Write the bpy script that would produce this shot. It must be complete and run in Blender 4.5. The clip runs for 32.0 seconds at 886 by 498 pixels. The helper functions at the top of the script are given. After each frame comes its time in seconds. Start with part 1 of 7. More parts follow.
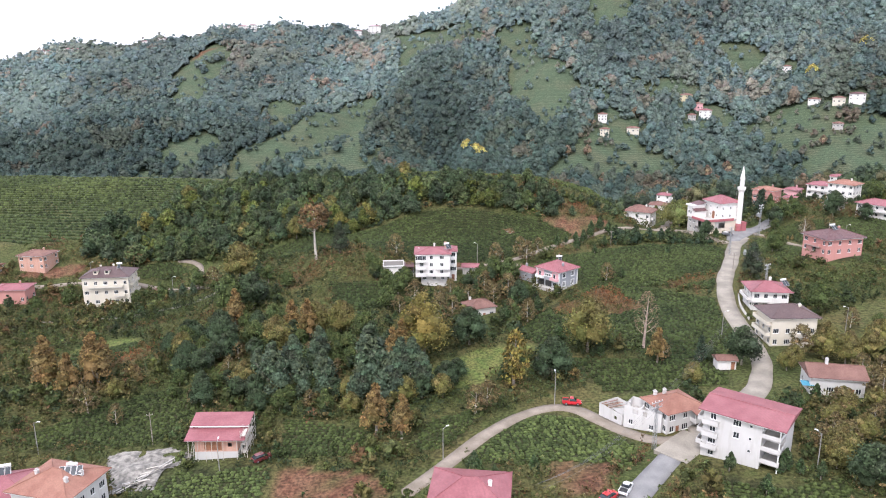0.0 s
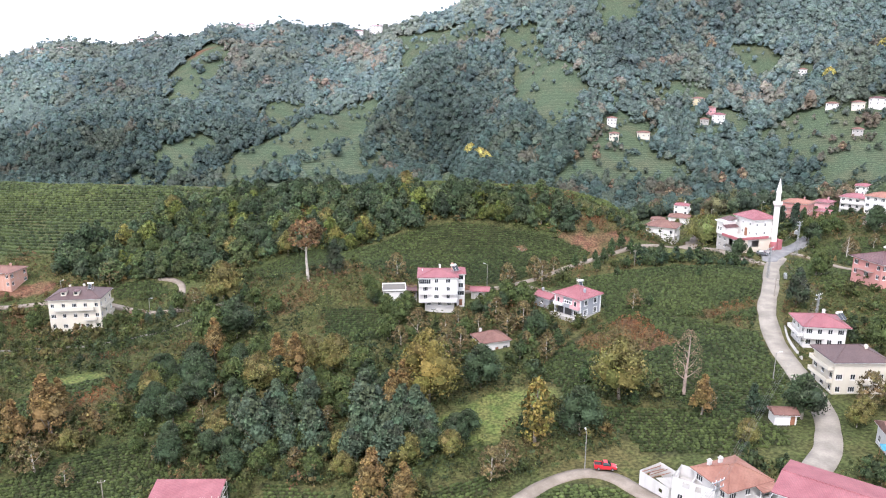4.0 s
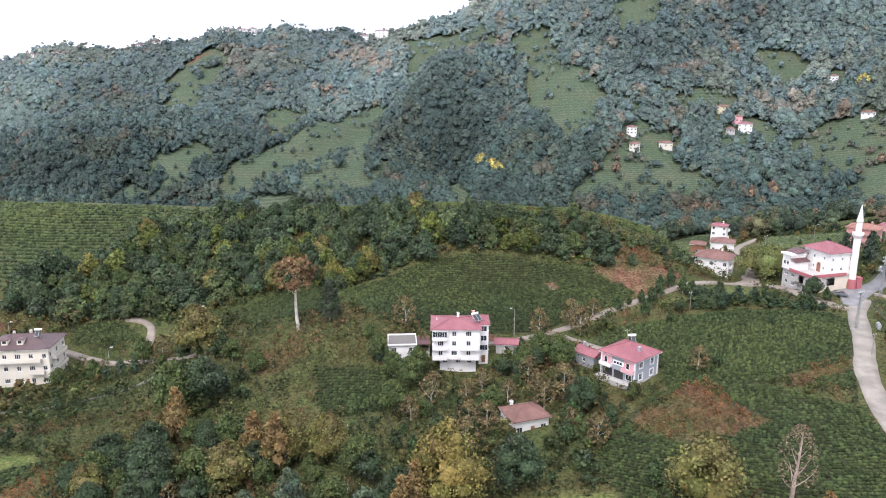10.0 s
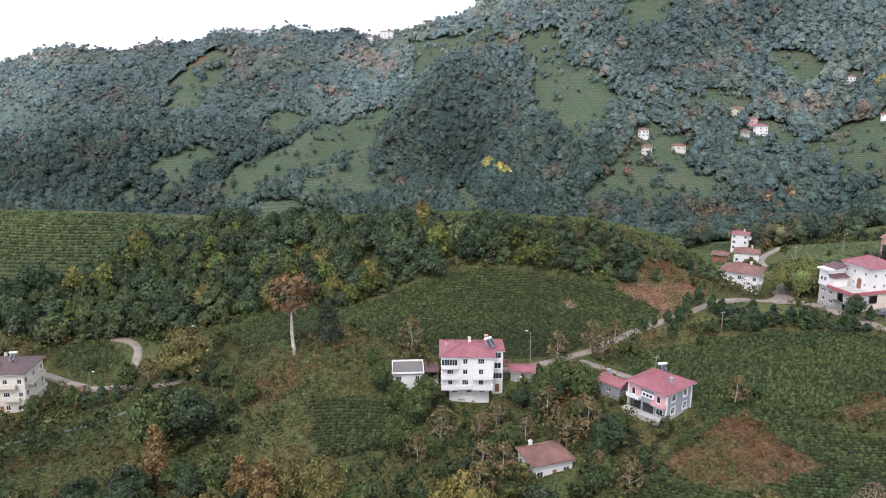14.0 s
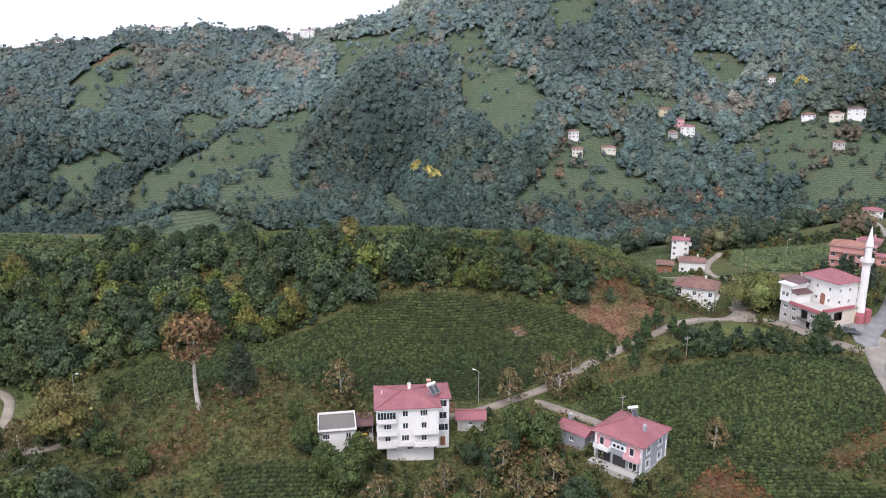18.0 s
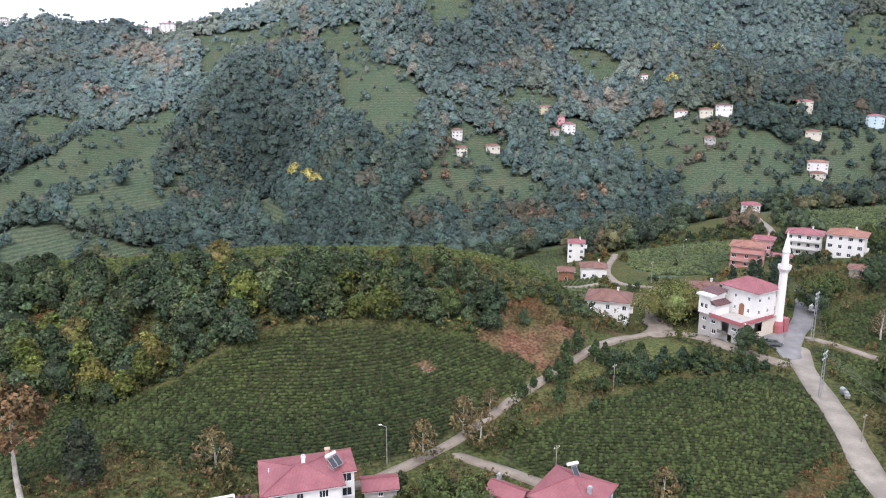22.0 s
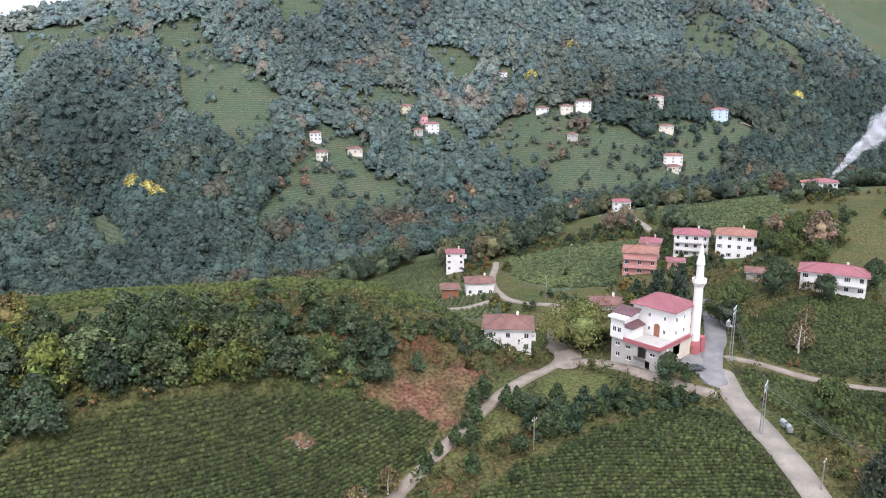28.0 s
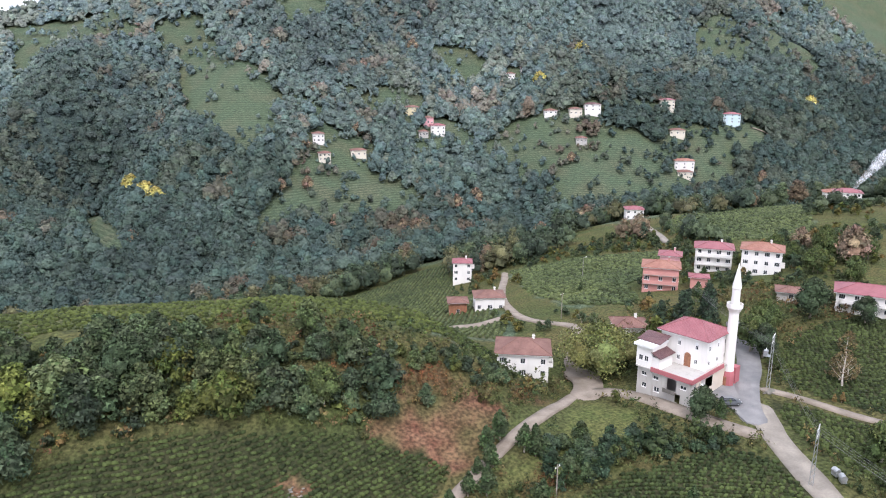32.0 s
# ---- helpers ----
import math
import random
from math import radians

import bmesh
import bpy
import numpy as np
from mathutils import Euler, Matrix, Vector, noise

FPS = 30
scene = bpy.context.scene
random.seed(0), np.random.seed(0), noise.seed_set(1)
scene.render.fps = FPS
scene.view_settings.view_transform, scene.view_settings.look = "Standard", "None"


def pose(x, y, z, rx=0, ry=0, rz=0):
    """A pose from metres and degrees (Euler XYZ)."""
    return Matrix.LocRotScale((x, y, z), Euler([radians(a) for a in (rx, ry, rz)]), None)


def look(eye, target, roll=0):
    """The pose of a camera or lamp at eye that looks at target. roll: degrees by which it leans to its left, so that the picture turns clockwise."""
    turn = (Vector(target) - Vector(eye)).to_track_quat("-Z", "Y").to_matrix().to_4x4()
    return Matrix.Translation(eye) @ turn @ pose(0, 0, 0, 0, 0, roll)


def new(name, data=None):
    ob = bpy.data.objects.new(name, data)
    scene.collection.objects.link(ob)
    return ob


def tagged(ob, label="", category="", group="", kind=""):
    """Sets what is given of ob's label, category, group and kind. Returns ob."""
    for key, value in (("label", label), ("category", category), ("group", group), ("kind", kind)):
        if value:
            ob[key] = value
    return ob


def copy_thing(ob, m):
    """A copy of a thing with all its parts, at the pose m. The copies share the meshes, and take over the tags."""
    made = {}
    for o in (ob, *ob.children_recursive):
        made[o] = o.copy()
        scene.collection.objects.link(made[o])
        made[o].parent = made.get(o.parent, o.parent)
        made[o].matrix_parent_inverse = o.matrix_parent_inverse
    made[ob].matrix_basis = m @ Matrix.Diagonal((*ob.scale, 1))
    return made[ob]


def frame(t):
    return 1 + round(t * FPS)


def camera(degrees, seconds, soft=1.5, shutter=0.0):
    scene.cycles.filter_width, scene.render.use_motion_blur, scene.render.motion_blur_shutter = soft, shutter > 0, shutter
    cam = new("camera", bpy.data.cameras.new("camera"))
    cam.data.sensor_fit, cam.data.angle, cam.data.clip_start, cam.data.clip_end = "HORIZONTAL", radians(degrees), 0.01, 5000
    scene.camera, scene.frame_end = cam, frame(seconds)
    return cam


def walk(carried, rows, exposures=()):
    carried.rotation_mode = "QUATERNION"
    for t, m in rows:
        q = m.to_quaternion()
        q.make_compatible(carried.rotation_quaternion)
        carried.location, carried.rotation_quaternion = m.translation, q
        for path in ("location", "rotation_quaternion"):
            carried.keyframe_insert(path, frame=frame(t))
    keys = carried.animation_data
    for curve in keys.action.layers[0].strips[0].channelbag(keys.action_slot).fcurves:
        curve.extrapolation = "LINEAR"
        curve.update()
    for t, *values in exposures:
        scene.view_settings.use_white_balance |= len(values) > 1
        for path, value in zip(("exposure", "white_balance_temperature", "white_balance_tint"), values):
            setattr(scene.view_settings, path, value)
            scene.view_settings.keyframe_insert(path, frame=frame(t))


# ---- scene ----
cam = camera(63.7, 32.0, soft=1.1)
PATH = [
    (0, (0.252, -0.893, 101.875), (0.279, 1.045, 101.382), -0.2),
    (0.5, (0.055, 2.265, 101.876), (0.082, 4.203, 101.383), -0.1),
    (1, (-0.148, 5.488, 101.868), (-0.121, 7.426, 101.376), -0.1),
    (1.5, (-0.347, 8.784, 101.845), (-0.319, 10.723, 101.354), -0.0),
    (2, (-0.538, 12.23, 101.836), (-0.512, 14.169, 101.345), 0.0),
    (2.5, (-0.681, 15.835, 101.82), (-0.655, 17.774, 101.329), 0.0),
    (3, (-0.861, 19.543, 101.806), (-0.835, 21.482, 101.316), 0.1),
    (3.5, (-1.079, 23.241, 101.783), (-1.053, 25.18, 101.293), 0.1),
    (5.5, (-2.097, 37.988, 101.589), (-2.074, 39.927, 101.102), 0.2),
    (6, (-2.352, 41.712, 101.54), (-2.33, 43.652, 101.054), 0.2),
    (6.5, (-2.586, 45.452, 101.49), (-2.565, 47.393, 101.005), 0.2),
    (7, (-2.798, 49.174, 101.442), (-2.779, 51.114, 100.958), 0.2),
    (7.5, (-2.988, 52.847, 101.414), (-2.971, 54.787, 100.931), 0.2),
    (8, (-3.211, 56.529, 101.409), (-3.195, 58.47, 100.927), 0.2),
    (8.5, (-3.547, 60.193, 101.43), (-3.533, 62.134, 100.95), 0.2),
    (9, (-3.926, 63.75, 101.423), (-3.912, 65.692, 100.944), 0.3),
    (9.5, (-4.256, 67.114, 101.385), (-4.244, 69.057, 100.909), 0.3),
    (10, (-4.542, 70.156, 101.378), (-4.53, 72.099, 100.904), 0.2),
    (10.5, (-4.778, 72.742, 101.379), (-4.767, 74.685, 100.907), 0.2),
    (11, (-5.041, 74.878, 101.381), (-5.031, 76.822, 100.909), 0.2),
    (11.5, (-5.236, 76.76, 101.363), (-5.228, 78.703, 100.89), 0.2),
    (12, (-5.352, 78.568, 101.353), (-5.346, 80.511, 100.88), 0.2),
    (12.5, (-5.407, 80.442, 101.332), (-5.403, 82.385, 100.858), 0.2),
    (13, (-5.445, 82.544, 101.292), (-5.444, 84.488, 100.819), 0.1),
    (13.5, (-5.482, 84.952, 101.266), (-5.482, 86.896, 100.794), 0.0),
    (14, (-5.52, 87.647, 101.262), (-5.523, 89.591, 100.792), 0.1),
    (14.5, (-5.568, 90.601, 101.262), (-5.572, 92.545, 100.793), 0.1),
    (16.5, (-5.971, 103.695, 101.203), (-5.87, 105.638, 100.738), 0.1),
    (17, (-6.163, 107.131, 101.178), (-6.028, 109.072, 100.712), 0.1),
    (17.5, (-6.364, 110.628, 101.145), (-6.198, 112.565, 100.677), 0.2),
    (18, (-6.496, 114.133, 101.138), (-6.296, 116.067, 100.67), 0.2),
    (18.5, (-6.582, 117.549, 101.156), (-6.344, 119.479, 100.687), 0.2),
    (19, (-6.657, 120.981, 101.171), (-6.369, 122.903, 100.702), 0.1),
    (19.5, (-6.713, 124.421, 101.19), (-6.364, 126.333, 100.72), 0.1),
    (20, (-6.761, 127.864, 101.211), (-6.36, 129.766, 100.739), 0.2),
    (20.5, (-6.793, 131.309, 101.252), (-6.353, 133.201, 100.779), 0.2),
    (21, (-6.674, 134.665, 101.267), (-6.197, 136.549, 100.793), 0.2),
    (21.5, (-6.373, 137.999, 101.241), (-5.862, 139.874, 100.766), 0.2),
    (22, (-5.985, 141.305, 101.2), (-5.459, 143.176, 100.726), 0.2),
    (22.5, (-5.519, 144.565, 101.14), (-4.977, 146.431, 100.667), 0.1),
    (23, (-4.973, 147.725, 101.083), (-4.431, 149.592, 100.61), 0.1),
    (23.5, (-4.361, 150.749, 101.016), (-3.808, 152.612, 100.544), -0.0),
    (24, (-3.745, 153.686, 100.949), (-3.161, 155.54, 100.477), -0.1),
    (24.5, (-3.151, 156.55, 100.883), (-2.525, 158.39, 100.41), -0.1),
    (25, (-2.563, 159.322, 100.819), (-1.895, 161.146, 100.346), -0.2),
    (25.5, (-1.936, 161.95, 100.755), (-1.231, 163.76, 100.282), -0.2),
    (27.5, (0.922, 171.707, 100.383), (1.769, 173.455, 99.907), -0.3),
    (28, (1.644, 174.022, 100.33), (2.526, 175.753, 99.854), -0.3),
    (28.5, (2.38, 176.226, 100.292), (3.267, 177.954, 99.815), -0.2),
    (29, (3.127, 178.282, 100.275), (4.012, 180.011, 99.798), -0.1),
    (29.5, (3.852, 180.167, 100.286), (4.735, 181.898, 99.809), -0.0),
    (30, (4.505, 181.928, 100.346), (5.385, 183.659, 99.871), 0.0),
    (30.5, (5.089, 183.625, 100.433), (5.968, 185.357, 99.958), 0.1),
    (31, (5.646, 185.282, 100.549), (6.524, 187.014, 100.073), 0.2),
    (31.5, (6.193, 186.828, 100.651), (7.07, 188.561, 100.175), 0.2),
    (32, (6.78, 188.296, 100.712), (7.656, 190.03, 100.237), 0.3),
]
walk(cam, [(t, look(*r)) for t, *r in PATH], [(0.0, 1.35, 6100, 17.0), (5.5, 1.62, 6000, 17.0), (9.2, 1.64, 6000, 17.0), (10.8, 1.03, 6000, 17.0), (20.0, 1.02, 6000, 17.0), (23.0, 1.18, 6000, 17.0), (32.0, 1.26, 6000, 17.0)])

# ---- sky and light ----
world = bpy.data.worlds.new("overcast_sky")
scene.world = world
world.use_nodes = True
wn, wl = world.node_tree.nodes, world.node_tree.links
wn.clear()
sky = wn.new("ShaderNodeTexSky")
sky.sky_type = "NISHITA"
sky.sun_disc = False
sky.sun_elevation = radians(48)
sky.sun_rotation = radians(200)
sky.altitude = 300
sky.dust_density = 6.0
sky.air_density = 1.0
cloud = wn.new("ShaderNodeMix")
cloud.data_type = "RGBA"
cloud.inputs[0].default_value = 0.72
cloud.inputs[7].default_value = (9.2, 9.5, 10.0, 1)
bg = wn.new("ShaderNodeBackground")
bg.inputs[1].default_value = 0.1
wo = wn.new("ShaderNodeOutputWorld")
wl.new(sky.outputs[0], cloud.inputs[6])
wl.new(cloud.outputs[2], bg.inputs[0])
wl.new(bg.outputs[0], wo.inputs[0])
sun_data = bpy.data.lights.new("sun", "SUN")
sun_data.energy = 1.1
sun_data.angle = radians(16)
sun_data.color = (1.0, 0.96, 0.9)
sun = new("sun", sun_data)
sun.matrix_world = look((-120, -260, 420), (0, 0, 0))

# ---- the lie of the land ----
# terrain begin


def vnoise(x, y, seed=0.0):
    """Smooth noise from -1 to 1."""
    xi, yi = np.floor(x), np.floor(y)
    fx, fy = x - xi, y - yi
    fx, fy = fx * fx * (3 - 2 * fx), fy * fy * (3 - 2 * fy)

    def h(a, b):
        s = np.sin(a * 127.1 + b * 311.7 + seed * 74.7) * 43758.5453
        return s - np.floor(s)

    top = h(xi, yi) * (1 - fx) + h(xi + 1, yi) * fx
    low = h(xi, yi + 1) * (1 - fx) + h(xi + 1, yi + 1) * fx
    return 2 * (top * (1 - fy) + low * fy) - 1


def fnoise(x, y, size, seed=0.0, octaves=3):
    out, amp = 0.0, 1.0
    for k in range(octaves):
        out = out + amp * vnoise(x / size + 11.3 * k, y / size - 7.1 * k, seed + k)
        size, amp = size / 2.1, amp * 0.5
    return out


def knoll(x, y, cx, cy, rx, ry, h, turn=0.0):
    c, s = math.cos(radians(turn)), math.sin(radians(turn))
    u, v = (x - cx) * c + (y - cy) * s, (y - cy) * c - (x - cx) * s
    return h * np.exp(-0.5 * ((u / rx) ** 2 + (v / ry) ** 2))


def spur(x, y, a, b, ha, hb, w):
    """A ridge from a to b, with its heights at both ends and its half width."""
    dx, dy = b[0] - a[0], b[1] - a[1]
    n = dx * dx + dy * dy
    t = np.clip(((x - a[0]) * dx + (y - a[1]) * dy) / n, -0.15, 1.15)
    d = np.hypot(x - a[0] - t * dx, y - a[1] - t * dy)
    return (ha + (hb - ha) * t) * np.exp(-0.5 * (d / w) ** 2)


def smooth_top(a, b, k):
    """The higher of two surfaces, with a rounded seam."""
    m = np.maximum(a, b)
    return m + k * np.log(np.exp((a - m) / k) + np.exp((b - m) / k))


def ground(x, y):
    x, y = np.asarray(x, float), np.asarray(y, float)
    # the village slope, falling to the brook behind it
    side = 9.5 * np.tanh(0.065 * x / 9.5)
    edge = np.interp(x, [-400, -150, 60, 110, 300], [420, 400, 345, 322, 345])
    drop = np.interp(x, [0, 90, 160, 400], [0.32, 0.24, 0.2, 0.2])
    near = 24 + side + 0.05 * (np.minimum(y, edge) - 200) - drop * np.maximum(y - edge, 0)
    near = near + knoll(x, y, 60, 100, 40, 40, 4) + knoll(x, y, 360, 400, 75, 60, 13)
    near = near + knoll(x, y, -128, 268, 50, 28, -8) + knoll(x, y, -38, 262, 24, 18, 9) + knoll(x, y, 36, 152, 22, 16, -2) + knoll(x, y, 98, 317, 17, 14, -6) + knoll(x, y, 292, 502, 55, 40, 9) + knoll(x, y, 144, 239, 15, 12, 5.2) + knoll(x, y, 1, 240.5, 8, 5, -2.4)
    # the long tea hill
    crest = np.interp(x, [-400, -200, -100, 0, 60, 95], [425, 402, 378, 337, 324, 317])
    rise = np.interp(x, [-500, -330, -200, -100, -40, 0, 45, 75, 93, 104], [14, 16, 17, 16, 18, 21, 18, 12, 2, 0])
    front = np.interp(x, [-200, -100, -45, 0, 30, 90], [50, 44, 42, 30, 22, 16])
    wide = np.where(y < crest, front, 42)
    near = near + rise * np.exp(-0.5 * ((y - crest) / wide) ** 2)
    near = near + 0.5 * fnoise(x, y, 28, 3)
    # the mountain
    brook = np.interp(x, [-700, -300, 0, 150, 300, 420, 600, 900], [700, 650, 625, 598, 600, 565, 540, 520])
    top = np.interp(x, [-1400, -750, -500, -300, -100, 40, 150, 300, 700, 1500], [80, 98, 128, 154, 154, 188, 250, 315, 360, 380])
    u = (y - brook) / (1200 - brook)
    lift = np.interp(u, [-1.0, 0, 0.06, 0.3, 0.4, 0.75, 1.0, 1.5, 4.0], [-0.15, 0, 0.04, 0.24, 0.36, 0.74, 1.0, 0.75, 0.3])
    lift = lift - np.interp(x, [-200, 60], [0.16, 0]) * np.sin(np.clip(u, 0, 1) * 3.14159)
    far = -25 + (top + 25) * lift
    relief = np.clip(u * 3, 0, 1) * np.clip((1.25 - u) * 2.2, 0, 1)
    far = far + relief * (14 * fnoise(x, y, 190, 8) + 5 * fnoise(x, y, 60, 5, 2))
    calm = 1 - np.clip(knoll(x, y, 235, 748, 75, 55, 1) + knoll(x, y, 440, 690, 150, 70, 1) + knoll(x, y, 40, 690, 40, 40, 1), 0, 1)
    far = far + relief * calm * (15 * fnoise(x, y, 130, 91, 2) - 22 * np.abs(vnoise(x / 95, y / 210, 17)) + 6)
    # spurs and gullies that run down to the brook
    far = far + spur(x, y, (260, 1060), (75, 700), 34, 16, 60) + spur(x, y, (-10, 930), (-150, 650), 34, 26, 42)
    far = far + spur(x, y, (-60, 960), (-230, 760), -26, -12, 45) + spur(x, y, (50, 900), (-15, 640), -18, -8, 28)
    far = far + spur(x, y, (380, 900), (320, 690), -14, -16, 30) + spur(x, y, (470, 900), (385, 680), 24, 14, 48)
    far = far + knoll(x, y, 545, 700, 110, 70, 27) + knoll(x, y, 282, 742, 45, 40, 11)
    return smooth_top(near, far, 4.0)


# terrain end


# ---- materials ----
def material(name, rough=0.8, metal=0.0):
    m = bpy.data.materials.new(name)
    m.use_nodes = True
    b = m.node_tree.nodes["Principled BSDF"]
    b.inputs["Roughness"].default_value = rough
    b.inputs["Metallic"].default_value = metal
    return m, m.node_tree.nodes, m.node_tree.links, b


def noise_node(n, l, size, detail=4.0, coords=None):
    t = n.new("ShaderNodeTexNoise")
    t.inputs["Scale"].default_value = 1.0 / size
    t.inputs["Detail"].default_value = detail
    if coords is None:
        g = n.new("ShaderNodeNewGeometry")
        coords = g.outputs["Position"]
    l.new(coords, t.inputs["Vector"])
    return t


def mix_node(n, l, fac, a, b, mode="MIX"):
    m = n.new("ShaderNodeMix")
    m.data_type = "RGBA"
    m.blend_type = mode
    for k, v in ((0, fac), (6, a), (7, b)):
        if isinstance(v, (float, int)):
            m.inputs[k].default_value = v
        elif isinstance(v, tuple):
            m.inputs[k].default_value = (*v, 1) if len(v) == 3 else v
        else:
            l.new(v, m.inputs[k])
    return m.outputs[2]


def ramp_node(n, l, fac, lo, hi):
    r = n.new("ShaderNodeMapRange")
    r.inputs[1].default_value, r.inputs[2].default_value = lo, hi
    l.new(fac, r.inputs[0])
    return r.outputs[0]


def bump_node(n, l, height, bsdf, strength, distance):
    b = n.new("ShaderNodeBump")
    b.inputs["Strength"].default_value, b.inputs["Distance"].default_value = strength, distance
    l.new(height, b.inputs["Height"])
    l.new(b.outputs[0], bsdf.inputs["Normal"])


def surface(name, a, b, size, rough=0.8, metal=0.0, fine=0.08, bump=0.3, depth=0.01):
    """Two tones mixed at a large and a small scale, with a fine relief."""
    m, n, l, bs = material(name, rough, metal)
    big, small = noise_node(n, l, size), noise_node(n, l, fine, 3)
    c = mix_node(n, l, ramp_node(n, l, big.outputs[0], 0.35, 0.65), a, b)
    c = mix_node(n, l, 0.25, c, small.outputs[0], "OVERLAY")
    l.new(c, bs.inputs["Base Color"])
    bump_node(n, l, small.outputs[0], bs, bump, depth)
    return m


def foliage(name, grain=0.6):
    """Leaves: the tree's own colour, varied from clump to clump."""
    m, n, l, bs = material(name, 0.62)
    at = n.new("ShaderNodeAttribute")
    at.attribute_name = "leaf"
    g = n.new("ShaderNodeNewGeometry")
    c = mix_node(n, l, 1.0, at.outputs[0], mix_node(n, l, g.outputs["Random Per Island"], (0.42, 0.44, 0.42), (1.42, 1.4, 1.28)), "MULTIPLY")
    t = noise_node(n, l, grain, 4)
    c = mix_node(n, l, 0.5, c, t.outputs[0], "OVERLAY")
    l.new(c, bs.inputs["Base Color"])
    bs.inputs["Specular IOR Level"].default_value = 0.12
    bump_node(n, l, t.outputs[0], bs, 1.0, grain)
    return m


def canopy_material():
    """Crowns seen from afar: leaf clumps, with the shade of the gaps between them put into the colour."""
    m, n, l, bs = material("canopy", 0.75)
    at = n.new("ShaderNodeAttribute")
    at.attribute_name = "leaf"
    t, fine = noise_node(n, l, 2.4, 5), noise_node(n, l, 0.8, 3)
    v = n.new("ShaderNodeTexVoronoi")
    v.inputs["Scale"].default_value = 0.55
    g = n.new("ShaderNodeNewGeometry")
    l.new(g.outputs["Position"], v.inputs["Vector"])
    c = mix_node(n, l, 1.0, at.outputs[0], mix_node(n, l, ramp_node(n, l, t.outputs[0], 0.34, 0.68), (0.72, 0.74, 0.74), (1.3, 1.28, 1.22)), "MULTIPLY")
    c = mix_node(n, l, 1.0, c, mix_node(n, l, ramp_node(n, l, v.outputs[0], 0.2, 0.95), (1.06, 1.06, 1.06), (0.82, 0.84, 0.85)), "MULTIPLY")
    l.new(c, bs.inputs["Base Color"])
    bs.inputs["Specular IOR Level"].default_value = 0.1
    h = n.new("ShaderNodeMath")
    h.operation = "SUBTRACT"
    l.new(t.outputs[0], h.inputs[0])
    l.new(v.outputs[0], h.inputs[1])
    bump_node(n, l, h.outputs[0], bs, 1.0, 1.0)
    return m


LEAF = foliage("leaves")
CANOPY = canopy_material()
BARK = surface("bark", (0.16, 0.13, 0.1), (0.3, 0.27, 0.23), 1.5)


def land_material():
    m, n, l, bs = material("land", 0.95)
    at = n.new("ShaderNodeAttribute")
    at.attribute_name = "cover"
    sp = n.new("ShaderNodeSeparateColor")
    l.new(at.outputs[0], sp.inputs[0])
    big, mid, small = noise_node(n, l, 22, 5), noise_node(n, l, 3.0, 6), noise_node(n, l, 0.7, 6)
    scrub = mix_node(n, l, ramp_node(n, l, big.outputs[0], 0.38, 0.62), (0.056, 0.07, 0.027), (0.09, 0.082, 0.036))
    scrub = mix_node(n, l, ramp_node(n, l, mid.outputs[0], 0.5, 0.75), scrub, (0.078, 0.096, 0.034))
    # tea tone of the far slopes, greyed and blued: distance haze in the colour
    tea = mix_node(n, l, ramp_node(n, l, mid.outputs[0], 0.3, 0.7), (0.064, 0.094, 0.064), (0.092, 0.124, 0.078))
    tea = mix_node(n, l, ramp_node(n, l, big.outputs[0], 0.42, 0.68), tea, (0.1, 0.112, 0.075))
    # rows of bushes along the slope
    g = n.new("ShaderNodeNewGeometry")
    xyz = n.new("ShaderNodeSeparateXYZ")
    l.new(g.outputs["Position"], xyz.inputs[0])
    rows = n.new("ShaderNodeMath")
    rows.operation = "MULTIPLY_ADD"
    l.new(xyz.outputs[2], rows.inputs[0])
    rows.inputs[1].default_value = 4.4
    warp = n.new("ShaderNodeMath")
    warp.operation = "MULTIPLY"
    l.new(mid.outputs[0], warp.inputs[0])
    warp.inputs[1].default_value = 9.0
    l.new(warp.outputs[0], rows.inputs[2])
    sine = n.new("ShaderNodeMath")
    sine.operation = "SINE"
    l.new(rows.outputs[0], sine.inputs[0])
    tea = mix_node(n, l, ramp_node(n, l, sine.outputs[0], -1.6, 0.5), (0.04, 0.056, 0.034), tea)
    meadow = mix_node(n, l, ramp_node(n, l, mid.outputs[0], 0.35, 0.65), (0.085, 0.12, 0.036), (0.13, 0.135, 0.05))
    soil = mix_node(n, l, ramp_node(n, l, mid.outputs[0], 0.35, 0.7), (0.105, 0.05, 0.034), (0.165, 0.095, 0.062))
    c = mix_node(n, l, sp.outputs[0], scrub, tea)
    c = mix_node(n, l, sp.outputs[1], c, meadow)
    c = mix_node(n, l, sp.outputs[2], c, soil)
    # ground under tea rows painted dark: leaf litter plus the bushes' shade
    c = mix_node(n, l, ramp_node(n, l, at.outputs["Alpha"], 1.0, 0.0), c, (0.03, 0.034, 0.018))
    tuft = mix_node(n, l, ramp_node(n, l, small.outputs[0], 0.36, 0.66), (0.5, 0.52, 0.5), (1.45, 1.4, 1.3))
    c = mix_node(n, l, 1.0, c, tuft, "MULTIPLY")
    l.new(c, bs.inputs["Base Color"])
    bs.inputs["Specular IOR Level"].default_value = 0.1
    bump_node(n, l, small.outputs[0], bs, 0.9, 0.5)
    return m


# ---- the ground ----
def axis(stops):
    out = []
    for a, b, step in stops:
        out += list(np.arange(a, b, step))
    return np.array(out + [stops[-1][1]])


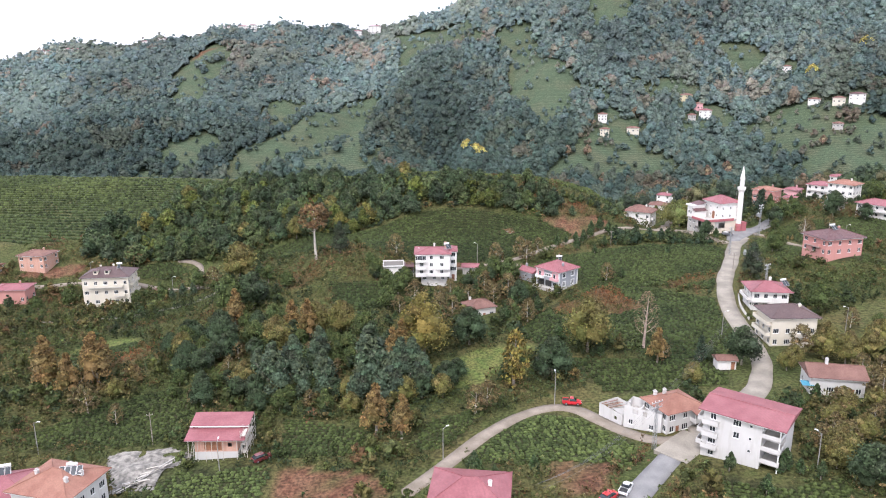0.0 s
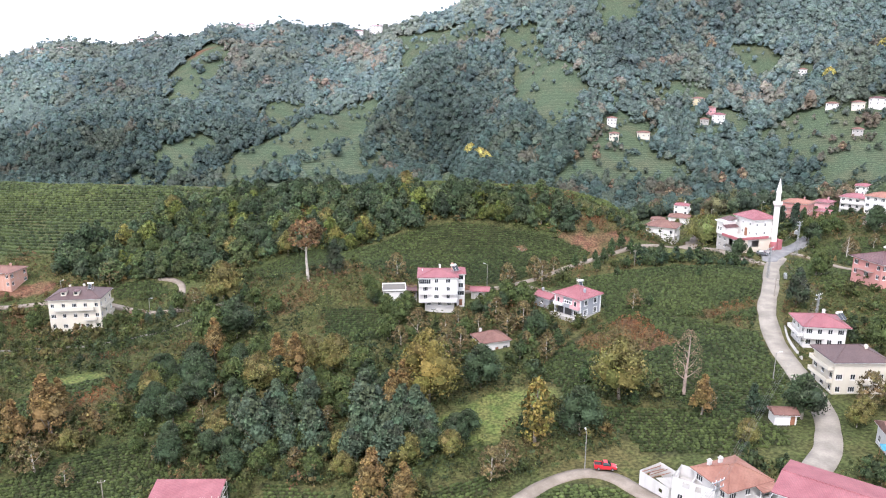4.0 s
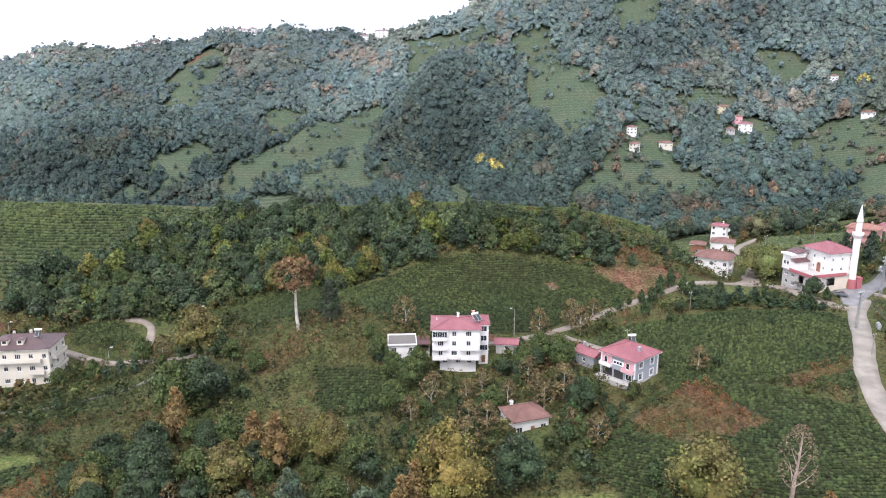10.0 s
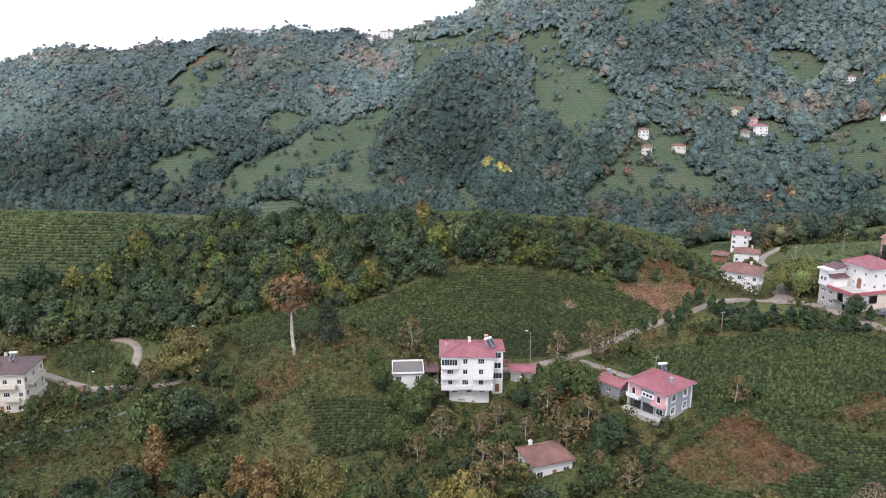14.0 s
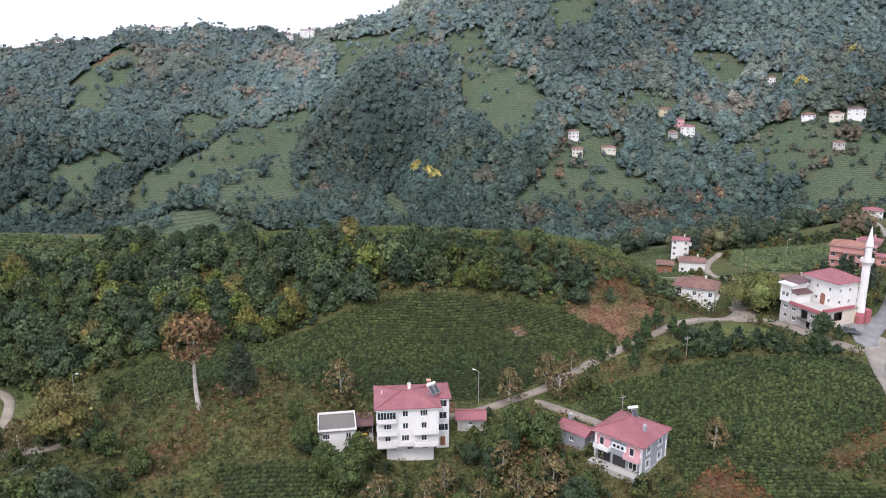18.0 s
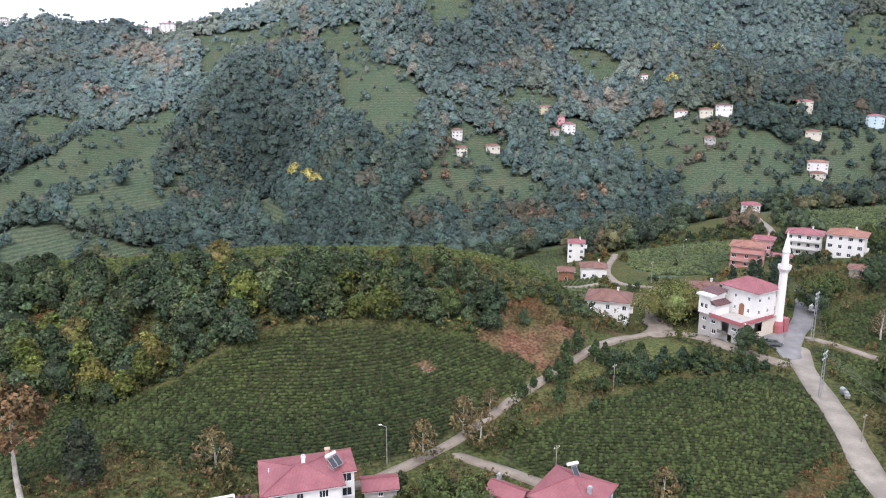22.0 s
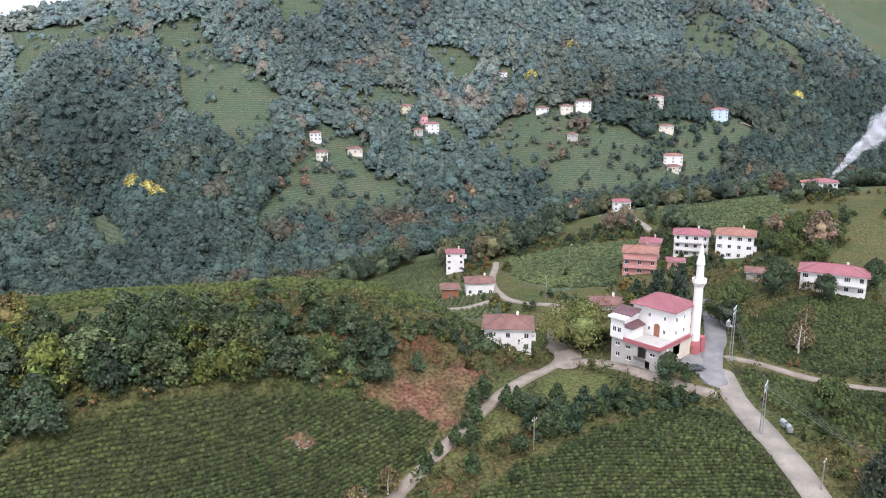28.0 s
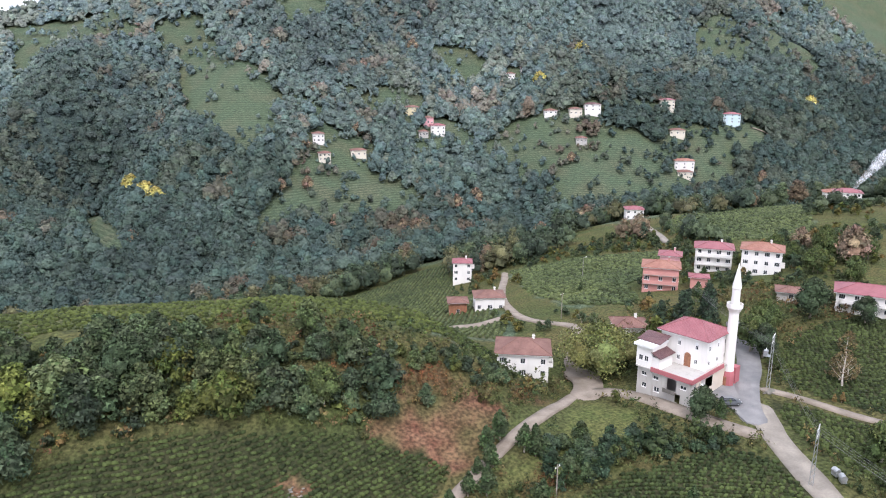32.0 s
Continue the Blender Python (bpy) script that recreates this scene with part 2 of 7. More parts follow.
def grid_mesh(name, xs, ys, mat):
    gx, gy = np.meshgrid(xs, ys)
    co = np.stack([gx, gy, ground(gx, gy)], -1).reshape(-1, 3)
    w, h = len(xs), len(ys)
    i = (np.arange(h - 1)[:, None] * w + np.arange(w - 1)).ravel()
    q = np.stack([i, i + 1, i + w + 1, i + w], 1)
    me = bpy.data.meshes.new(name)
    me.vertices.add(len(co))
    me.vertices.foreach_set("co", co.ravel())
    me.loops.add(q.size)
    me.loops.foreach_set("vertex_index", q.ravel())
    me.polygons.add(len(q))
    me.polygons.foreach_set("loop_start", np.arange(0, q.size, 4))
    me.polygons.foreach_set("use_smooth", np.ones(len(q), bool))
    me.update(calc_edges=True)
    me.materials.append(mat)
    return me, co


def tri_mesh(name, co, tri, mat, tint=None, smooth=False):
    me = bpy.data.meshes.new(name)
    me.vertices.add(len(co))
    me.vertices.foreach_set("co", np.ascontiguousarray(co, np.float32).ravel())
    me.loops.add(tri.size)
    me.loops.foreach_set("vertex_index", tri.ravel().astype(np.int32))
    me.polygons.add(len(tri))
    me.polygons.foreach_set("loop_start", np.arange(0, tri.size, 3, dtype=np.int32))
    if smooth:
        me.polygons.foreach_set("use_smooth", np.ones(len(tri), bool))
    me.update(calc_edges=True)
    me.materials.append(mat)
    if tint is not None:
        a = me.attributes.new("leaf", "FLOAT_COLOR", "POINT")
        a.data.foreach_set("color", np.concatenate([tint, np.ones((len(tint), 1))], 1).astype(np.float32).ravel())
    return me


# ---- fields, clearings and lanes, in plan ----
TEA_NEAR = {
    "hill": ([(-38, 291), (-26, 295), (-14, 303), (7, 306.5), (17, 305.5), (30, 303), (40, 300), (47, 297), (60, 290), (52, 280), (38, 274), (27, 266), (8, 262), (-16, 262), (-30, 268)], 2, 0.004),
    "mosque": ([(40, 262), (50, 266), (66, 270), (85, 273), (108, 272), (113, 263), (104, 243), (92, 222), (78, 228), (64, 229), (50, 227), (52, 238), (48, 246), (42, 250)], -24, -0.004),
    "lane": ([(130, 281), (133, 279), (136, 273), (139, 262), (146, 247), (160, 225), (123, 240), (120, 249), (122, 262), (126, 274)], -58, 0.0),
    "loop": ([(6, 132), (15, 145), (27, 150.8), (33.5, 148), (36.5, 142), (41.5, 134.5), (43.5, 129), (38, 124), (22, 128)], 8, 0.0),
    "slope": ([(47, 226), (60, 232), (78, 224), (90, 214), (84, 186), (78, 176), (62, 172), (46, 186), (30, 184), (26, 200), (36, 214)], -14, 0.003),
    "lower": ([(36, 178), (60, 174), (76, 172), (72, 158), (57, 156), (42, 160)], -8, 0.0),
    "house": ([(-36.4, 241.7), (-13.4, 242), (-12.7, 226), (-32.6, 221.5)], 0, 0.0),
    "terrace": ([(-128, 296), (-112.6, 297), (-104, 291), (-100.5, 283), (-121, 285)], 6, 0.0),
    "pine": ([(-74, 290), (-54, 300), (-40, 298), (-32, 272), (-40, 266), (-62, 276)], 20, 0.0),
    "yard": ([(-58, 137), (-35, 137), (-34.5, 123), (-59, 123)], 4, 0.0),
    "west": ([(-104, 153), (-96, 160), (-86, 170), (-70, 177), (-60, 176), (-54, 168), (-57, 158), (-60, 152), (-66, 148.5), (-78, 148)], 18, 0.0),
    "grove": ([(-36, 157), (-26, 154), (-15, 148), (-15, 139), (-34, 140)], -4, 0.0),
    "east": ([(0, 152), (14, 156), (8, 146), (1, 138), (-6, 140)], 30, 0.0),
    "villa": ([(54, 118), (64, 113), (78, 116), (70, 104), (50, 104)], -18, 0.0),
    "alley": ([(140, 284), (142, 290), (158, 299), (178, 302), (198, 299), (196, 270), (160, 262), (146, 264), (141, 276)], -35, 0.0),
    "bank": ([(-110, 205), (-92, 212), (-80, 196), (-92, 184), (-112, 190)], 10, 0.0),
}
TEA_FAR = [
    [(-66, 1008), (-76, 736), (-64, 713), (-108, 667), (-250, 740), (-229, 865), (-164, 934), (-117, 1002)],
    [(-333, 767), (-319, 855), (-282, 898), (-254, 887), (-277, 781)],
    [(115, 978), (140, 961), (138, 833), (125, 799), (89, 826)],
    [(140, 842), (190, 790), (160, 756), (134, 796)],
    [(345, 878), (383, 874), (388, 836), (336, 846)],
    [(171, 770), (230, 753), (215, 716), (202, 708), (237, 689), (229, 672), (172, 654), (98, 642), (101, 657), (121, 670), (145, 696), (156, 721)],
    [(316, 723), (350, 736), (386, 692), (371, 673), (343, 672), (330, 687)],
    [(335, 668), (409, 680), (465, 668), (440, 638), (480, 628), (473, 610), (423, 612), (374, 604), (322, 640), (350, 646)],
    [(255, 365), (310, 403), (345, 440), (300, 475), (266, 456), (248, 416)],
    [(636, 805), (725, 881), (974, 938), (1076, 877), (932, 777), (786, 758)],
    [(533, 677), (594, 678), (581, 643), (526, 636)],
    [(55, 350), (108, 345), (128, 395), (138, 440), (180, 520), (120, 500), (60, 430)],
    [(150, 345), (175, 372), (229, 409), (205, 447), (172, 449), (150, 400), (140, 365)],
    [(-260, 340), (-128, 350), (-100, 372), (-128, 392), (-260, 410), (-340, 420), (-340, 350)],
    [(-160, 318), (-128, 332), (-128, 350), (-230, 345), (-230, 316)],
    [(-60, 352), (0, 336), (60, 324), (98, 316), (104, 326), (60, 342), (0, 356), (-70, 380)],
    [(60, 1120), (-60, 1150), (-40, 1040), (40, 1010)],
    [(455, 660), (500, 690), (530, 660), (500, 620), (450, 620)],
    [(-380, 1080), (-330, 1140), (-290, 1100), (-310, 1000), (-350, 1010)],
    [(200, 985), (260, 1010), (250, 930), (205, 900)],
    [(47, 1022), (101, 994), (135, 989), (133, 908), (146, 866), (166, 833), (168, 794), (193, 785), (190, 767), (144, 753), (127, 734), (108, 730), (103, 763), (92, 803), (95, 855), (112, 910), (96, 969), (43, 984)],
    [(0, 815), (24, 774), (24, 690), (22, 644), (5, 662), (8, 740)],
    [(215, 817), (245, 788), (252, 808), (302, 812), (292, 780), (241, 774), (218, 795)],
    [(301, 765), (320, 768), (317, 728), (295, 716), (284, 729)],
    [(430, 740), (480, 752), (520, 720), (500, 700), (440, 705)],
    [(262, 748), (300, 770), (310, 740), (280, 722), (250, 724)],
    [(-84, 692), (-56, 787), (-46, 776), (-58, 682)],
    [(-213, 925), (-226, 993), (-185, 1002), (-162, 989), (-177, 925)],
    [(-350, 966), (-351, 1032), (-326, 1049), (-306, 1023), (-307, 995), (-328, 962)],
    [(-500, 425), (-62, 395), (-62, 560), (-30, 600), (-100, 660), (-500, 690)],
]
MEADOWS = [
    [(62, 279), (70, 284), (80, 288), (92, 296), (98, 300), (103, 290), (96, 282), (84, 279), (72, 276)],
    [(-1, 174), (1, 180), (12, 186), (19, 189), (31, 188), (32, 183), (19, 178), (12, 165), (7, 165)],
    [(-66, 188), (-58, 190), (-56, 182), (-66, 180)],
    [(146, 392), (172, 444), (184, 445), (178, 425), (160, 402)],
    [(-112, 205), (-100, 216), (-92, 212), (-98, 202)],
]
RUST = [
    [(-66, 330), (-56, 336), (-40, 332), (-44, 324), (-58, 322)],
    [(-40, 318), (-30, 322), (-24, 316), (-32, 311)],
    [(36, 312), (46, 314), (52, 309), (44, 306)],
    [(-98, 184), (-92, 202), (-84, 218), (-72, 220), (-76, 204), (-82, 190)],
    [(-118, 228), (-100, 236), (-84, 232), (-98, 224)],
    [(-58, 244), (-46, 252), (-36, 250), (-42, 243)],
    [(37, 216), (48, 223), (56, 230), (60, 230), (63, 221), (67, 211), (56, 205), (47, 203), (39, 208)],
    [(80, 230), (88, 235), (101, 240), (100, 235), (87, 229), (79, 226.5)],
    [(78, 299), (86, 306), (94, 304), (88, 299)],
    [(57, 309.5), (69, 308), (75, 301), (66, 301.5), (54, 303)],
    [(62, 276), (74, 281), (84, 281), (76, 275), (66, 271)],
]
SOIL = [
    [(-34, 136), (-24, 134), (-11, 130), (-8, 121), (-33, 121)],
    [(47, 298), (56, 302), (71, 300), (76.5, 295), (70, 289.5), (60, 285), (56, 288), (51, 293)],
    [(24, 127), (36, 127), (33, 118), (23, 118)],
    [(30, 293), (33, 294), (35, 290), (32, 288)],
    [(-2, 262), (10, 264), (12, 258), (0, 256)],
    [(-360, 1128), (-340, 1134), (-334, 1118), (-352, 1110)],
    [(-172, 296), (-150, 300), (-150, 288), (-172, 286)],
]


def inside(poly, x, y, rough=0.0):
    """Which points lie in a patch of the plan, with an uneven edge."""
    if rough:
        x = x + rough * fnoise(x, y, 6 * rough, 21, 2)
        y = y + rough * fnoise(x, y, 6 * rough, 33, 2)
    out = np.zeros(np.shape(x), bool)
    for (x0, y0), (x1, y1) in zip(poly, poly[1:] + poly[:1]):
        cut = (y0 > y) != (y1 > y)
        out ^= cut & (x < (x1 - x0) * (y - y0) / ((y1 - y0) or 1e-9) + x0)
    return out


def inside_any(polys, x, y, rough=0.0):
    out = np.zeros(np.shape(x), bool)
    for p in polys:
        out |= inside(p, x, y, rough)
    return out


LANES = {
    "main_road": ([(55, 134.8), (62, 140), (69, 145.5), (75, 151.5), (79, 157), (85, 170), (88, 187), (91, 205.5), (99, 229.5), (108, 247), (117.5, 267), (122, 274), (127.5, 281.5)], 5.2),
    "mosque_lane": ([(117, 271), (113, 279.5), (110.2, 288), (109, 295), (106, 302), (100, 305)], 4.0),
    "hill_path": ([(103, 303), (98, 304.5), (90, 299), (81.5, 294), (69.5, 288), (60, 283), (49, 276.5), (40, 271), (30, 265), (14, 258), (4, 256)], 2.5),
    "lane_junction": ([(98, 302), (103, 306), (107, 312), (107.5, 319)], 6.5),
    "valley_lane": ([(106, 312), (110, 322), (118, 330), (124, 339), (122.5, 352), (124, 366), (128, 378), (136, 396), (147, 415), (160, 434), (170, 450)], 3.0),
    "west_lane": ([(-175, 278), (-160, 280), (-146, 284), (-128, 284), (-112, 276), (-101, 271.5), (-95, 273), (-95.5, 281), (-98.2, 290.5), (-103, 295.3), (-110, 298)], 2.5),
    "terrace_lane": ([(-98, 272), (-90, 268.8), (-81, 266.2), (-67.6, 262)], 2.2),
    "lower_lane": ([(-6, 122), (2, 131), (11, 142), (20, 150.5), (28, 154), (34, 151.8), (38, 145.5), (42, 139), (47.5, 133.5), (54, 133.5)], 3.2),
    "yard_lane": ([(119.5, 274.5), (125, 281.5), (132, 288), (140.5, 294.5), (150, 304.5), (157, 314)], 5.2),
    "asphalt_lane": ([(47.8, 127), (46.5, 125), (39.7, 117), (33, 109)], 4.6),
    "field_lane": ([(133, 285.5), (135.2, 282), (138, 275.5), (141, 264), (147, 249)], 2.2),
    "ridge_lane": ([(526, 636), (558, 639), (586, 646), (589, 657), (575, 668)], 4.0),
    "hill_lane": ([(241, 425), (256, 448), (269, 470), (284, 496)], 3.2),
    "house_lane": ([(30, 262), (38, 254), (44, 246), (48, 242)], 2.4),
    "path_north": ([(124, 371), (114, 369.5), (100, 369)], 2.6),
}


def glide(points, step):
    """Evenly spaced points on a smooth line through the given ones."""
    p = [np.array(q, float) for q in points]
    p = [2 * p[0] - p[1], *p, 2 * p[-1] - p[-2]]
    out = []
    for a, b, c, d in zip(p, p[1:], p[2:], p[3:]):
        n = max(2, int(np.linalg.norm(c - b) / step))
        for k in range(n):
            t = k / n
            out.append(0.5 * (2 * b + (c - a) * t + (2 * a - 5 * b + 4 * c - d) * t * t + (3 * b - a - 3 * c + d) * t**3))
    return np.array(out + [p[-2]])


LANE_LINES = {k: (glide(v, 1.2), w) for k, (v, w) in LANES.items()}
LANE_SAMPLES = np.concatenate([np.c_[l[::2], np.full(len(l[::2]), w)] for l, w in LANE_LINES.values()])


def near_lane(x, y, more):
    out = np.zeros(np.shape(x), bool)
    for a, b, w in LANE_SAMPLES:
        out |= (x - a) ** 2 + (y - b) ** 2 < (w / 2 + more) ** 2
    return out


FAR_HOMES = [(175, 745), (174, 724), (205, 733), (273, 777), (280, 761), (283, 749), (270, 747), (382, 720), (400, 708), (416, 704), (511, 711), (556, 673), (490, 675), (464, 638), (386, 679), (395, 805), (292, 505), (352, 424), (343, 410)]
xs = axis([(-2600, -700, 60), (-700, -300, 14), (-300, 320, 2.2), (320, 800, 8), (800, 2600, 60)])
ys = axis([(-600, 60, 30), (60, 420, 2.2), (420, 1320, 7), (1320, 3600, 80)])
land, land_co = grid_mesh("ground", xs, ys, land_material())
gx, gy = land_co[:, 0], land_co[:, 1]
cov = np.zeros((len(land_co), 4), np.float32)
cov[:, 3] = 1
# far ground takes the hazed tea tone
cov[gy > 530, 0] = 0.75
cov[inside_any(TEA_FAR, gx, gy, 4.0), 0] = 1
cov[inside_any([TEA_FAR[k] for k in (8, 11, 12, 13, 14, 15)], gx, gy, 2.0), 0] = 0.25
for hx, hy in FAR_HOMES:
    cov[np.hypot(gx - hx, gy - hy) < 20, 0] = 0.9
cov[inside_any(MEADOWS, gx, gy, 2.0), 1] = 0.9
cov[inside(MEADOWS[0], gx, gy, 2.0), 1] = 0.4
bare_soil = inside_any(SOIL, gx, gy, 1.5)
# low alpha marks the ground darkened as shade under tea bushes
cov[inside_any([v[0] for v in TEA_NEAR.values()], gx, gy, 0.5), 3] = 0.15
cov[bare_soil, 3] = 1
cov[bare_soil, 2] = np.clip(0.85 + 0.6 * fnoise(gx, gy, 5, 88, 2), 0.1, 1)[bare_soil]
rust_spots = inside_any(RUST, gx, gy, 2.0)
cov[rust_spots, 2] = np.clip(0.3 + 0.5 * fnoise(gx, gy, 7, 89, 2), 0, 0.8)[rust_spots]
cov[rust_spots, 3] = 1
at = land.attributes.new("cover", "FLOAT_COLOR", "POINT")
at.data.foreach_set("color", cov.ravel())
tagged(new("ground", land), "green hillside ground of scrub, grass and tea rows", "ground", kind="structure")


def smooth_line(name, line, width, mat, lift, label, skirt=0.9):
    """A lane: a slab that follows the slope, with a thickness and edges."""
    d = np.gradient(line, axis=0)
    d = d / np.linalg.norm(d, axis=1)[:, None]
    nrm = np.stack([d[:, 1], -d[:, 0]], 1)
    wob = 1 + 0.07 * vnoise(np.arange(len(line)) / 4.0, np.zeros(len(line)), 9)
    end = np.minimum(np.arange(len(line)), np.arange(len(line))[::-1]) * 1.2 / (0.5 * width)
    wob = wob * np.sqrt(np.clip(1 - (1 - np.minimum(end, 1)) ** 2, 0.02, 1))
    cols = []
    for s in (-0.5, -0.17, 0.17, 0.5):
        p = line + nrm * (s * width * wob)[:, None]
        cols.append(p)
    z = np.max([ground(c[:, 0], c[:, 1]) for c in cols], axis=0)
    z = np.convolve(np.pad(z, 3, mode="edge"), np.ones(7) / 7, "valid") + lift
    vs, fs, n = [], [], len(line)
    for j, c in enumerate(cols):
        vs.append(np.c_[c, z + (0.03 if j in (1, 2) else 0)])
    vs = [np.c_[cols[0], z - skirt], *vs, np.c_[cols[3], z - skirt]]
    co = np.concatenate(vs)
    for j in range(5):
        a = np.arange(n - 1) + j * n
        fs += [np.stack([a, a + 1, a + n + 1], 1), np.stack([a, a + n + 1, a + n], 1)]
    ob = new(name, tri_mesh(name, co, np.concatenate(fs)[:, ::-1], mat, smooth=False))
    return tagged(ob, label, "road", kind="structure")


CONCRETE_ROAD = surface("lane_concrete", (0.19, 0.168, 0.138), (0.28, 0.25, 0.205), 4.0, 0.9, fine=0.35, bump=0.5, depth=0.03)
DIRT_ROAD = surface("lane_dirt", (0.17, 0.14, 0.108), (0.25, 0.21, 0.168), 3.0, 0.95, fine=0.3, bump=0.6, depth=0.05)
ASPHALT = surface("asphalt", (0.15, 0.148, 0.148), (0.21, 0.205, 0.2), 3.0, 0.9, fine=0.2)
for key, (line, w) in LANE_LINES.items():
    asphalt = key in ("asphalt_lane", "yard_lane")
    dirt = key in ("lane_junction", "valley_lane", "west_lane", "terrace_lane", "lower_lane", "mosque_lane", "hill_path", "path_north", "field_lane", "house_lane", "ridge_lane")
    text = "grey worn asphalt lane" if asphalt else "narrow brown dirt track with worn edges" if dirt else "pale cracked concrete village lane"
    smooth_line("road", line, w, ASPHALT if asphalt else DIRT_ROAD if dirt else CONCRETE_ROAD, 0.14 if dirt else 0.18, text)


# ---- plants ----
def ico(sub):
    b = bmesh.new()
    bmesh.ops.create_icosphere(b, subdivisions=sub, radius=1.0)
    v, f = np.array([p.co[:] for p in b.verts]), np.array([[p.index for p in q.verts] for q in b.faces])
    b.free()
    return v, f


ICO_V, ICO_F = ico(1)
ICO2_V, ICO2_F = ico(2)


def envelope(kind, h):
    """Half width of a crown at height h from 0 to 1."""
    if kind == "cone":
        return 0.06 + 0.94 * (1 - h) ** 0.8 * min(1, h * 7 + 0.35)
    if kind == "column":
        return math.sin(math.pi * min(1, 0.12 + h * 0.88)) ** 0.5
    if kind == "umbrella":
        return 0.35 + 0.65 * math.sin(math.pi * min(1, 0.25 + 0.7 * h))
    if kind == "laurel":
        return (1 - h) ** 0.55 * min(1, h * 4 + 0.55)
    return math.sin(math.pi * min(1, 0.2 + 0.78 * h)) ** 0.7


def crown_cards(rng, kind, wide, low, high, clumps, cards, size, tint, vary=0.3, plain=False):
    """A crown of leaf sprays: many small bent leaf faces in clumps, with gaps between them."""
    cen, nor, col = [], [], []
    lobes = [(rng.uniform(0, 6.28), rng.uniform(0.1, 0.9), rng.uniform(0.7, 1.25)) for _ in range(7)]
    for _ in range(clumps):
        h = rng.uniform() ** 0.85
        a = rng.uniform(0, 6.28)
        r = envelope(kind, h) * wide * 0.5
        for la, lh, ls in lobes:
            if abs((a - la + 3.14) % 6.28 - 3.14) < 0.55 and abs(h - lh) < 0.2:
                r *= ls
        r *= rng.uniform(0.55, 1.0) ** 0.5
        c = np.array([r * math.cos(a), r * math.sin(a), low + (high - low) * h])
        shade = tint * rng.uniform(1 - vary, 1 + vary) * (1 + rng.uniform(-0.3 * vary, 0.3 * vary, 3))
        for _ in range(cards):
            o = rng.normal(0, 1, 3) * size * (0.75, 0.75, 0.55)
            n = np.array([math.cos(a), math.sin(a), 0.7]) + rng.normal(0, 0.55, 3)
            cen.append(c + o)
            nor.append(n / np.linalg.norm(n))
            col.append(shade * rng.uniform(0.85, 1.15))
    cen, nor, col = np.array(cen), np.array(nor), np.array(col)
    up = np.cross(nor, rng.normal(0, 1, (len(nor), 3)))
    up /= np.linalg.norm(up, axis=1)[:, None]
    side = np.cross(nor, up)
    s = size * rng.uniform(0.55, 1.1, (len(nor), 1))
    tip, tail = cen + up * s * 1.2, cen - up * s * 1.0 - nor * s * 0.25
    le, ri = cen + side * s * 0.62 - nor * s * 0.3, cen - side * s * 0.62 - nor * s * 0.3
    v = np.stack([tip, le, tail, ri], 1).reshape(-1, 3)
    b = np.arange(len(cen))[:, None] * 4
    f = b + (0, 1, 3) if plain else np.concatenate([b + (0, 1, 2), b + (0, 2, 3)])
    return v, f, np.repeat(col, 4, 0)


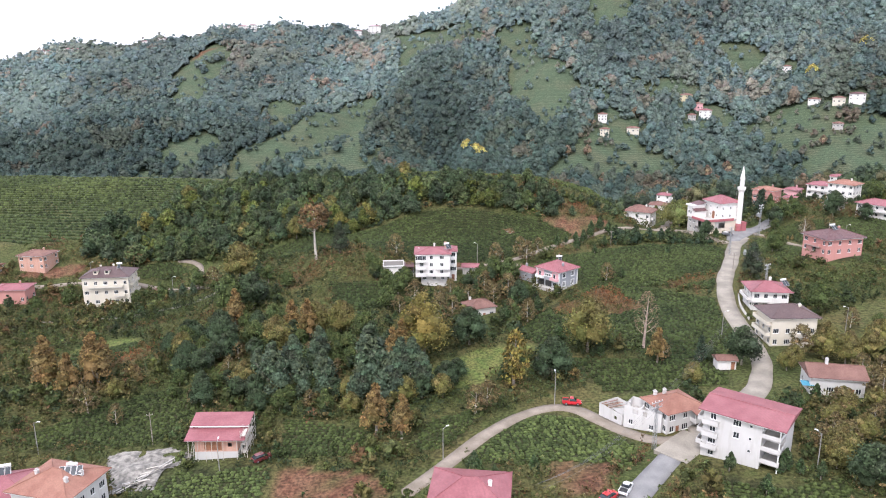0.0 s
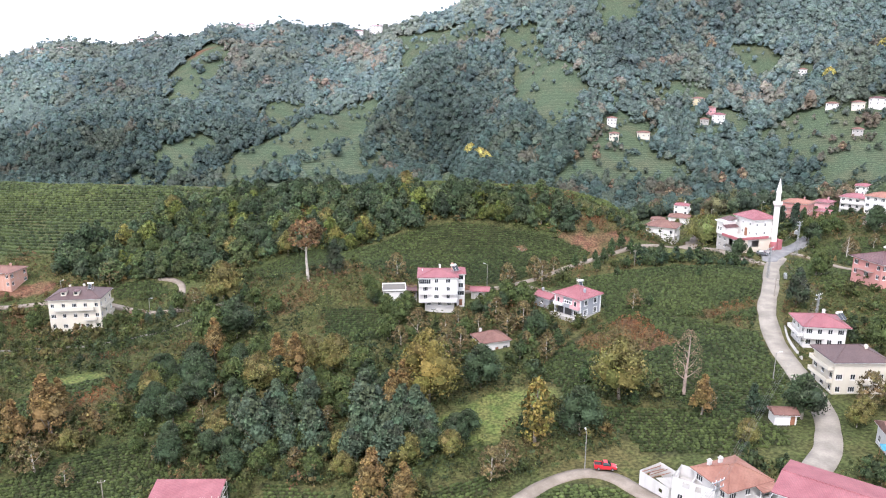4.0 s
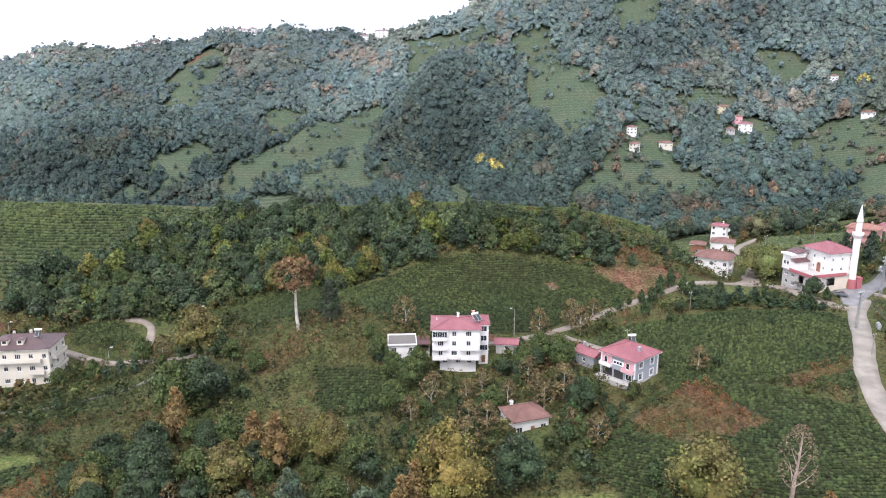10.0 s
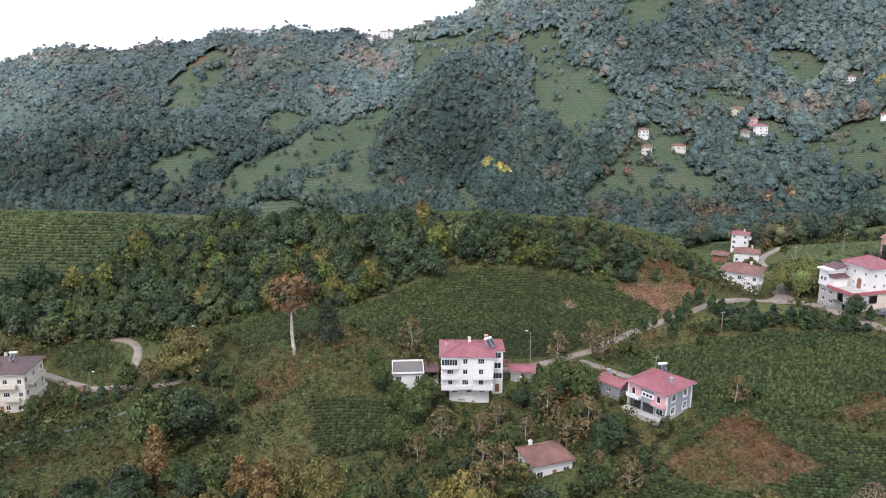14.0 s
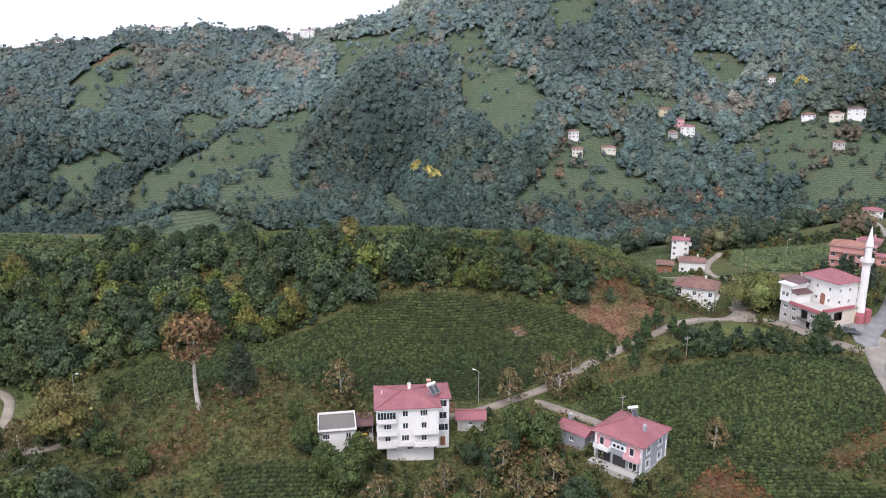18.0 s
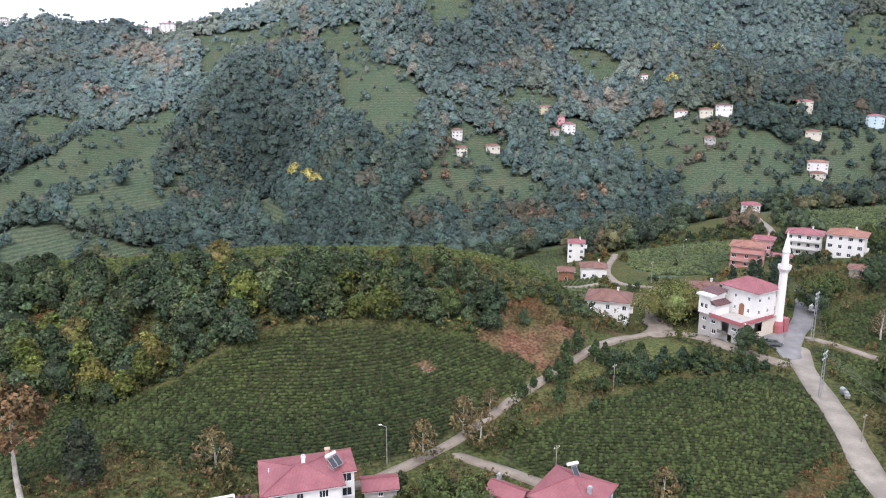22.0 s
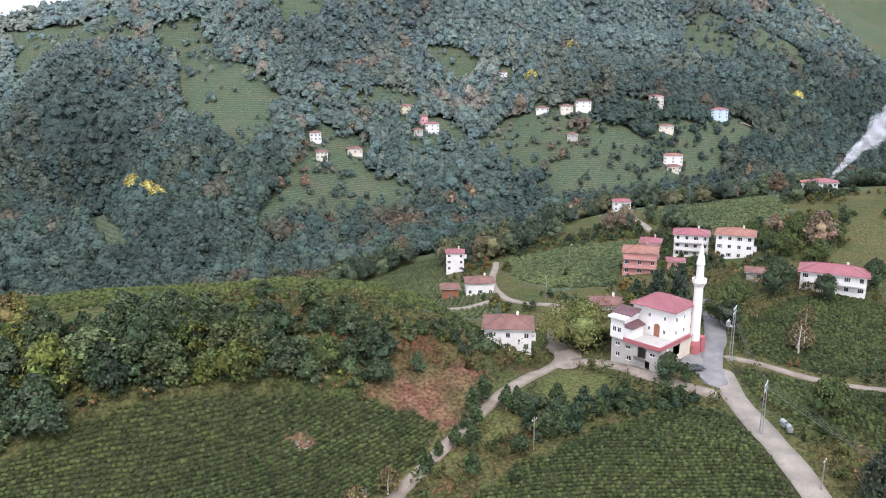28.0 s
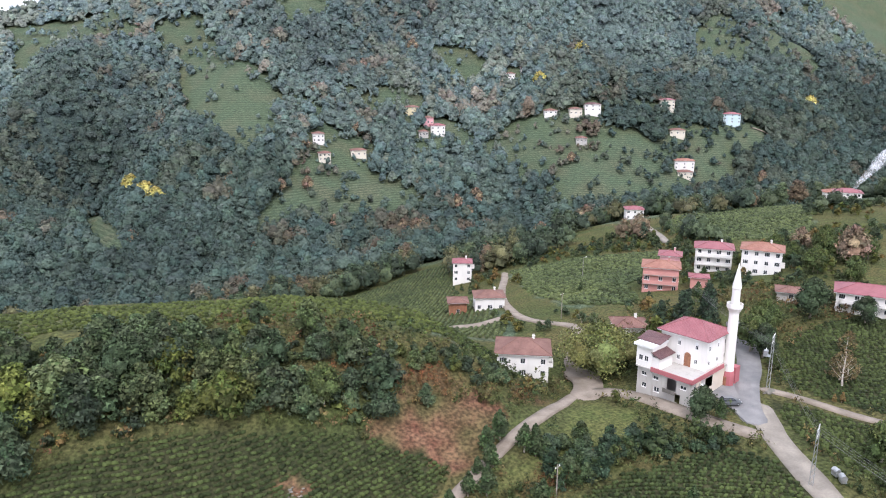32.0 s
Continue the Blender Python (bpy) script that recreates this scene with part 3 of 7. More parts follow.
def lobed_crown(rng, kind, wide, low, high, lobes, cards, size, tint, vary=0.18, plain=True, full=1.0, rough=0.38):
    """A billowing crown: rounded lobes packed over the envelope, each a leafy lump with sprays all over it."""
    vs, fs, cs, base = [], [], [], 0
    tall = high - low
    spread_at = rng.permutation(lobes)
    for k in range(lobes):
        h = ((spread_at[k] + rng.uniform(0.1, 0.9)) / lobes) ** 0.8
        a = 2.4 * k + rng.uniform(-0.5, 0.5)
        env = envelope(kind, h) * wide * 0.5
        lobe = full * min(0.62 * env + 0.06 * wide, 0.3 * wide) * rng.uniform(0.7, 1.3)
        r = max(env - 0.75 * lobe, 0.0) * rng.uniform(0.7, 1.05)
        c = np.array([r * math.cos(a), r * math.sin(a), low + 0.8 * lobe + max(tall - 1.6 * lobe, 0.1) * h])
        shade = tint * rng.uniform(1 - vary, 1 + vary) * (1 + rng.uniform(-0.35 * vary, 0.35 * vary, 3))
        squash = np.array([1.0, 1.0, rng.uniform(0.75, 1.0)])
        turn = Matrix.Rotation(rng.uniform(0, 6.28), 3, "Z") @ Matrix.Rotation(rng.uniform(0, 6.28), 3, "X")
        ball = ICO_V @ np.array(turn).T
        vs.append(ball * rng.uniform(0.5, 0.88, (12, 1)) * lobe * squash + c)
        fs.append(ICO_F[ball[ICO_F].mean(1)[:, 2] > -0.4] + base)
        cs.append(np.ones((12, 1)) * shade)
        base += 12
        if cards:
            n = rng.normal(0, 1, (cards, 3)) + np.array([0.35 * math.cos(a), 0.35 * math.sin(a), 0.45])
            n /= np.linalg.norm(n, axis=1)[:, None]
            cen = c + n * squash * lobe * rng.uniform(0.8, 1.18, (cards, 1))
            nor = n + rng.normal(0, rough, (cards, 3)) + (0, 0, 0.25)
            nor /= np.linalg.norm(nor, axis=1)[:, None]
            up = np.cross(nor, rng.normal(0, 1, (cards, 3)))
            up /= np.linalg.norm(up, axis=1)[:, None]
            side = np.cross(nor, up)
            q = size * rng.uniform(0.6, 1.2, (cards, 1))
            le, ri = cen + side * q * 0.7 - up * q * 0.5, cen - side * q * 0.7 - up * q * 0.5
            hue = np.repeat(shade * rng.uniform(0.85, 1.15, (cards, 1)), 3 if plain else 4, 0)
            if plain:
                vs.append(np.stack([cen + up * q - nor * q * 0.2, le, ri], 1).reshape(-1, 3))
                fs.append(np.arange(3 * cards).reshape(-1, 3) + base)
                base += 3 * cards
            else:
                vs.append(np.stack([cen + up * q * 1.1 - nor * q * 0.25, le + up * q * 0.4, cen - up * q - nor * q * 0.3, ri + up * q * 0.4], 1).reshape(-1, 3))
                b = np.arange(cards)[:, None] * 4 + base
                fs.append(np.concatenate([b + (0, 1, 2), b + (0, 2, 3)]))
                base += 4 * cards
            cs.append(hue)
    return np.concatenate(vs), np.concatenate(fs), np.concatenate(cs)


def tube(points, radii, sides=6):
    vs, fs = [], []
    for k, (p, r) in enumerate(zip(points, radii)):
        p = np.array(p, float)
        for j in range(sides):
            a = 6.2832 * j / sides
            vs.append(p + (r * math.cos(a), r * math.sin(a), 0))
        if k:
            for j in range(sides):
                a, b = (k - 1) * sides + j, (k - 1) * sides + (j + 1) % sides
                fs += [(a, b, b + sides), (a, b + sides, a + sides)]
    return np.array(vs), np.array(fs)


def join(parts):
    vs, fs, base = [], [], 0
    for v, f in parts:
        vs.append(v)
        fs.append(f + base)
        base += len(v)
    return np.concatenate(vs), np.concatenate(fs)


def trunk_of(rng, height, r, limbs, reach, start=0.35, lean=0.03):
    pts = [(lean * height * t * t + 0.02 * height * math.sin(5 * t), 0.015 * height * math.sin(4 * t + 1), height * t - 0.6 * (t == 0)) for t in np.linspace(0, 1, 7)]
    out = [tube(pts, [r * (1.25 - 1.1 * t) for t in np.linspace(0, 1, 7)], 7)]
    for k in range(limbs):
        t = start + (0.95 - start) * k / max(1, limbs - 1)
        a = k * 2.4 + rng.uniform(-0.4, 0.4)
        p = np.array([lean * height * t * t, 0, height * t])
        d = np.array([math.cos(a), math.sin(a), 0.8])
        q = reach * (1.15 - t)
        out.append(tube([p, p + d * q * 0.5, p + d * q + (0, 0, 0.2 * q)], [r * 0.42 * (1.2 - t), r * 0.26 * (1.2 - t), 0.02], 5))
    return join(out)


def tree(name, kind, height, wide, low, tint, label, seed, clumps=130, cards=9, size=0.5, bark=None, limbs=7, group="", heart=True):
    """A tree at the origin: a tapered trunk with limbs, and a crown."""
    rng = np.random.default_rng(seed)
    root = tagged(new(name), label, "tree", group)
    v, f = trunk_of(rng, height * (0.92 if kind != "bare" else 1.0), 0.02 * height + 0.04, limbs, wide * 0.55, max(0.2, low / height - 0.1))
    t = new("trunk", tri_mesh("trunk", v, f, bark or BARK, smooth=True))
    t.parent = root
    if heart and kind in ("round", "laurel"):
        lobes = 24
        v, f, c = lobed_crown(rng, kind, wide, low, height, lobes, int(clumps * cards / lobes), size * 0.8, np.array(tint) * 1.1, 0.26, False, 0.8, 0.6)
    else:
        v, f, c = crown_cards(rng, kind, wide, low, height, clumps, cards, size, np.array(tint))
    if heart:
        # inner foliage at half the crown's tint: the shade inside is painted in
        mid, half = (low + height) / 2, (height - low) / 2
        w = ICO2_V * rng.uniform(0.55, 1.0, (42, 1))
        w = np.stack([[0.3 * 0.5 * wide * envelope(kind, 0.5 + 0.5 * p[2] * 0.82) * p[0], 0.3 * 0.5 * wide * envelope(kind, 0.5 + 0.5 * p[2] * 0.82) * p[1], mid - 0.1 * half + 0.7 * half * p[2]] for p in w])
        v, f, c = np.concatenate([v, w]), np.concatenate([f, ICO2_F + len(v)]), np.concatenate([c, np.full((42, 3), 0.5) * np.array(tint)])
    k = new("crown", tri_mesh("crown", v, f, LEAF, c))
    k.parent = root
    return root


def plant(root, spots, rng, taller=(0.85, 1.15)):
    """Sets a tree and its copies on the slope: the first at the first spot."""
    for k, (x, y) in enumerate(spots):
        s = rng.uniform(*taller)
        m = Matrix.Translation((x, y, float(ground(x, y)) - 0.1)) @ Matrix.Rotation(rng.uniform(0, 6.28), 4, "Z") @ Matrix.Scale(s, 4)
        if k == 0:
            root.matrix_basis = m
        else:
            copy_thing(root, Matrix.Identity(4)).matrix_basis = m


# ground kept free round the buildings and yards: x, y, radius
KEEP_CLEAR = [(0, 248.5, 7), (8, 250, 4), (-14, 248.5, 5), (13, 253, 5), (43, 236, 7.5), (34.6, 243.6, 4), (15, 216, 8), (16, 210, 5), (-124, 269, 11), (120, 294, 13), (128, 286, 9), (97, 322, 8), (96, 182, 10), (103, 206, 9), (140, 240, 10), (93, 152, 7.5), (62, 125, 11), (53, 141, 7), (45, 142, 5), (42, 147, 4.5), (75, 168, 4), (-48, 145, 7), (-48, 139.5, 4.5), (-63, 138.5, 8), (-69, 142, 5), (-70, 122, 8), (-84, 122, 7), (7, 112, 8), (-169, 297, 8), (-163, 268, 7), (52, 130, 6), (14, 240, 4)]
BACK_CLEAR = [(170, 355, 9), (177, 346, 5), (203, 364, 9), (193, 375, 6), (203, 344, 9), (196, 302, 11), (184, 318, 6), (132, 330, 6), (127, 391, 8), (117, 396, 5), (150, 453, 7), (292, 505, 8), (348, 417, 12)]


def card_wood(name, px, py, size, tint, seed, label, clumps=30, cards=7, leaf=0.075, kind="round", category="trees", sink=0.1, lobed=None):
    """A thicket of leafy crowns in one mesh."""
    rng = np.random.default_rng(seed)
    kinds = thicket_kinds(rng, *lobed) if lobed else [crown_cards(rng, kind, 1.0, 0.08, rng.uniform(0.85, 1.25), clumps, cards, 1.25 * leaf, np.ones(3), 0.3, True) for _ in range(6)]
    return strew(name, kinds, px, py, size, tint, rng, label, category, sink)


def strew(name, kinds, px, py, size, tint, rng, label, category, sink, mat=None, smooth=False, stretch=None):
    pz = ground(px, py)
    pick = rng.integers(0, len(kinds), len(px))
    vs, fs, cs, base = [], [], [], 0
    for k, (v, f, c) in enumerate(kinds):
        sel = np.where(pick == k)[0]
        if not len(sel):
            continue
        turn = rng.uniform(0, 6.28, len(sel)) if stretch is None else stretch[sel]
        co, si = np.cos(turn)[:, None], np.sin(turn)[:, None]
        sc = size[sel][:, None]
        x = px[sel][:, None] + sc * (v[:, 0] * co - v[:, 1] * si)
        y = py[sel][:, None] + sc * (v[:, 0] * si + v[:, 1] * co)
        z = pz[sel][:, None] + sc * (v[:, 2] - sink)
        vs.append(np.stack([x, y, z], -1).reshape(-1, 3))
        fs.append((f[None] + base + np.arange(len(sel))[:, None, None] * len(v)).reshape(-1, 3))
        cs.append((tint[sel][:, None] * c[None]).reshape(-1, 3))
        base += len(sel) * len(v)
    ob = new(name, tri_mesh(name, np.concatenate(vs), np.concatenate(fs), mat or LEAF, np.concatenate(cs), smooth))
    return tagged(ob, label, category, kind="stuff")


def stand_kinds(rng, lobes, cards, leaf, n=10):
    """Forest trees: broad billowing crowns that close into a canopy."""
    return [lobed_crown(rng, "round", rng.uniform(0.9, 1.1), 0.1, h, lobes, cards, leaf, np.ones(3), 0.15, True, 1.22, 0.45) for h in rng.uniform(1.0, 1.55, n)]


def thicket_kinds(rng, lobes, cards, leaf, n=10):
    """Rounded leafy crowns of uneven height that close up into a thicket."""
    return [lobed_crown(rng, "round" if k % 3 else "laurel", rng.uniform(0.8, 1.05), 0.05, h, lobes, cards, leaf, np.ones(3), 0.24, True, 0.85, 0.55) for k, h in enumerate(rng.uniform(0.75, 1.3, n))]


def scatter(rng, x0, x1, y0, y1, step):
    gx, gy = np.meshgrid(np.arange(x0, x1, step), np.arange(y0, y1, step))
    gx, gy = gx.ravel(), gy.ravel()
    return gx + rng.uniform(-0.45, 0.45, len(gx)) * step, gy + rng.uniform(-0.45, 0.45, len(gx)) * step


def in_view(x, y):
    """The wedge of land that the moving camera looks over, to fit planting to its view."""
    return (np.arctan2(x, y + 40) > radians(-38)) & (np.arctan2(x - 10, y - 150) < radians(66))


# wood colours lightened and blued: distance haze painted into the base colour
HAZED_WOOD_TINTS = np.array([(0.128, 0.168, 0.162), (0.138, 0.176, 0.16), (0.12, 0.162, 0.16), (0.156, 0.178, 0.15), (0.19, 0.176, 0.148), (0.22, 0.17, 0.14)])

# woods on the mountain
rng = np.random.default_rng(4)


def wooded(x, y):
    """Where the mountain is under trees."""
    field = inside_any(TEA_FAR[:-1], x, y, 7.0)
    field &= ~((fnoise(x, y, 34, 19, 2) > 0.8) & (y > 560)) & ~(inside(TEA_FAR[9], x, y, 7.0) & (fnoise(x, y, 55, 15, 2) > 0.05))
    k = in_view(x, y) & ~field & ~inside(TEA_FAR[-1], x, y, 7.0) & ((x > -60) | (y > 650)) & (fnoise(x, y, 70, 14, 2) < 1.2)
    for hx, hy in FAR_HOMES:
        k &= (np.hypot(x - hx, y - hy) > 9) & ~((np.abs(x - hx + 0.33 * (hy - y)) < 8) & (y < hy) & (y > hy - 17))
    return k


def woods_at(step, y0, y1, x0=-700, x1=1000):
    x, y = scatter(rng, x0, x1, y0, y1, step)
    k = wooded(x, y)
    return x[k], y[k]


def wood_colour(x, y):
    """Species in stands: greens, with autumn brown here and there, paled and blued for haze."""
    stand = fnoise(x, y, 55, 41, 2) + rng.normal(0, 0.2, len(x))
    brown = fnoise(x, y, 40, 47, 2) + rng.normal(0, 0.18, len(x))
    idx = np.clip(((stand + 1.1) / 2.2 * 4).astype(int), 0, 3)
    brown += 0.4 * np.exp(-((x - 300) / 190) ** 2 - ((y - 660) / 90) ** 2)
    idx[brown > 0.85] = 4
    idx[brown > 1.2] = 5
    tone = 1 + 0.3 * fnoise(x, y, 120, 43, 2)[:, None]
    # haze thins west, east and low down: that darkening is put into the tint
    west_dim = 0.9 * np.clip((340 - x) / 320, 0, 1) * np.clip((1160 - y) / 300, 0, 1)
    brook_dim = 0.9 * np.clip((790 + 0.1 * np.clip(x - 200, 0, 500) - y) / 190, 0, 1)
    slope_dim = 1 - np.array((0.54, 0.5, 0.55)) * np.clip(west_dim + brook_dim + 0.36 * np.clip((x - 200) / 220, 0, 1), 0, 1)[:, None]
    return HAZED_WOOD_TINTS[idx] * slope_dim * np.clip(tone, 0.7, 1.3) * rng.uniform(0.8, 1.2, (len(x), 1))


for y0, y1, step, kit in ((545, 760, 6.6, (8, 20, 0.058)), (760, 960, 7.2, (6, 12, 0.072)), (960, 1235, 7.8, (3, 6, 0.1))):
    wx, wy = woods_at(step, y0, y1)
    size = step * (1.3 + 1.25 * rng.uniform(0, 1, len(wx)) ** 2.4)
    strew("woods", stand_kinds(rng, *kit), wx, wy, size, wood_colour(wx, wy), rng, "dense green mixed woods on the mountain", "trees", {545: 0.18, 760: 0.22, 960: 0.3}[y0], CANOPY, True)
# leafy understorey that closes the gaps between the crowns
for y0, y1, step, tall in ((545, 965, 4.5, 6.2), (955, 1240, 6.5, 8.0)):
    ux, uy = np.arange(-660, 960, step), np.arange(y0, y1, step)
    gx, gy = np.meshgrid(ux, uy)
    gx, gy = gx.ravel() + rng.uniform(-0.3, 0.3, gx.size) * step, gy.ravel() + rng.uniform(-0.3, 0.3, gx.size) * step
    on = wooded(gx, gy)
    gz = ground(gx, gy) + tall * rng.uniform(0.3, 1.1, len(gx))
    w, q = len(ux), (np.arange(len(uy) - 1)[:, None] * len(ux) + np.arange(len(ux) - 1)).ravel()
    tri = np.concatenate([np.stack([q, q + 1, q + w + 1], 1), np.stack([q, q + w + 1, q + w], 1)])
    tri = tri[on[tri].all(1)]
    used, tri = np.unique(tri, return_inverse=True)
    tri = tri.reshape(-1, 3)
    # tint cut to 0.82 as painted shade between the crowns
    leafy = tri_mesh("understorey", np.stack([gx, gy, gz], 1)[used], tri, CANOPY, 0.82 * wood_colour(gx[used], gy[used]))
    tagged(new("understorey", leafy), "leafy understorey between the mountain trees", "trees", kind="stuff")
# scattered trees and bushes on the open slopes
wx, wy = scatter(rng, -360, 900, 560, 1100, 12)
k = in_view(wx, wy) & inside_any(TEA_FAR, wx, wy, 4.0) & (rng.uniform(0, 1, len(wx)) < 0.12 + 0.4 * (fnoise(wx, wy, 40, 77, 2) > 0.2))
wx, wy = wx[k], wy[k]
ex, ey = scatter(rng, 80, 620, 600, 830, 8)
k = (rng.uniform(0, 1, len(ex)) < 0.1) | (fnoise(ex, ey, 26, 57, 2) > 0.5)
for hx, hy in FAR_HOMES:
    k &= (np.hypot(ex - hx, ey - hy) > 8) & ~((np.abs(ex - hx + 0.33 * (hy - ey)) < 6) & (ey < hy) & (ey > hy - 12))
# hedgerows along the terraces
bx, by = scatter(rng, -360, 900, 560, 1100, 5.5)
k2 = in_view(bx, by) & inside_any(TEA_FAR, bx, by, 4.0) & (fnoise(bx, by, 45, 53, 2) > -0.25)
k2 &= np.mod(ground(bx, by) / 13.0 + 0.5 * fnoise(bx, by, 50, 54, 2), 1.0) < 0.15
for hx, hy in FAR_HOMES:
    k2 &= (np.hypot(bx - hx, by - hy) > 8) & ~((np.abs(bx - hx + 0.33 * (hy - by)) < 6) & (by < hy) & (by > hy - 12))
hx, hy = np.array(FAR_HOMES[:16], float).repeat(9, 0).T
a, r = rng.uniform(-2.7, -0.2, len(hx)), rng.uniform(6.5, 10.5, len(hx))
wx, wy = np.concatenate([wx, ex[k], bx[k2], hx + r * np.cos(a)]), np.concatenate([wy, ey[k], by[k2], hy + r * np.sin(a)])
bush_size = np.concatenate([rng.uniform(3.0, 8.5, len(wx) - len(hx)), rng.uniform(2.2, 4.2, len(hx))])
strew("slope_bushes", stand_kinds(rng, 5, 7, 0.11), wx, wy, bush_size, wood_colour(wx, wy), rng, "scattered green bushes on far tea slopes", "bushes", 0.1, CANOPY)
# woods along the brook and behind the village
wx, wy = scatter(rng, -70, 420, 400, 560, 6.8)
k = in_view(wx, wy) & ~inside_any(TEA_FAR, wx, wy, 3.0) & (fnoise(wx, wy, 60, 52, 2) < 0.35) & ~near_lane(wx, wy, 3)
k &= ~((wx > 100) & (wx < 240) & (wy < 455)) & ~((np.hypot(wx - 292, wy - 500) < 24) | (np.hypot(wx - 348, wy - 414) < 30))
k &= (wy > 455) | (wx < 40) | (wx > 230)
wx, wy = wx[k], wy[k]
BROOK_TINTS = np.array([(0.056, 0.078, 0.05), (0.066, 0.088, 0.05), (0.05, 0.07, 0.05), (0.1, 0.1, 0.055), (0.135, 0.105, 0.072)])
tint = BROOK_TINTS[np.clip(((fnoise(wx, wy, 30, 59, 2) + rng.normal(0, 0.4, len(wx)) + 1.0) * 2.1).astype(int), 0, 4)] * rng.uniform(0.8, 1.15, (len(wx), 1))
strew("brook_woods", stand_kinds(rng, 9, 26, 0.06), wx, wy, rng.uniform(6, 12.5, len(wx)), tint, rng, "mixed green and brown woods along the brook", "trees", 0.1)

# the wooded flank of the tea hill
BELT = [(-150, 302), (-156, 318), (-118, 352), (-92, 372), (-60, 352), (-24, 338), (2, 328), (30, 321), (53, 315), (80, 311), (92, 309), (82, 305), (64, 302), (48, 300), (38, 302.5), (24, 305.5), (17, 307), (7, 308), (-5, 307.5), (-14, 304), (-24, 297), (-34, 293), (-64, 300), (-90, 296), (-126, 296)]
wx, wy = scatter(rng, -165, 110, 285, 385, 4.3)
k = inside(BELT, wx, wy, 2.0) & ~inside_any(RUST, wx, wy, 1.0)
wx, wy = wx[k], wy[k]
HILL_TINTS = np.array([(0.048, 0.068, 0.04), (0.057, 0.078, 0.042), (0.068, 0.088, 0.04), (0.088, 0.104, 0.03), (0.114, 0.106, 0.034), (0.15, 0.105, 0.04)])
warm = fnoise(wx, wy, 22, 58, 2) + 0.35 * (wx > -30) + rng.normal(0, 0.45, len(wx))
tint = HILL_TINTS[np.clip(((warm + 0.72) * 1.9).astype(int), 0, 5)] * rng.uniform(0.85, 1.6, (len(wx), 1))
strew("hill_thicket", thicket_kinds(rng, 14, 85, 0.055), wx, wy, np.where(wx > 55, rng.uniform(2.6, 4.8, len(wx)), 4.5 + 6.5 * rng.uniform(0, 1, len(wx)) ** 1.5), tint, rng, "dense leafy thicket on the flank of the tea hill", "trees", 0.1)

# undergrowth between the crowns
wx, wy = scatter(rng, -165, 110, 285, 385, 2.6)
k = inside(BELT, wx, wy, 2.0) & ~inside_any(SOIL + RUST, wx, wy, 1.0)
wx, wy = wx[k], wy[k]
tint = HILL_TINTS[rng.choice(6, len(wx), p=[0.2, 0.25, 0.2, 0.15, 0.12, 0.08])] * rng.uniform(0.75, 1.15, (len(wx), 1))
card_wood("hill_undergrowth", wx, wy, rng.uniform(2.0, 4.0, len(wx)), tint, 29, "low green and brown bushes under the hill thicket", category="bushes", lobed=(5, 20, 0.1))

# bushes and rank weeds over the rough ground
wx, wy = scatter(rng, -180, 200, 108, 330, 2.1)
rough = fnoise(wx, wy, 26, 61, 2)
k = ~inside_any([v[0] for v in TEA_NEAR.values()] + MEADOWS + SOIL, wx, wy, 0.3) & ~near_lane(wx, wy, 1.6) & (rough > -1.0)
k &= ~inside(BELT, wx, wy) & (in_view(wx, wy) | (wy < 150)) & ~inside_any(TEA_FAR, wx, wy)
for hx, hy, hr in KEEP_CLEAR:
    k &= np.hypot(wx - hx, wy - hy) > hr
wx, wy = wx[k], wy[k]
WEED_TINTS = np.array([(0.042, 0.06, 0.029), (0.058, 0.078, 0.031), (0.078, 0.092, 0.033), (0.105, 0.1, 0.04), (0.128, 0.098, 0.044), (0.142, 0.086, 0.046)])
warm = 1.1 * fnoise(wx, wy, 17, 63, 2) + rng.normal(0, 0.4, len(wx))
tint = WEED_TINTS[np.clip(((warm + 1.0) * 2.5).astype(int), 0, 5)] * rng.uniform(0.75, 1.2, (len(wx), 1))
card_wood("weeds_and_bushes", wx, wy, rng.uniform(1.2, 3.0, len(wx)) + 1.6 * (rng.uniform(0, 1, len(wx)) > 0.9), tint, 9, "rank green and brown bushes on rough ground", 6, 8, 0.11, category="bushes", sink=0.05)
bx, by = scatter(rng, -180, 200, 108, 300, 4.4)
k = ~inside_any([v[0] for v in TEA_NEAR.values()] + MEADOWS + SOIL, bx, by, 0.6) & ~near_lane(bx, by, 2.5) & ~inside(BELT, bx, by) & (in_view(bx, by) | (by < 156)) & ~inside_any(TEA_FAR, bx, by)
k &= fnoise(bx, by, 30, 67, 2) + rng.normal(0, 0.3, len(bx)) > -0.2
for hx, hy, hr in KEEP_CLEAR:
    k &= np.hypot(bx - hx, by - hy) > hr
bx, by = bx[k], by[k]
warm = fnoise(bx, by, 20, 64, 2) + rng.normal(0, 0.4, len(bx))
tint = WEED_TINTS[np.clip(((warm + 1.0) * 2.2).astype(int), 0, 5)] * rng.uniform(0.7, 1.15, (len(bx), 1))
card_wood("scrub_bushes", bx, by, 1.9 + 3.8 * rng.uniform(0, 1, len(bx)) ** 1.6, tint, 39, "rounded green and brown bushes over the rough slope", category="bushes", lobed=(6, 26, 0.088))
ex, ey = scatter(rng, 108, 330, 300, 470, 4.2)
k = ~inside_any([TEA_FAR[8], TEA_FAR[11], TEA_FAR[12]] + MEADOWS + [v[0] for v in TEA_NEAR.values()], ex, ey, 1.0) & ~near_lane(ex, ey, 2.0) & (ey > 304) & (fnoise(ex, ey, 24, 66, 2) > 0.05)
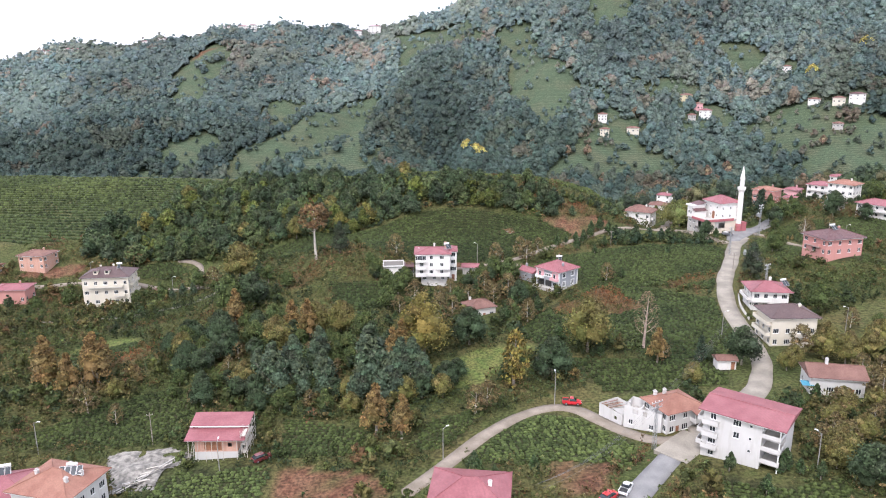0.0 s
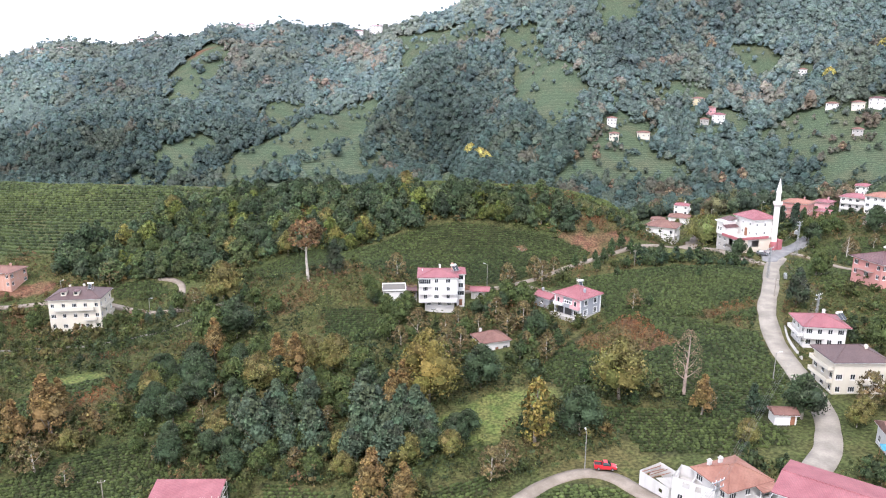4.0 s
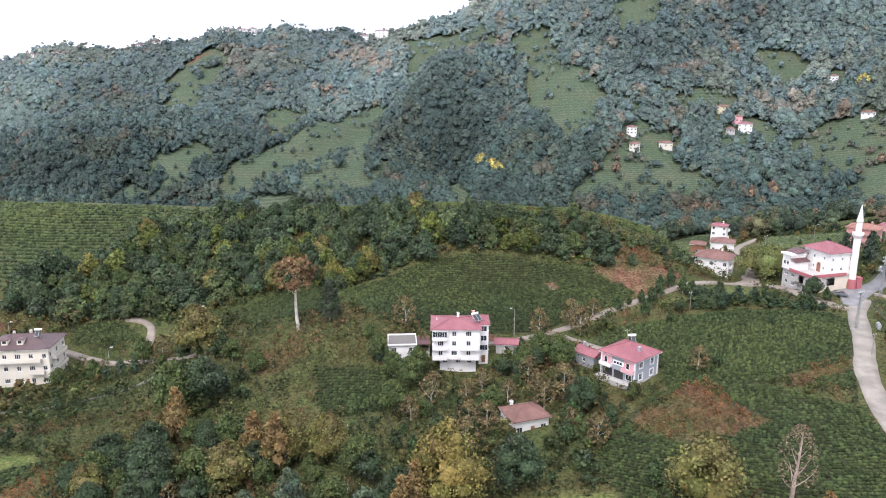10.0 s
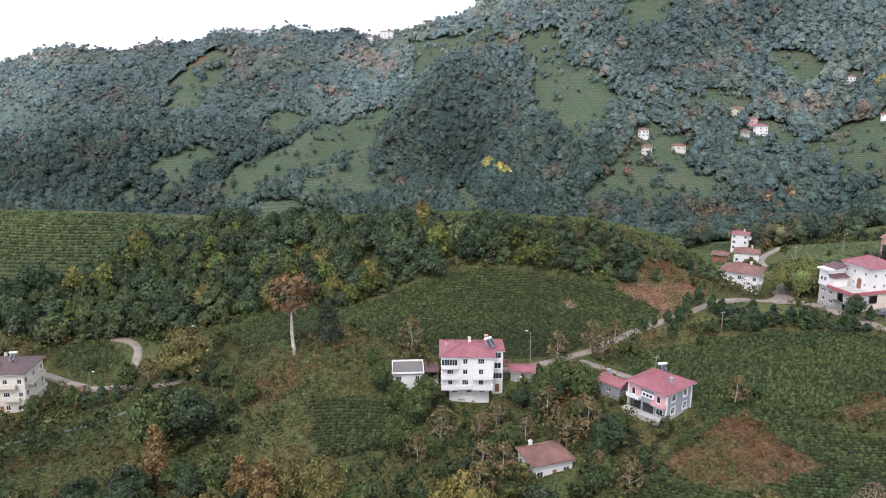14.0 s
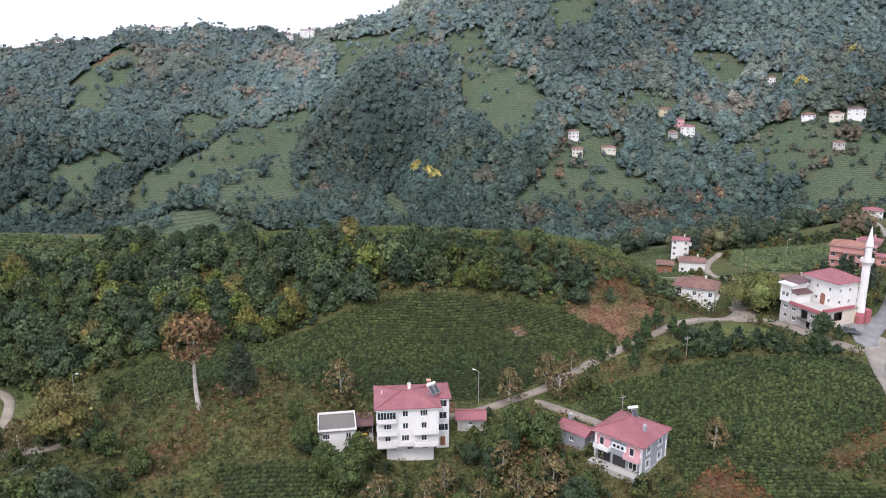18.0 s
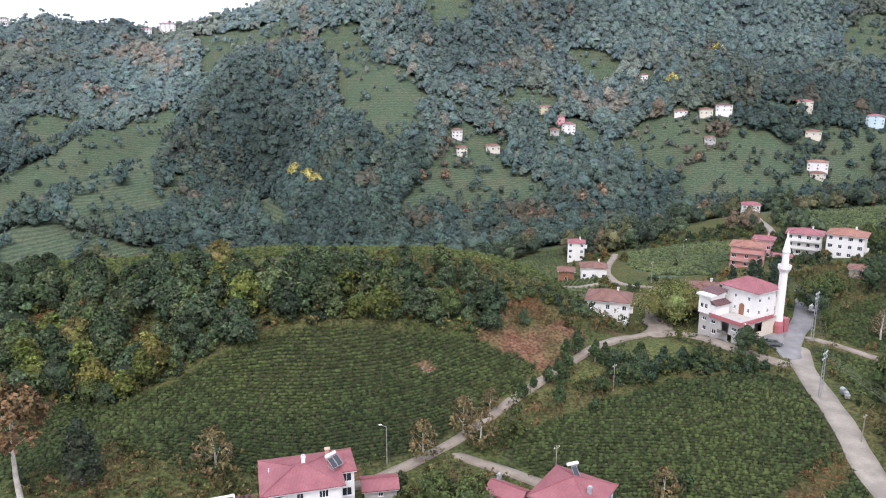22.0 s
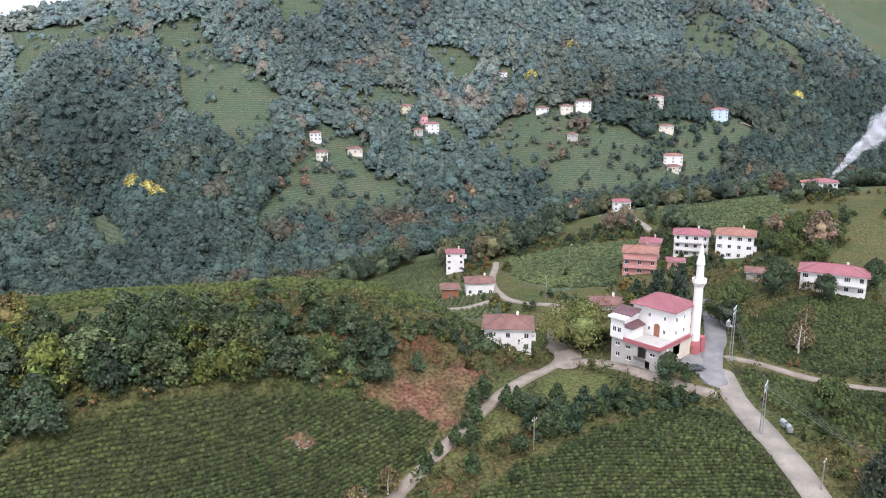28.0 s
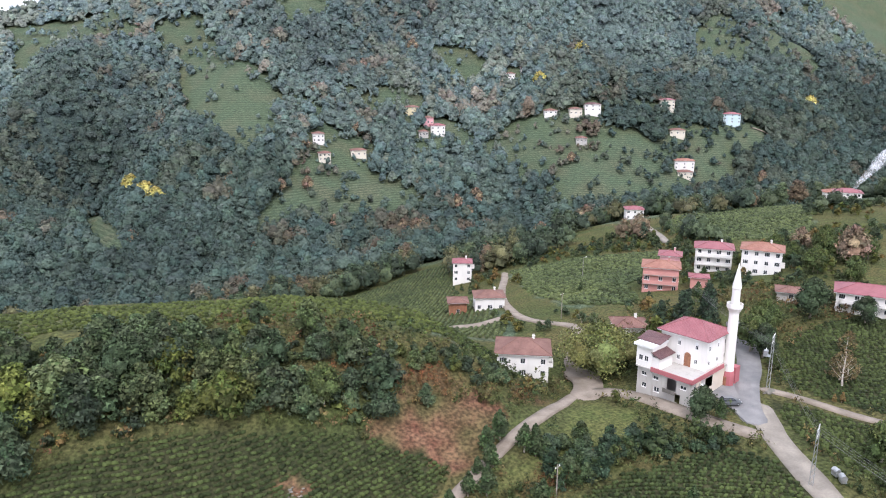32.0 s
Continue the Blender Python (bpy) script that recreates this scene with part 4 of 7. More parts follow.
for hx, hy, hr in KEEP_CLEAR + BACK_CLEAR:
    k &= (np.hypot(ex - hx, ey - hy) > hr) & ~((np.abs((ex - hx) - 0.75 * (ey - hy)) < hr * 0.9) & (ey < hy) & (ey > hy - hr - 4))
ex, ey = ex[k], ey[k]
tint = HILL_TINTS[rng.choice(6, len(ex), p=[0.25, 0.2, 0.25, 0.12, 0.1, 0.08])] * rng.uniform(0.8, 1.2, (len(ex), 1))
card_wood("back_gardens", ex, ey, rng.uniform(1.6, 4.2, len(ex)) + 3.0 * (rng.uniform(0, 1, len(ex)) > 0.9), tint, 19, "bushes and small trees between the back houses", category="bushes", lobed=(7, 30, 0.09))
# red-brown fern patches
wx, wy = scatter(rng, -100, 120, 185, 345, 1.5)
k = inside_any(RUST, wx, wy, 2.0) & ~near_lane(wx, wy, 0.5)
wx, wy = wx[k], wy[k]
patch = np.clip(((fnoise(wx, wy, 9, 91, 2) + rng.normal(0, 0.35, len(wx)) + 1.0) * 2.4).astype(int), 0, 4)
tint = np.array([(0.062, 0.08, 0.03), (0.1, 0.095, 0.036), (0.14, 0.098, 0.044), (0.17, 0.09, 0.042), (0.2, 0.082, 0.04)])[patch] * rng.uniform(0.8, 1.2, (len(wx), 1))
card_wood("fern_patch", wx, wy, rng.uniform(1.0, 1.9, len(wx)), tint, 10, "rust-red autumn ferns on an open slope", 9, 8, 0.105, category="ferns", sink=0.05)
# hedge between the lanes by the mosque
HEDGE = [(70, 276), (74, 284), (83, 285), (90, 281), (98, 277.5), (111, 275), (111, 271.5), (97, 272.5), (86, 277), (79, 271.5)]
wx, wy = scatter(rng, 55, 116, 268, 290, 2.2)
k = inside(HEDGE, wx, wy, 1.0) & ~near_lane(wx, wy, 0.8) & (rng.uniform(0, 1, len(wx)) < 0.75)
wx, wy = wx[k], wy[k]
tint = HILL_TINTS[rng.choice(3, len(wx))] * rng.uniform(0.8, 1.15, (len(wx), 1)) * (0.85, 0.95, 1.0)
card_wood("hedge", wx, wy, rng.uniform(2.4, 5.0, len(wx)), tint, 12, "dark green laurel hedge between two lanes", 26, 8, 0.085, category="hedge", lobed=(9, 60, 0.07))


# ---- tea rows ----
TEA = foliage("tea_leaves", 0.22)


def tea_kinds(rng, v, f, n=6):
    out = []
    for _ in range(n):
        w = v * (0.9 + 0.26 * rng.uniform(-1, 1, (len(v), 1))) * (0.74, 0.56, 0.55)
        w[:, 2] = np.maximum(w[:, 2], -0.2) + 0.22
        out.append((w, f[v[f].mean(1)[:, 2] > -0.35], rng.uniform(0.85, 1.15, (len(v), 1)) * np.ones((1, 3))))
    return out


for key, (poly, angle, bend) in TEA_NEAR.items():
    rng = np.random.default_rng(sum(map(ord, key)))
    c, s = math.cos(radians(angle)), math.sin(radians(angle))
    p = np.array(poly, float)
    mid = p.mean(0)
    rows, along = np.arange(-75, 75, 1.05), np.arange(-75, 75, 0.78)
    u, v = np.meshgrid(along, rows)
    u = u + rng.uniform(-0.35, 0.35, u.shape)
    v = v + rng.uniform(-0.07, 0.07, v.shape) + 0.9 * vnoise(u / 13, v / 13, 3)
    u, v = u.ravel(), v.ravel()
    v2 = v + bend * u * u
    x, y = mid[0] + c * u - s * v2, mid[1] + s * u + c * v2
    k = inside(poly, x, y, 0.5) & ~near_lane(x, y, 0.7) & ~inside_any(RUST + SOIL, x, y, 1.5) & (rng.uniform(0, 1, len(x)) > 0.035)
    for hx, hy, hr in KEEP_CLEAR:
        k &= np.hypot(x - hx, y - hy) > hr
    x, y = x[k], y[k]
    if not len(x):
        continue
    turn = np.full(len(x), radians(angle)) + rng.normal(0, 0.12, len(x))
    hue = 1 + 0.26 * fnoise(x, y, 16, 71, 2)[:, None] * (1, 0.8, 0.6) + rng.normal(0, 0.11, (len(x), 1))
    tint = np.array((0.05, 0.068, 0.024)) * hue * {"loop": 1.3, "yard": 1.3, "slope": 0.92, "lower": 0.95, "mosque": 0.95, "lane": 0.9, "hill": 0.84, "pine": 0.78, "west": 0.85, "alley": 0.85}.get(key, 1.0)
    strew("tea_field", tea_kinds(rng, ICO_V, ICO_F), x, y, rng.uniform(0.6, 0.9, len(x)), tint, rng, "rows of clipped dark green tea bushes", "tea field", 0.0, TEA, False, turn)

WIDE_TEA = {
    "west_hill": (TEA_FAR[13], -8, (0.052, 0.07, 0.026), 2.7, 1.15),
    "west_foot": (TEA_FAR[14], -6, (0.05, 0.068, 0.026), 2.7, 1.15),
    "crest": (TEA_FAR[15], -14, (0.06, 0.077, 0.022), 1.3, 0.95),
    "back_slope": (TEA_FAR[11], 55, (0.066, 0.084, 0.036), 1.7, 1.15),
    "back_meadow": (TEA_FAR[12], -35, (0.064, 0.083, 0.036), 1.7, 1.15),
    "knoll": (TEA_FAR[8], -30, (0.074, 0.094, 0.04), 1.9, 1.4),
}
for key, (poly, angle, tone, row, step) in WIDE_TEA.items():
    rng = np.random.default_rng(sum(map(ord, key)))
    c, s = math.cos(radians(angle)), math.sin(radians(angle))
    mid = np.array(poly, float).mean(0)
    u, v = np.meshgrid(np.arange(-150, 150, step), np.arange(-110, 110, row))
    u = (u + rng.uniform(-0.5, 0.5, u.shape)).ravel()
    v = (v + rng.uniform(-0.2, 0.2, v.shape)).ravel() + 1.6 * vnoise(u / 25, v.ravel() / 25, 5)
    x, y = mid[0] + c * u - s * v, mid[1] + s * u + c * v
    k = inside(poly, x, y, 2.0) & ~near_lane(x, y, 1.0) & ~inside_any(RUST + SOIL, x, y, 1.5) & (x > -260)
    k &= (rng.uniform(0, 1, len(x)) > 0.05) & ~inside(BELT, x, y)
    x, y = x[k], y[k]
    hue = 1 + 0.22 * fnoise(x, y, 22, 73, 2)[:, None] * (1, 0.8, 0.6) + rng.normal(0, 0.08, (len(x), 1))
    strew("tea_field", tea_kinds(rng, ICO_V, ICO_F), x, y, rng.uniform(0.9, 1.2, len(x)) * min(row / 1.55, 1.4), np.array(tone) * hue, rng, "rows of clipped green tea bushes on a wide slope", "tea field", 0.0, TEA, True, np.full(len(x), radians(angle)))

# ---- single trees ----
rng = np.random.default_rng(77)
PINK_BARK = surface("pinkish_bark", (0.27, 0.2, 0.165), (0.4, 0.31, 0.26), 1.0)
PALE_BARK = surface("pale_bark", (0.35, 0.31, 0.26), (0.5, 0.46, 0.4), 1.0)
tall = tree("tall_tree", "umbrella", 21, 12, 13, (0.15, 0.095, 0.05), "tall pale-trunked tree with a rust-brown crown", 1, 210, 9, 0.5, PALE_BARK, 8, heart=False)
plant(tall, [(-43.6, 258.3)], rng, (1, 1))
spruce = tree("spruce", "laurel", 13, 8.0, 0.6, (0.046, 0.06, 0.04), "dark green conical spruce", 2, 230, 9, 0.42, None, 9, "spruces")
plant(spruce, [(-35, 261), (109, 232)], rng, (0.95, 1.05))
yard_spruce = tree("spruce", "cone", 10, 4.6, 0.8, (0.04, 0.06, 0.04), "dark green spruce behind the mosque", 3, 120, 9, 0.4, None, 7, "mosque spruces")
plant(yard_spruce, [(140, 316), (145, 319), (150, 317), (135, 318), (147, 313)], rng)
bare = tree("bare_tree", "round", 21, 9, 6, (0.25, 0.175, 0.13), "bare pinkish-grey tree with thin twigs", 4, 480, 12, 0.11, PINK_BARK, 18, heart=False)
plant(bare, [(-24.3, 171)], rng, (1.1, 1.1))
plant(bare, [(58, 181.5)], rng, (0.78, 0.78))
pale = tree("bare_tree", "round", 8.5, 5.5, 1.8, (0.27, 0.19, 0.12), "small pale bare tree in a tea field", 24, 150, 9, 0.08, PALE_BARK, 16, heart=False)
plant(pale, [(150.2, 278)], rng, (1, 1))
gold = tree("golden_tree", "round", 19, 15, 1.0, (0.165, 0.14, 0.045), "broad golden-olive autumn tree", 5, 260, 13, 0.4, None, 7, "golden trees")
plant(gold, [(-2.6, 186)], rng, (1.0, 1.0))
olive = tree("olive_tree", "round", 13, 11, 1.0, (0.14, 0.125, 0.046), "rounded olive-brown broadleaf tree", 15, 230, 12, 0.38, None, 7, "olive trees")
plant(olive, [(-43.7, 186), (-28, 205), (-36, 206), (-46, 196)], rng, (0.85, 1.2))
plant(olive, [(-90.7, 284.9), (-73.8, 263), (42.5, 181.5)], rng, (1.1, 1.25))
plant(olive, [(79, 122), (87.7, 128.8), (84, 134), (97, 141), (88.5, 163.5), (92, 167), (101, 170), (76.9, 119.6), (88, 138), (63.4, 159.3), (-84, 174), (104.8, 166), (112, 168), (122, 180), (106, 178), (117, 173)], rng, (0.42, 0.72))
amber = tree("amber_tree", "laurel", 13, 7.5, 1.5, (0.18, 0.125, 0.055), "amber and orange autumn tree", 6, 170, 11, 0.34, None, 7, "amber trees")
plant(amber, [(-101, 173), (-104, 178), (-91, 179)], rng, (1.25, 1.3))
plant(amber, [(-96, 174), (-93.5, 189), (-94.6, 183.5), (-8.5, 184), (-11, 181), (-43, 205.7), (-37.6, 202), (-13, 146), (-7, 144), (58.5, 171.8), (-63.4, 217.2)], rng, (0.75, 1.1))
column = tree("golden_column_tree", "column", 15.5, 6.0, 0.8, (0.19, 0.15, 0.045), "slender golden-yellow autumn tree", 7, 170, 9, 0.42, None, 7)
plant(column, [(20.5, 165)], rng, (1, 1))
laurel = tree("laurel", "laurel", 14, 9.5, 0.4, (0.064, 0.088, 0.056), "dense dark blue-green laurel tree", 8, 240, 10, 0.44, None, 7, "laurels")
laurel_spots = [(-16, 168), (-41, 169.6), (-34, 168.6), (-28, 168.3), (-12.6, 166.4), (-2.6, 165), (-8.3, 171), (-5.4, 169), (-18, 163), (-10, 161), (-31.5, 185), (-46, 175), (-37, 176)]
plant(laurel, laurel_spots[:1], rng, (1.35, 1.35))
for spot in laurel_spots[1:]:
    copy_thing(laurel, Matrix.Identity(4)).matrix_basis = Matrix.Translation((*spot, float(ground(*spot)) - 0.2)) @ Matrix.Rotation(rng.uniform(0, 6.28), 4, "Z") @ Matrix.Scale(rng.uniform(0.8, 1.1), 4)
green = tree("broadleaf_tree", "round", 9, 7, 0.8, (0.072, 0.092, 0.035), "leafy mid-green broadleaf tree", 9, 170, 11, 0.33, None, 7, "broadleaf trees")
plant(green, [(-74, 200), (-52, 196), (-50, 212), (-66, 220), (-24, 186), (-20, 198), (32, 171), (-15, 224), (-8, 221), (-12, 234), (31, 226), (27, 241), (24, 231), (8, 222), (22, 245.5), (17, 240.5), (-9.9, 240.8), (146, 299), (153, 302.5), (159.5, 306), (-16, 238), (-20, 244), (124, 184), (115, 167), (116, 201), (159, 250), (219, 345), (228, 338), (236, 346), (210, 330), (224, 356), (246, 352), (240, 332), (212, 318), (128, 254), (126, 254), (144, 290), (163, 306), (-112, 258), (-104, 262), (-52, 243), (-60, 250), (-140, 262), (-150, 258), (-23, 252), (-92, 268)], rng, (0.55, 1.15))
brown = tree("autumn_tree", "round", 8, 6, 1.2, (0.145, 0.112, 0.058), "thinning brown autumn tree", 10, 130, 10, 0.28, PALE_BARK, 9, "brown trees", False)
plant(brown, [(20, 222), (24, 211), (6, 213), (29, 206), (1, 205), (19, 228), (25, 226), (2, 213), (-11, 220), (10, 153), (13, 156), (26, 236), (18, 236), (119, 189), (105, 140), (102, 146), (92, 133), (97, 136), (81, 127), (100, 143.5), (101, 148), (87, 138), (78, 128), (83.5, 127.5), (108, 171), (116, 165), (110, 160), (104, 158), (96, 172), (114, 152), (106, 150), (34, 268), (42, 274), (24, 262), (36, 262), (117, 175), (83, 132), (90, 122), (2, 228), (-6, 226), (12, 226), (-14, 262), (60.5, 236.5), (61, 175), (152, 280), (-78, 160), (-88, 166), (-128, 296), (153, 279), (166, 288), (6, 232)], rng, (0.6, 1.15))
yellow = tree("yellow_tree", "round", 9, 8.5, 1.0, (0.4, 0.345, 0.12), "bright yellow autumn tree among the woods", 11, 70, 9, 0.6, None, 6, "yellow trees")
plant(yellow, [(37, 756), (43.5, 717), (48, 696), (475, 803), (400, 766), (724, 719)], rng, (1.6, 1.85))
russet = tree("russet_tree", "round", 13, 11, 1.0, (0.2, 0.15, 0.11), "tall russet-brown tree on the far slope", 17, 110, 8, 0.6, None, 6, "russet trees")
plant(russet, [(230, 331), (238, 356), (258, 663), (238, 521), (280, 672), (524, 608), (366, 666), (98, 698), (130, 687), (159, 730), (214, 757), (157, 651), (181, 654), (214, 640), (99, 625), (222, 645), (206, 646), (264, 655), (29, 660), (558, 786), (150, 690), (245, 640), (285, 540), (228, 528), (319, 878)], rng, (0.7, 1.2))
walnut = tree("walnut_tree", "round", 12.5, 19, 0.3, (0.14, 0.15, 0.055), "broad yellow-green tree beside the mosque lane", 14, 420, 11, 0.42, None, 9)
plant(walnut, [(111.5, 313)], rng, (1, 1))
shrub = tree("orchard_tree", "laurel", 5.5, 3.6, 0.4, (0.052, 0.076, 0.036), "small dark green garden tree", 12, 80, 9, 0.33, None, 6, "garden trees")
plant(shrub, [(22, 206), (10, 204), (3, 210), (-5, 213), (26, 217), (-10, 206), (33, 212), (14, 200), (5, 198), (-12, 214), (62, 284), (66, 288), (70, 290), (58, 280), (74, 284), (79, 278), (50, 276), (54, 279), (-73, 262), (-66, 262), (66, 238), (90, 262), (24, 216), (20, 178), (36, 190), (60, 112), (72, 116), (65.5, 118.2), (67, 119.5), (56.5, 119.8), (69, 118), (80, 141), (86, 145), (20, 126), (12, 124), (8, 126), (115, 279.5), (106, 273), (64.7, 284), (72.6, 285.6), (76.3, 287.6), (61, 279), (57, 272), (63, 267), (68, 273), (170, 330), (178, 332), (212, 330), (218, 352), (186, 352), (160, 330), (230, 372), (156, 378)], rng, (0.6, 1.15))

dark = tree("dark_tree", "round", 11, 9, 0.6, (0.048, 0.066, 0.038), "dense dark green broadleaf tree", 16, 210, 12, 0.36, None, 7, "dark trees")
plant(dark, [(177, 306), (186, 297), (206, 296), (222, 346), (96, 131), (90, 118), (79, 112), (79, 168), (146.5, 296), (-64.7, 203), (-70, 189), (-59, 193), (-62, 198), (-66, 209), (30.6, 168), (10.4, 192), (-67, 233.5), (-62, 232), (28, 221)], rng, (0.7, 1.1))
for (x, y), size in (((111.6, 281.2), 0.7), ((12.5, 240.5), 0.5), ((20, 242), 0.6), ((25, 246.5), 0.55), ((-12, 240.5), 0.42), ((-20.5, 243.5), 0.5), ((16, 237.5), 0.5), ((-62, 347), 1.0), ((-70, 352), 0.8), ((-48, 342), 0.85), ((-20, 333), 0.7), ((26, 319), 0.6), ((44, 314), 0.55), ((-97, 371), 0.7), ((-87, 373), 0.6), ((-60, 357), 0.7), ((-21, 345), 0.6), ((16, 329), 0.5), ((35, 327), 0.5), ((-61.5, 232), 1.25), ((72, 172), 0.4)):
    copy_thing(dark, Matrix.Identity(4)).matrix_basis = Matrix.Translation((x, y, float(ground(x, y)) - 0.2)) @ Matrix.Rotation(rng.uniform(0, 6.28), 4, "Z") @ Matrix.Scale(size, 4)

for kind, x, y, size in ((green, -69, 230, 1.6), (green, 62.2, 239, 0.42), (laurel, -96, 262, 0.42), (laurel, -99.5, 260, 0.36), (laurel, -92.5, 263, 0.38), (shrub, 45.1, 177.7, 0.7), (yard_spruce, 69.7, 171.6, 0.72), (green, -84, 262, 0.5), (brown, -86, 268, 1.0), (dark, -79, 266, 0.5), (amber, 143, 273, 0.2), (amber, 141.6, 273.8, 0.17)):
    copy_thing(kind, Matrix.Identity(4)).matrix_basis = Matrix.Translation((x, y, float(ground(x, y)) - 0.2)) @ Matrix.Rotation(rng.uniform(0, 6.28), 4, "Z") @ Matrix.Scale(size, 4)

# the mixed grove below the houses
GROVE = [(-78, 192), (-75, 221), (-53, 219), (-34, 208), (-10, 192), (4, 180), (7, 168), (1, 156), (-15, 152), (-30, 156), (-43, 158), (-68, 170)]
# big crowns standing out of the hill thicket
bx, by = scatter(rng, -120, 60, 292, 345, 12.5)
k = inside(BELT, bx, by) & ~inside_any(RUST, bx, by, 1.0) & (bx < 52)
for x, y, n in zip(bx[k], by[k], rng.choice(4, int(k.sum()), p=[0.44, 0.46, 0.0, 0.1])):
    m = Matrix.Translation((x, y, float(ground(x, y)) - 0.3)) @ Matrix.Rotation(rng.uniform(0, 6.28), 4, "Z") @ Matrix.Scale(rng.uniform(0.7, 1.05), 4)
    copy_thing((dark, green, laurel, olive)[n], Matrix.Identity(4)).matrix_basis = m
# smaller trees that fill the grove
gx, gy = scatter(rng, -80, 10, 160, 222, 6.0)
k = inside(GROVE, gx, gy, 1.0)
for x, y in zip(gx[k], gy[k]):
    n = rng.choice(4, p=[0.35, 0.4, 0.1, 0.15])
    m = Matrix.Translation((x, y, float(ground(x, y)) - 0.1)) @ Matrix.Rotation(rng.uniform(0, 6.28), 4, "Z") @ Matrix.Scale(rng.uniform(0.45, 0.75), 4)
    copy_thing((green, dark, olive, brown)[n], Matrix.Identity(4)).matrix_basis = m


# ---- building kit ----
def shell(bm, mat_index=0):
    me = bpy.data.meshes.new("part")
    bmesh.ops.recalc_face_normals(bm, faces=bm.faces)
    bm.to_mesh(me)
    bm.free()
    return me


def part(name, bm, mat, parent, label="", at=None):
    """One mesh under a thing or under a part."""
    me = bm if isinstance(bm, bpy.types.Mesh) else shell(bm)
    if not me.materials:
        me.materials.append(mat)
    ob = new(name, me)
    ob.parent = parent
    if at is not None:
        ob.matrix_basis = at
    return tagged(ob, label) if label else ob


def box(bm, x0, x1, y0, y1, z0, z1):
    v = [bm.verts.new((x, y, z)) for z in (z0, z1) for x, y in ((x0, y0), (x1, y0), (x1, y1), (x0, y1))]
    for q in ((0, 3, 2, 1), (4, 5, 6, 7), (0, 1, 5, 4), (1, 2, 6, 5), (2, 3, 7, 6), (3, 0, 4, 7)):
        bm.faces.new([v[k] for k in q])
    return bm


def boxes(*all_boxes):
    bm = bmesh.new()
    for b in all_boxes:
        box(bm, *b)
    return bm


def rod(bm, a, b, r, sides=6, r2=None):
    a, b = Vector(a), Vector(b)
    d = (b - a).normalized()
    u = d.orthogonal().normalized()
    w = d.cross(u)
    r2 = r if r2 is None else r2
    ring = [[bm.verts.new(p + (u * math.cos(6.2832 * k / sides) + w * math.sin(6.2832 * k / sides)) * q) for k in range(sides)] for p, q in ((a, r), (b, r2))]
    for k in range(sides):
        j = (k + 1) % sides
        bm.faces.new((ring[0][k], ring[0][j], ring[1][j], ring[1][k]))
    bm.faces.new(ring[0][::-1])
    bm.faces.new(ring[1])
    return bm


def rods(*all_rods):
    bm = bmesh.new()
    for r in all_rods:
        rod(bm, *r)
    return bm


def lathe(profile, sides=16):
    """A turned shape from (radius, height) pairs."""
    bm = bmesh.new()
    rings = [[bm.verts.new((r * math.cos(6.2832 * k / sides), r * math.sin(6.2832 * k / sides), z)) for k in range(sides)] for r, z in profile]
    for a, b in zip(rings, rings[1:]):
        for k in range(sides):
            j = (k + 1) % sides
            bm.faces.new((a[k], a[j], b[j], b[k]))
    bm.faces.new(rings[0][::-1])
    bm.faces.new(rings[-1])
    return bm


def plaster(name, tone, dirt=(0.45, 0.42, 0.38), wear=0.35):
    """Painted plaster with rain streaks and stains."""
    m, n, l, bs = material(name, 0.85)
    tc = n.new("ShaderNodeTexCoord")
    mp = n.new("ShaderNodeMapping")
    mp.inputs["Scale"].default_value = (1.0, 1.0, 0.18)
    l.new(tc.outputs["Object"], mp.inputs[0])
    streak = noise_node(n, l, 0.8, 5, mp.outputs[0])
    blot = noise_node(n, l, 3.5, 4, tc.outputs["Object"])
    grain = noise_node(n, l, 0.12, 3, tc.outputs["Object"])
    c = mix_node(n, l, ramp_node(n, l, blot.outputs[0], 0.3, 0.7), tone, tuple(v * 0.9 for v in tone))
    f = n.new("ShaderNodeMath")
    f.operation = "MULTIPLY"
    l.new(ramp_node(n, l, streak.outputs[0], 0.52, 0.8), f.inputs[0])
    f.inputs[1].default_value = wear
    c = mix_node(n, l, f.outputs[0], c, dirt)
    l.new(c, bs.inputs["Base Color"])
    bump_node(n, l, grain.outputs[0], bs, 0.3, 0.01)
    return m


def roofing(name, a, b, rows, rough, metal=0.0, seams=0.0):
    """Roof sheets or tiles: courses down the slope, with faded and stained patches."""
    m, n, l, bs = material(name, rough, metal)
    tc = n.new("ShaderNodeTexCoord")
    patch, stain = noise_node(n, l, 2.6, 5, tc.outputs["Object"]), noise_node(n, l, 0.35, 4, tc.outputs["Object"])
    c = mix_node(n, l, ramp_node(n, l, patch.outputs[0], 0.35, 0.68), a, b)
    c = mix_node(n, l, 0.3, c, stain.outputs[0], "OVERLAY")
    l.new(c, bs.inputs["Base Color"])
    w = n.new("ShaderNodeTexWave")
    w.wave_type, w.bands_direction = "BANDS", "X" if seams else "Z"
    w.inputs["Scale"].default_value = rows
    w.inputs["Distortion"].default_value = 0.4
    l.new(tc.outputs["Object"], w.inputs["Vector"])
    c = mix_node(n, l, 1.0, c, mix_node(n, l, w.outputs[1], (0.88, 0.88, 0.88), (1.05, 1.05, 1.05)), "MULTIPLY")
    l.new(c, bs.inputs["Base Color"])
    bump_node(n, l, w.outputs[1], bs, 0.6, 0.05)
    return m


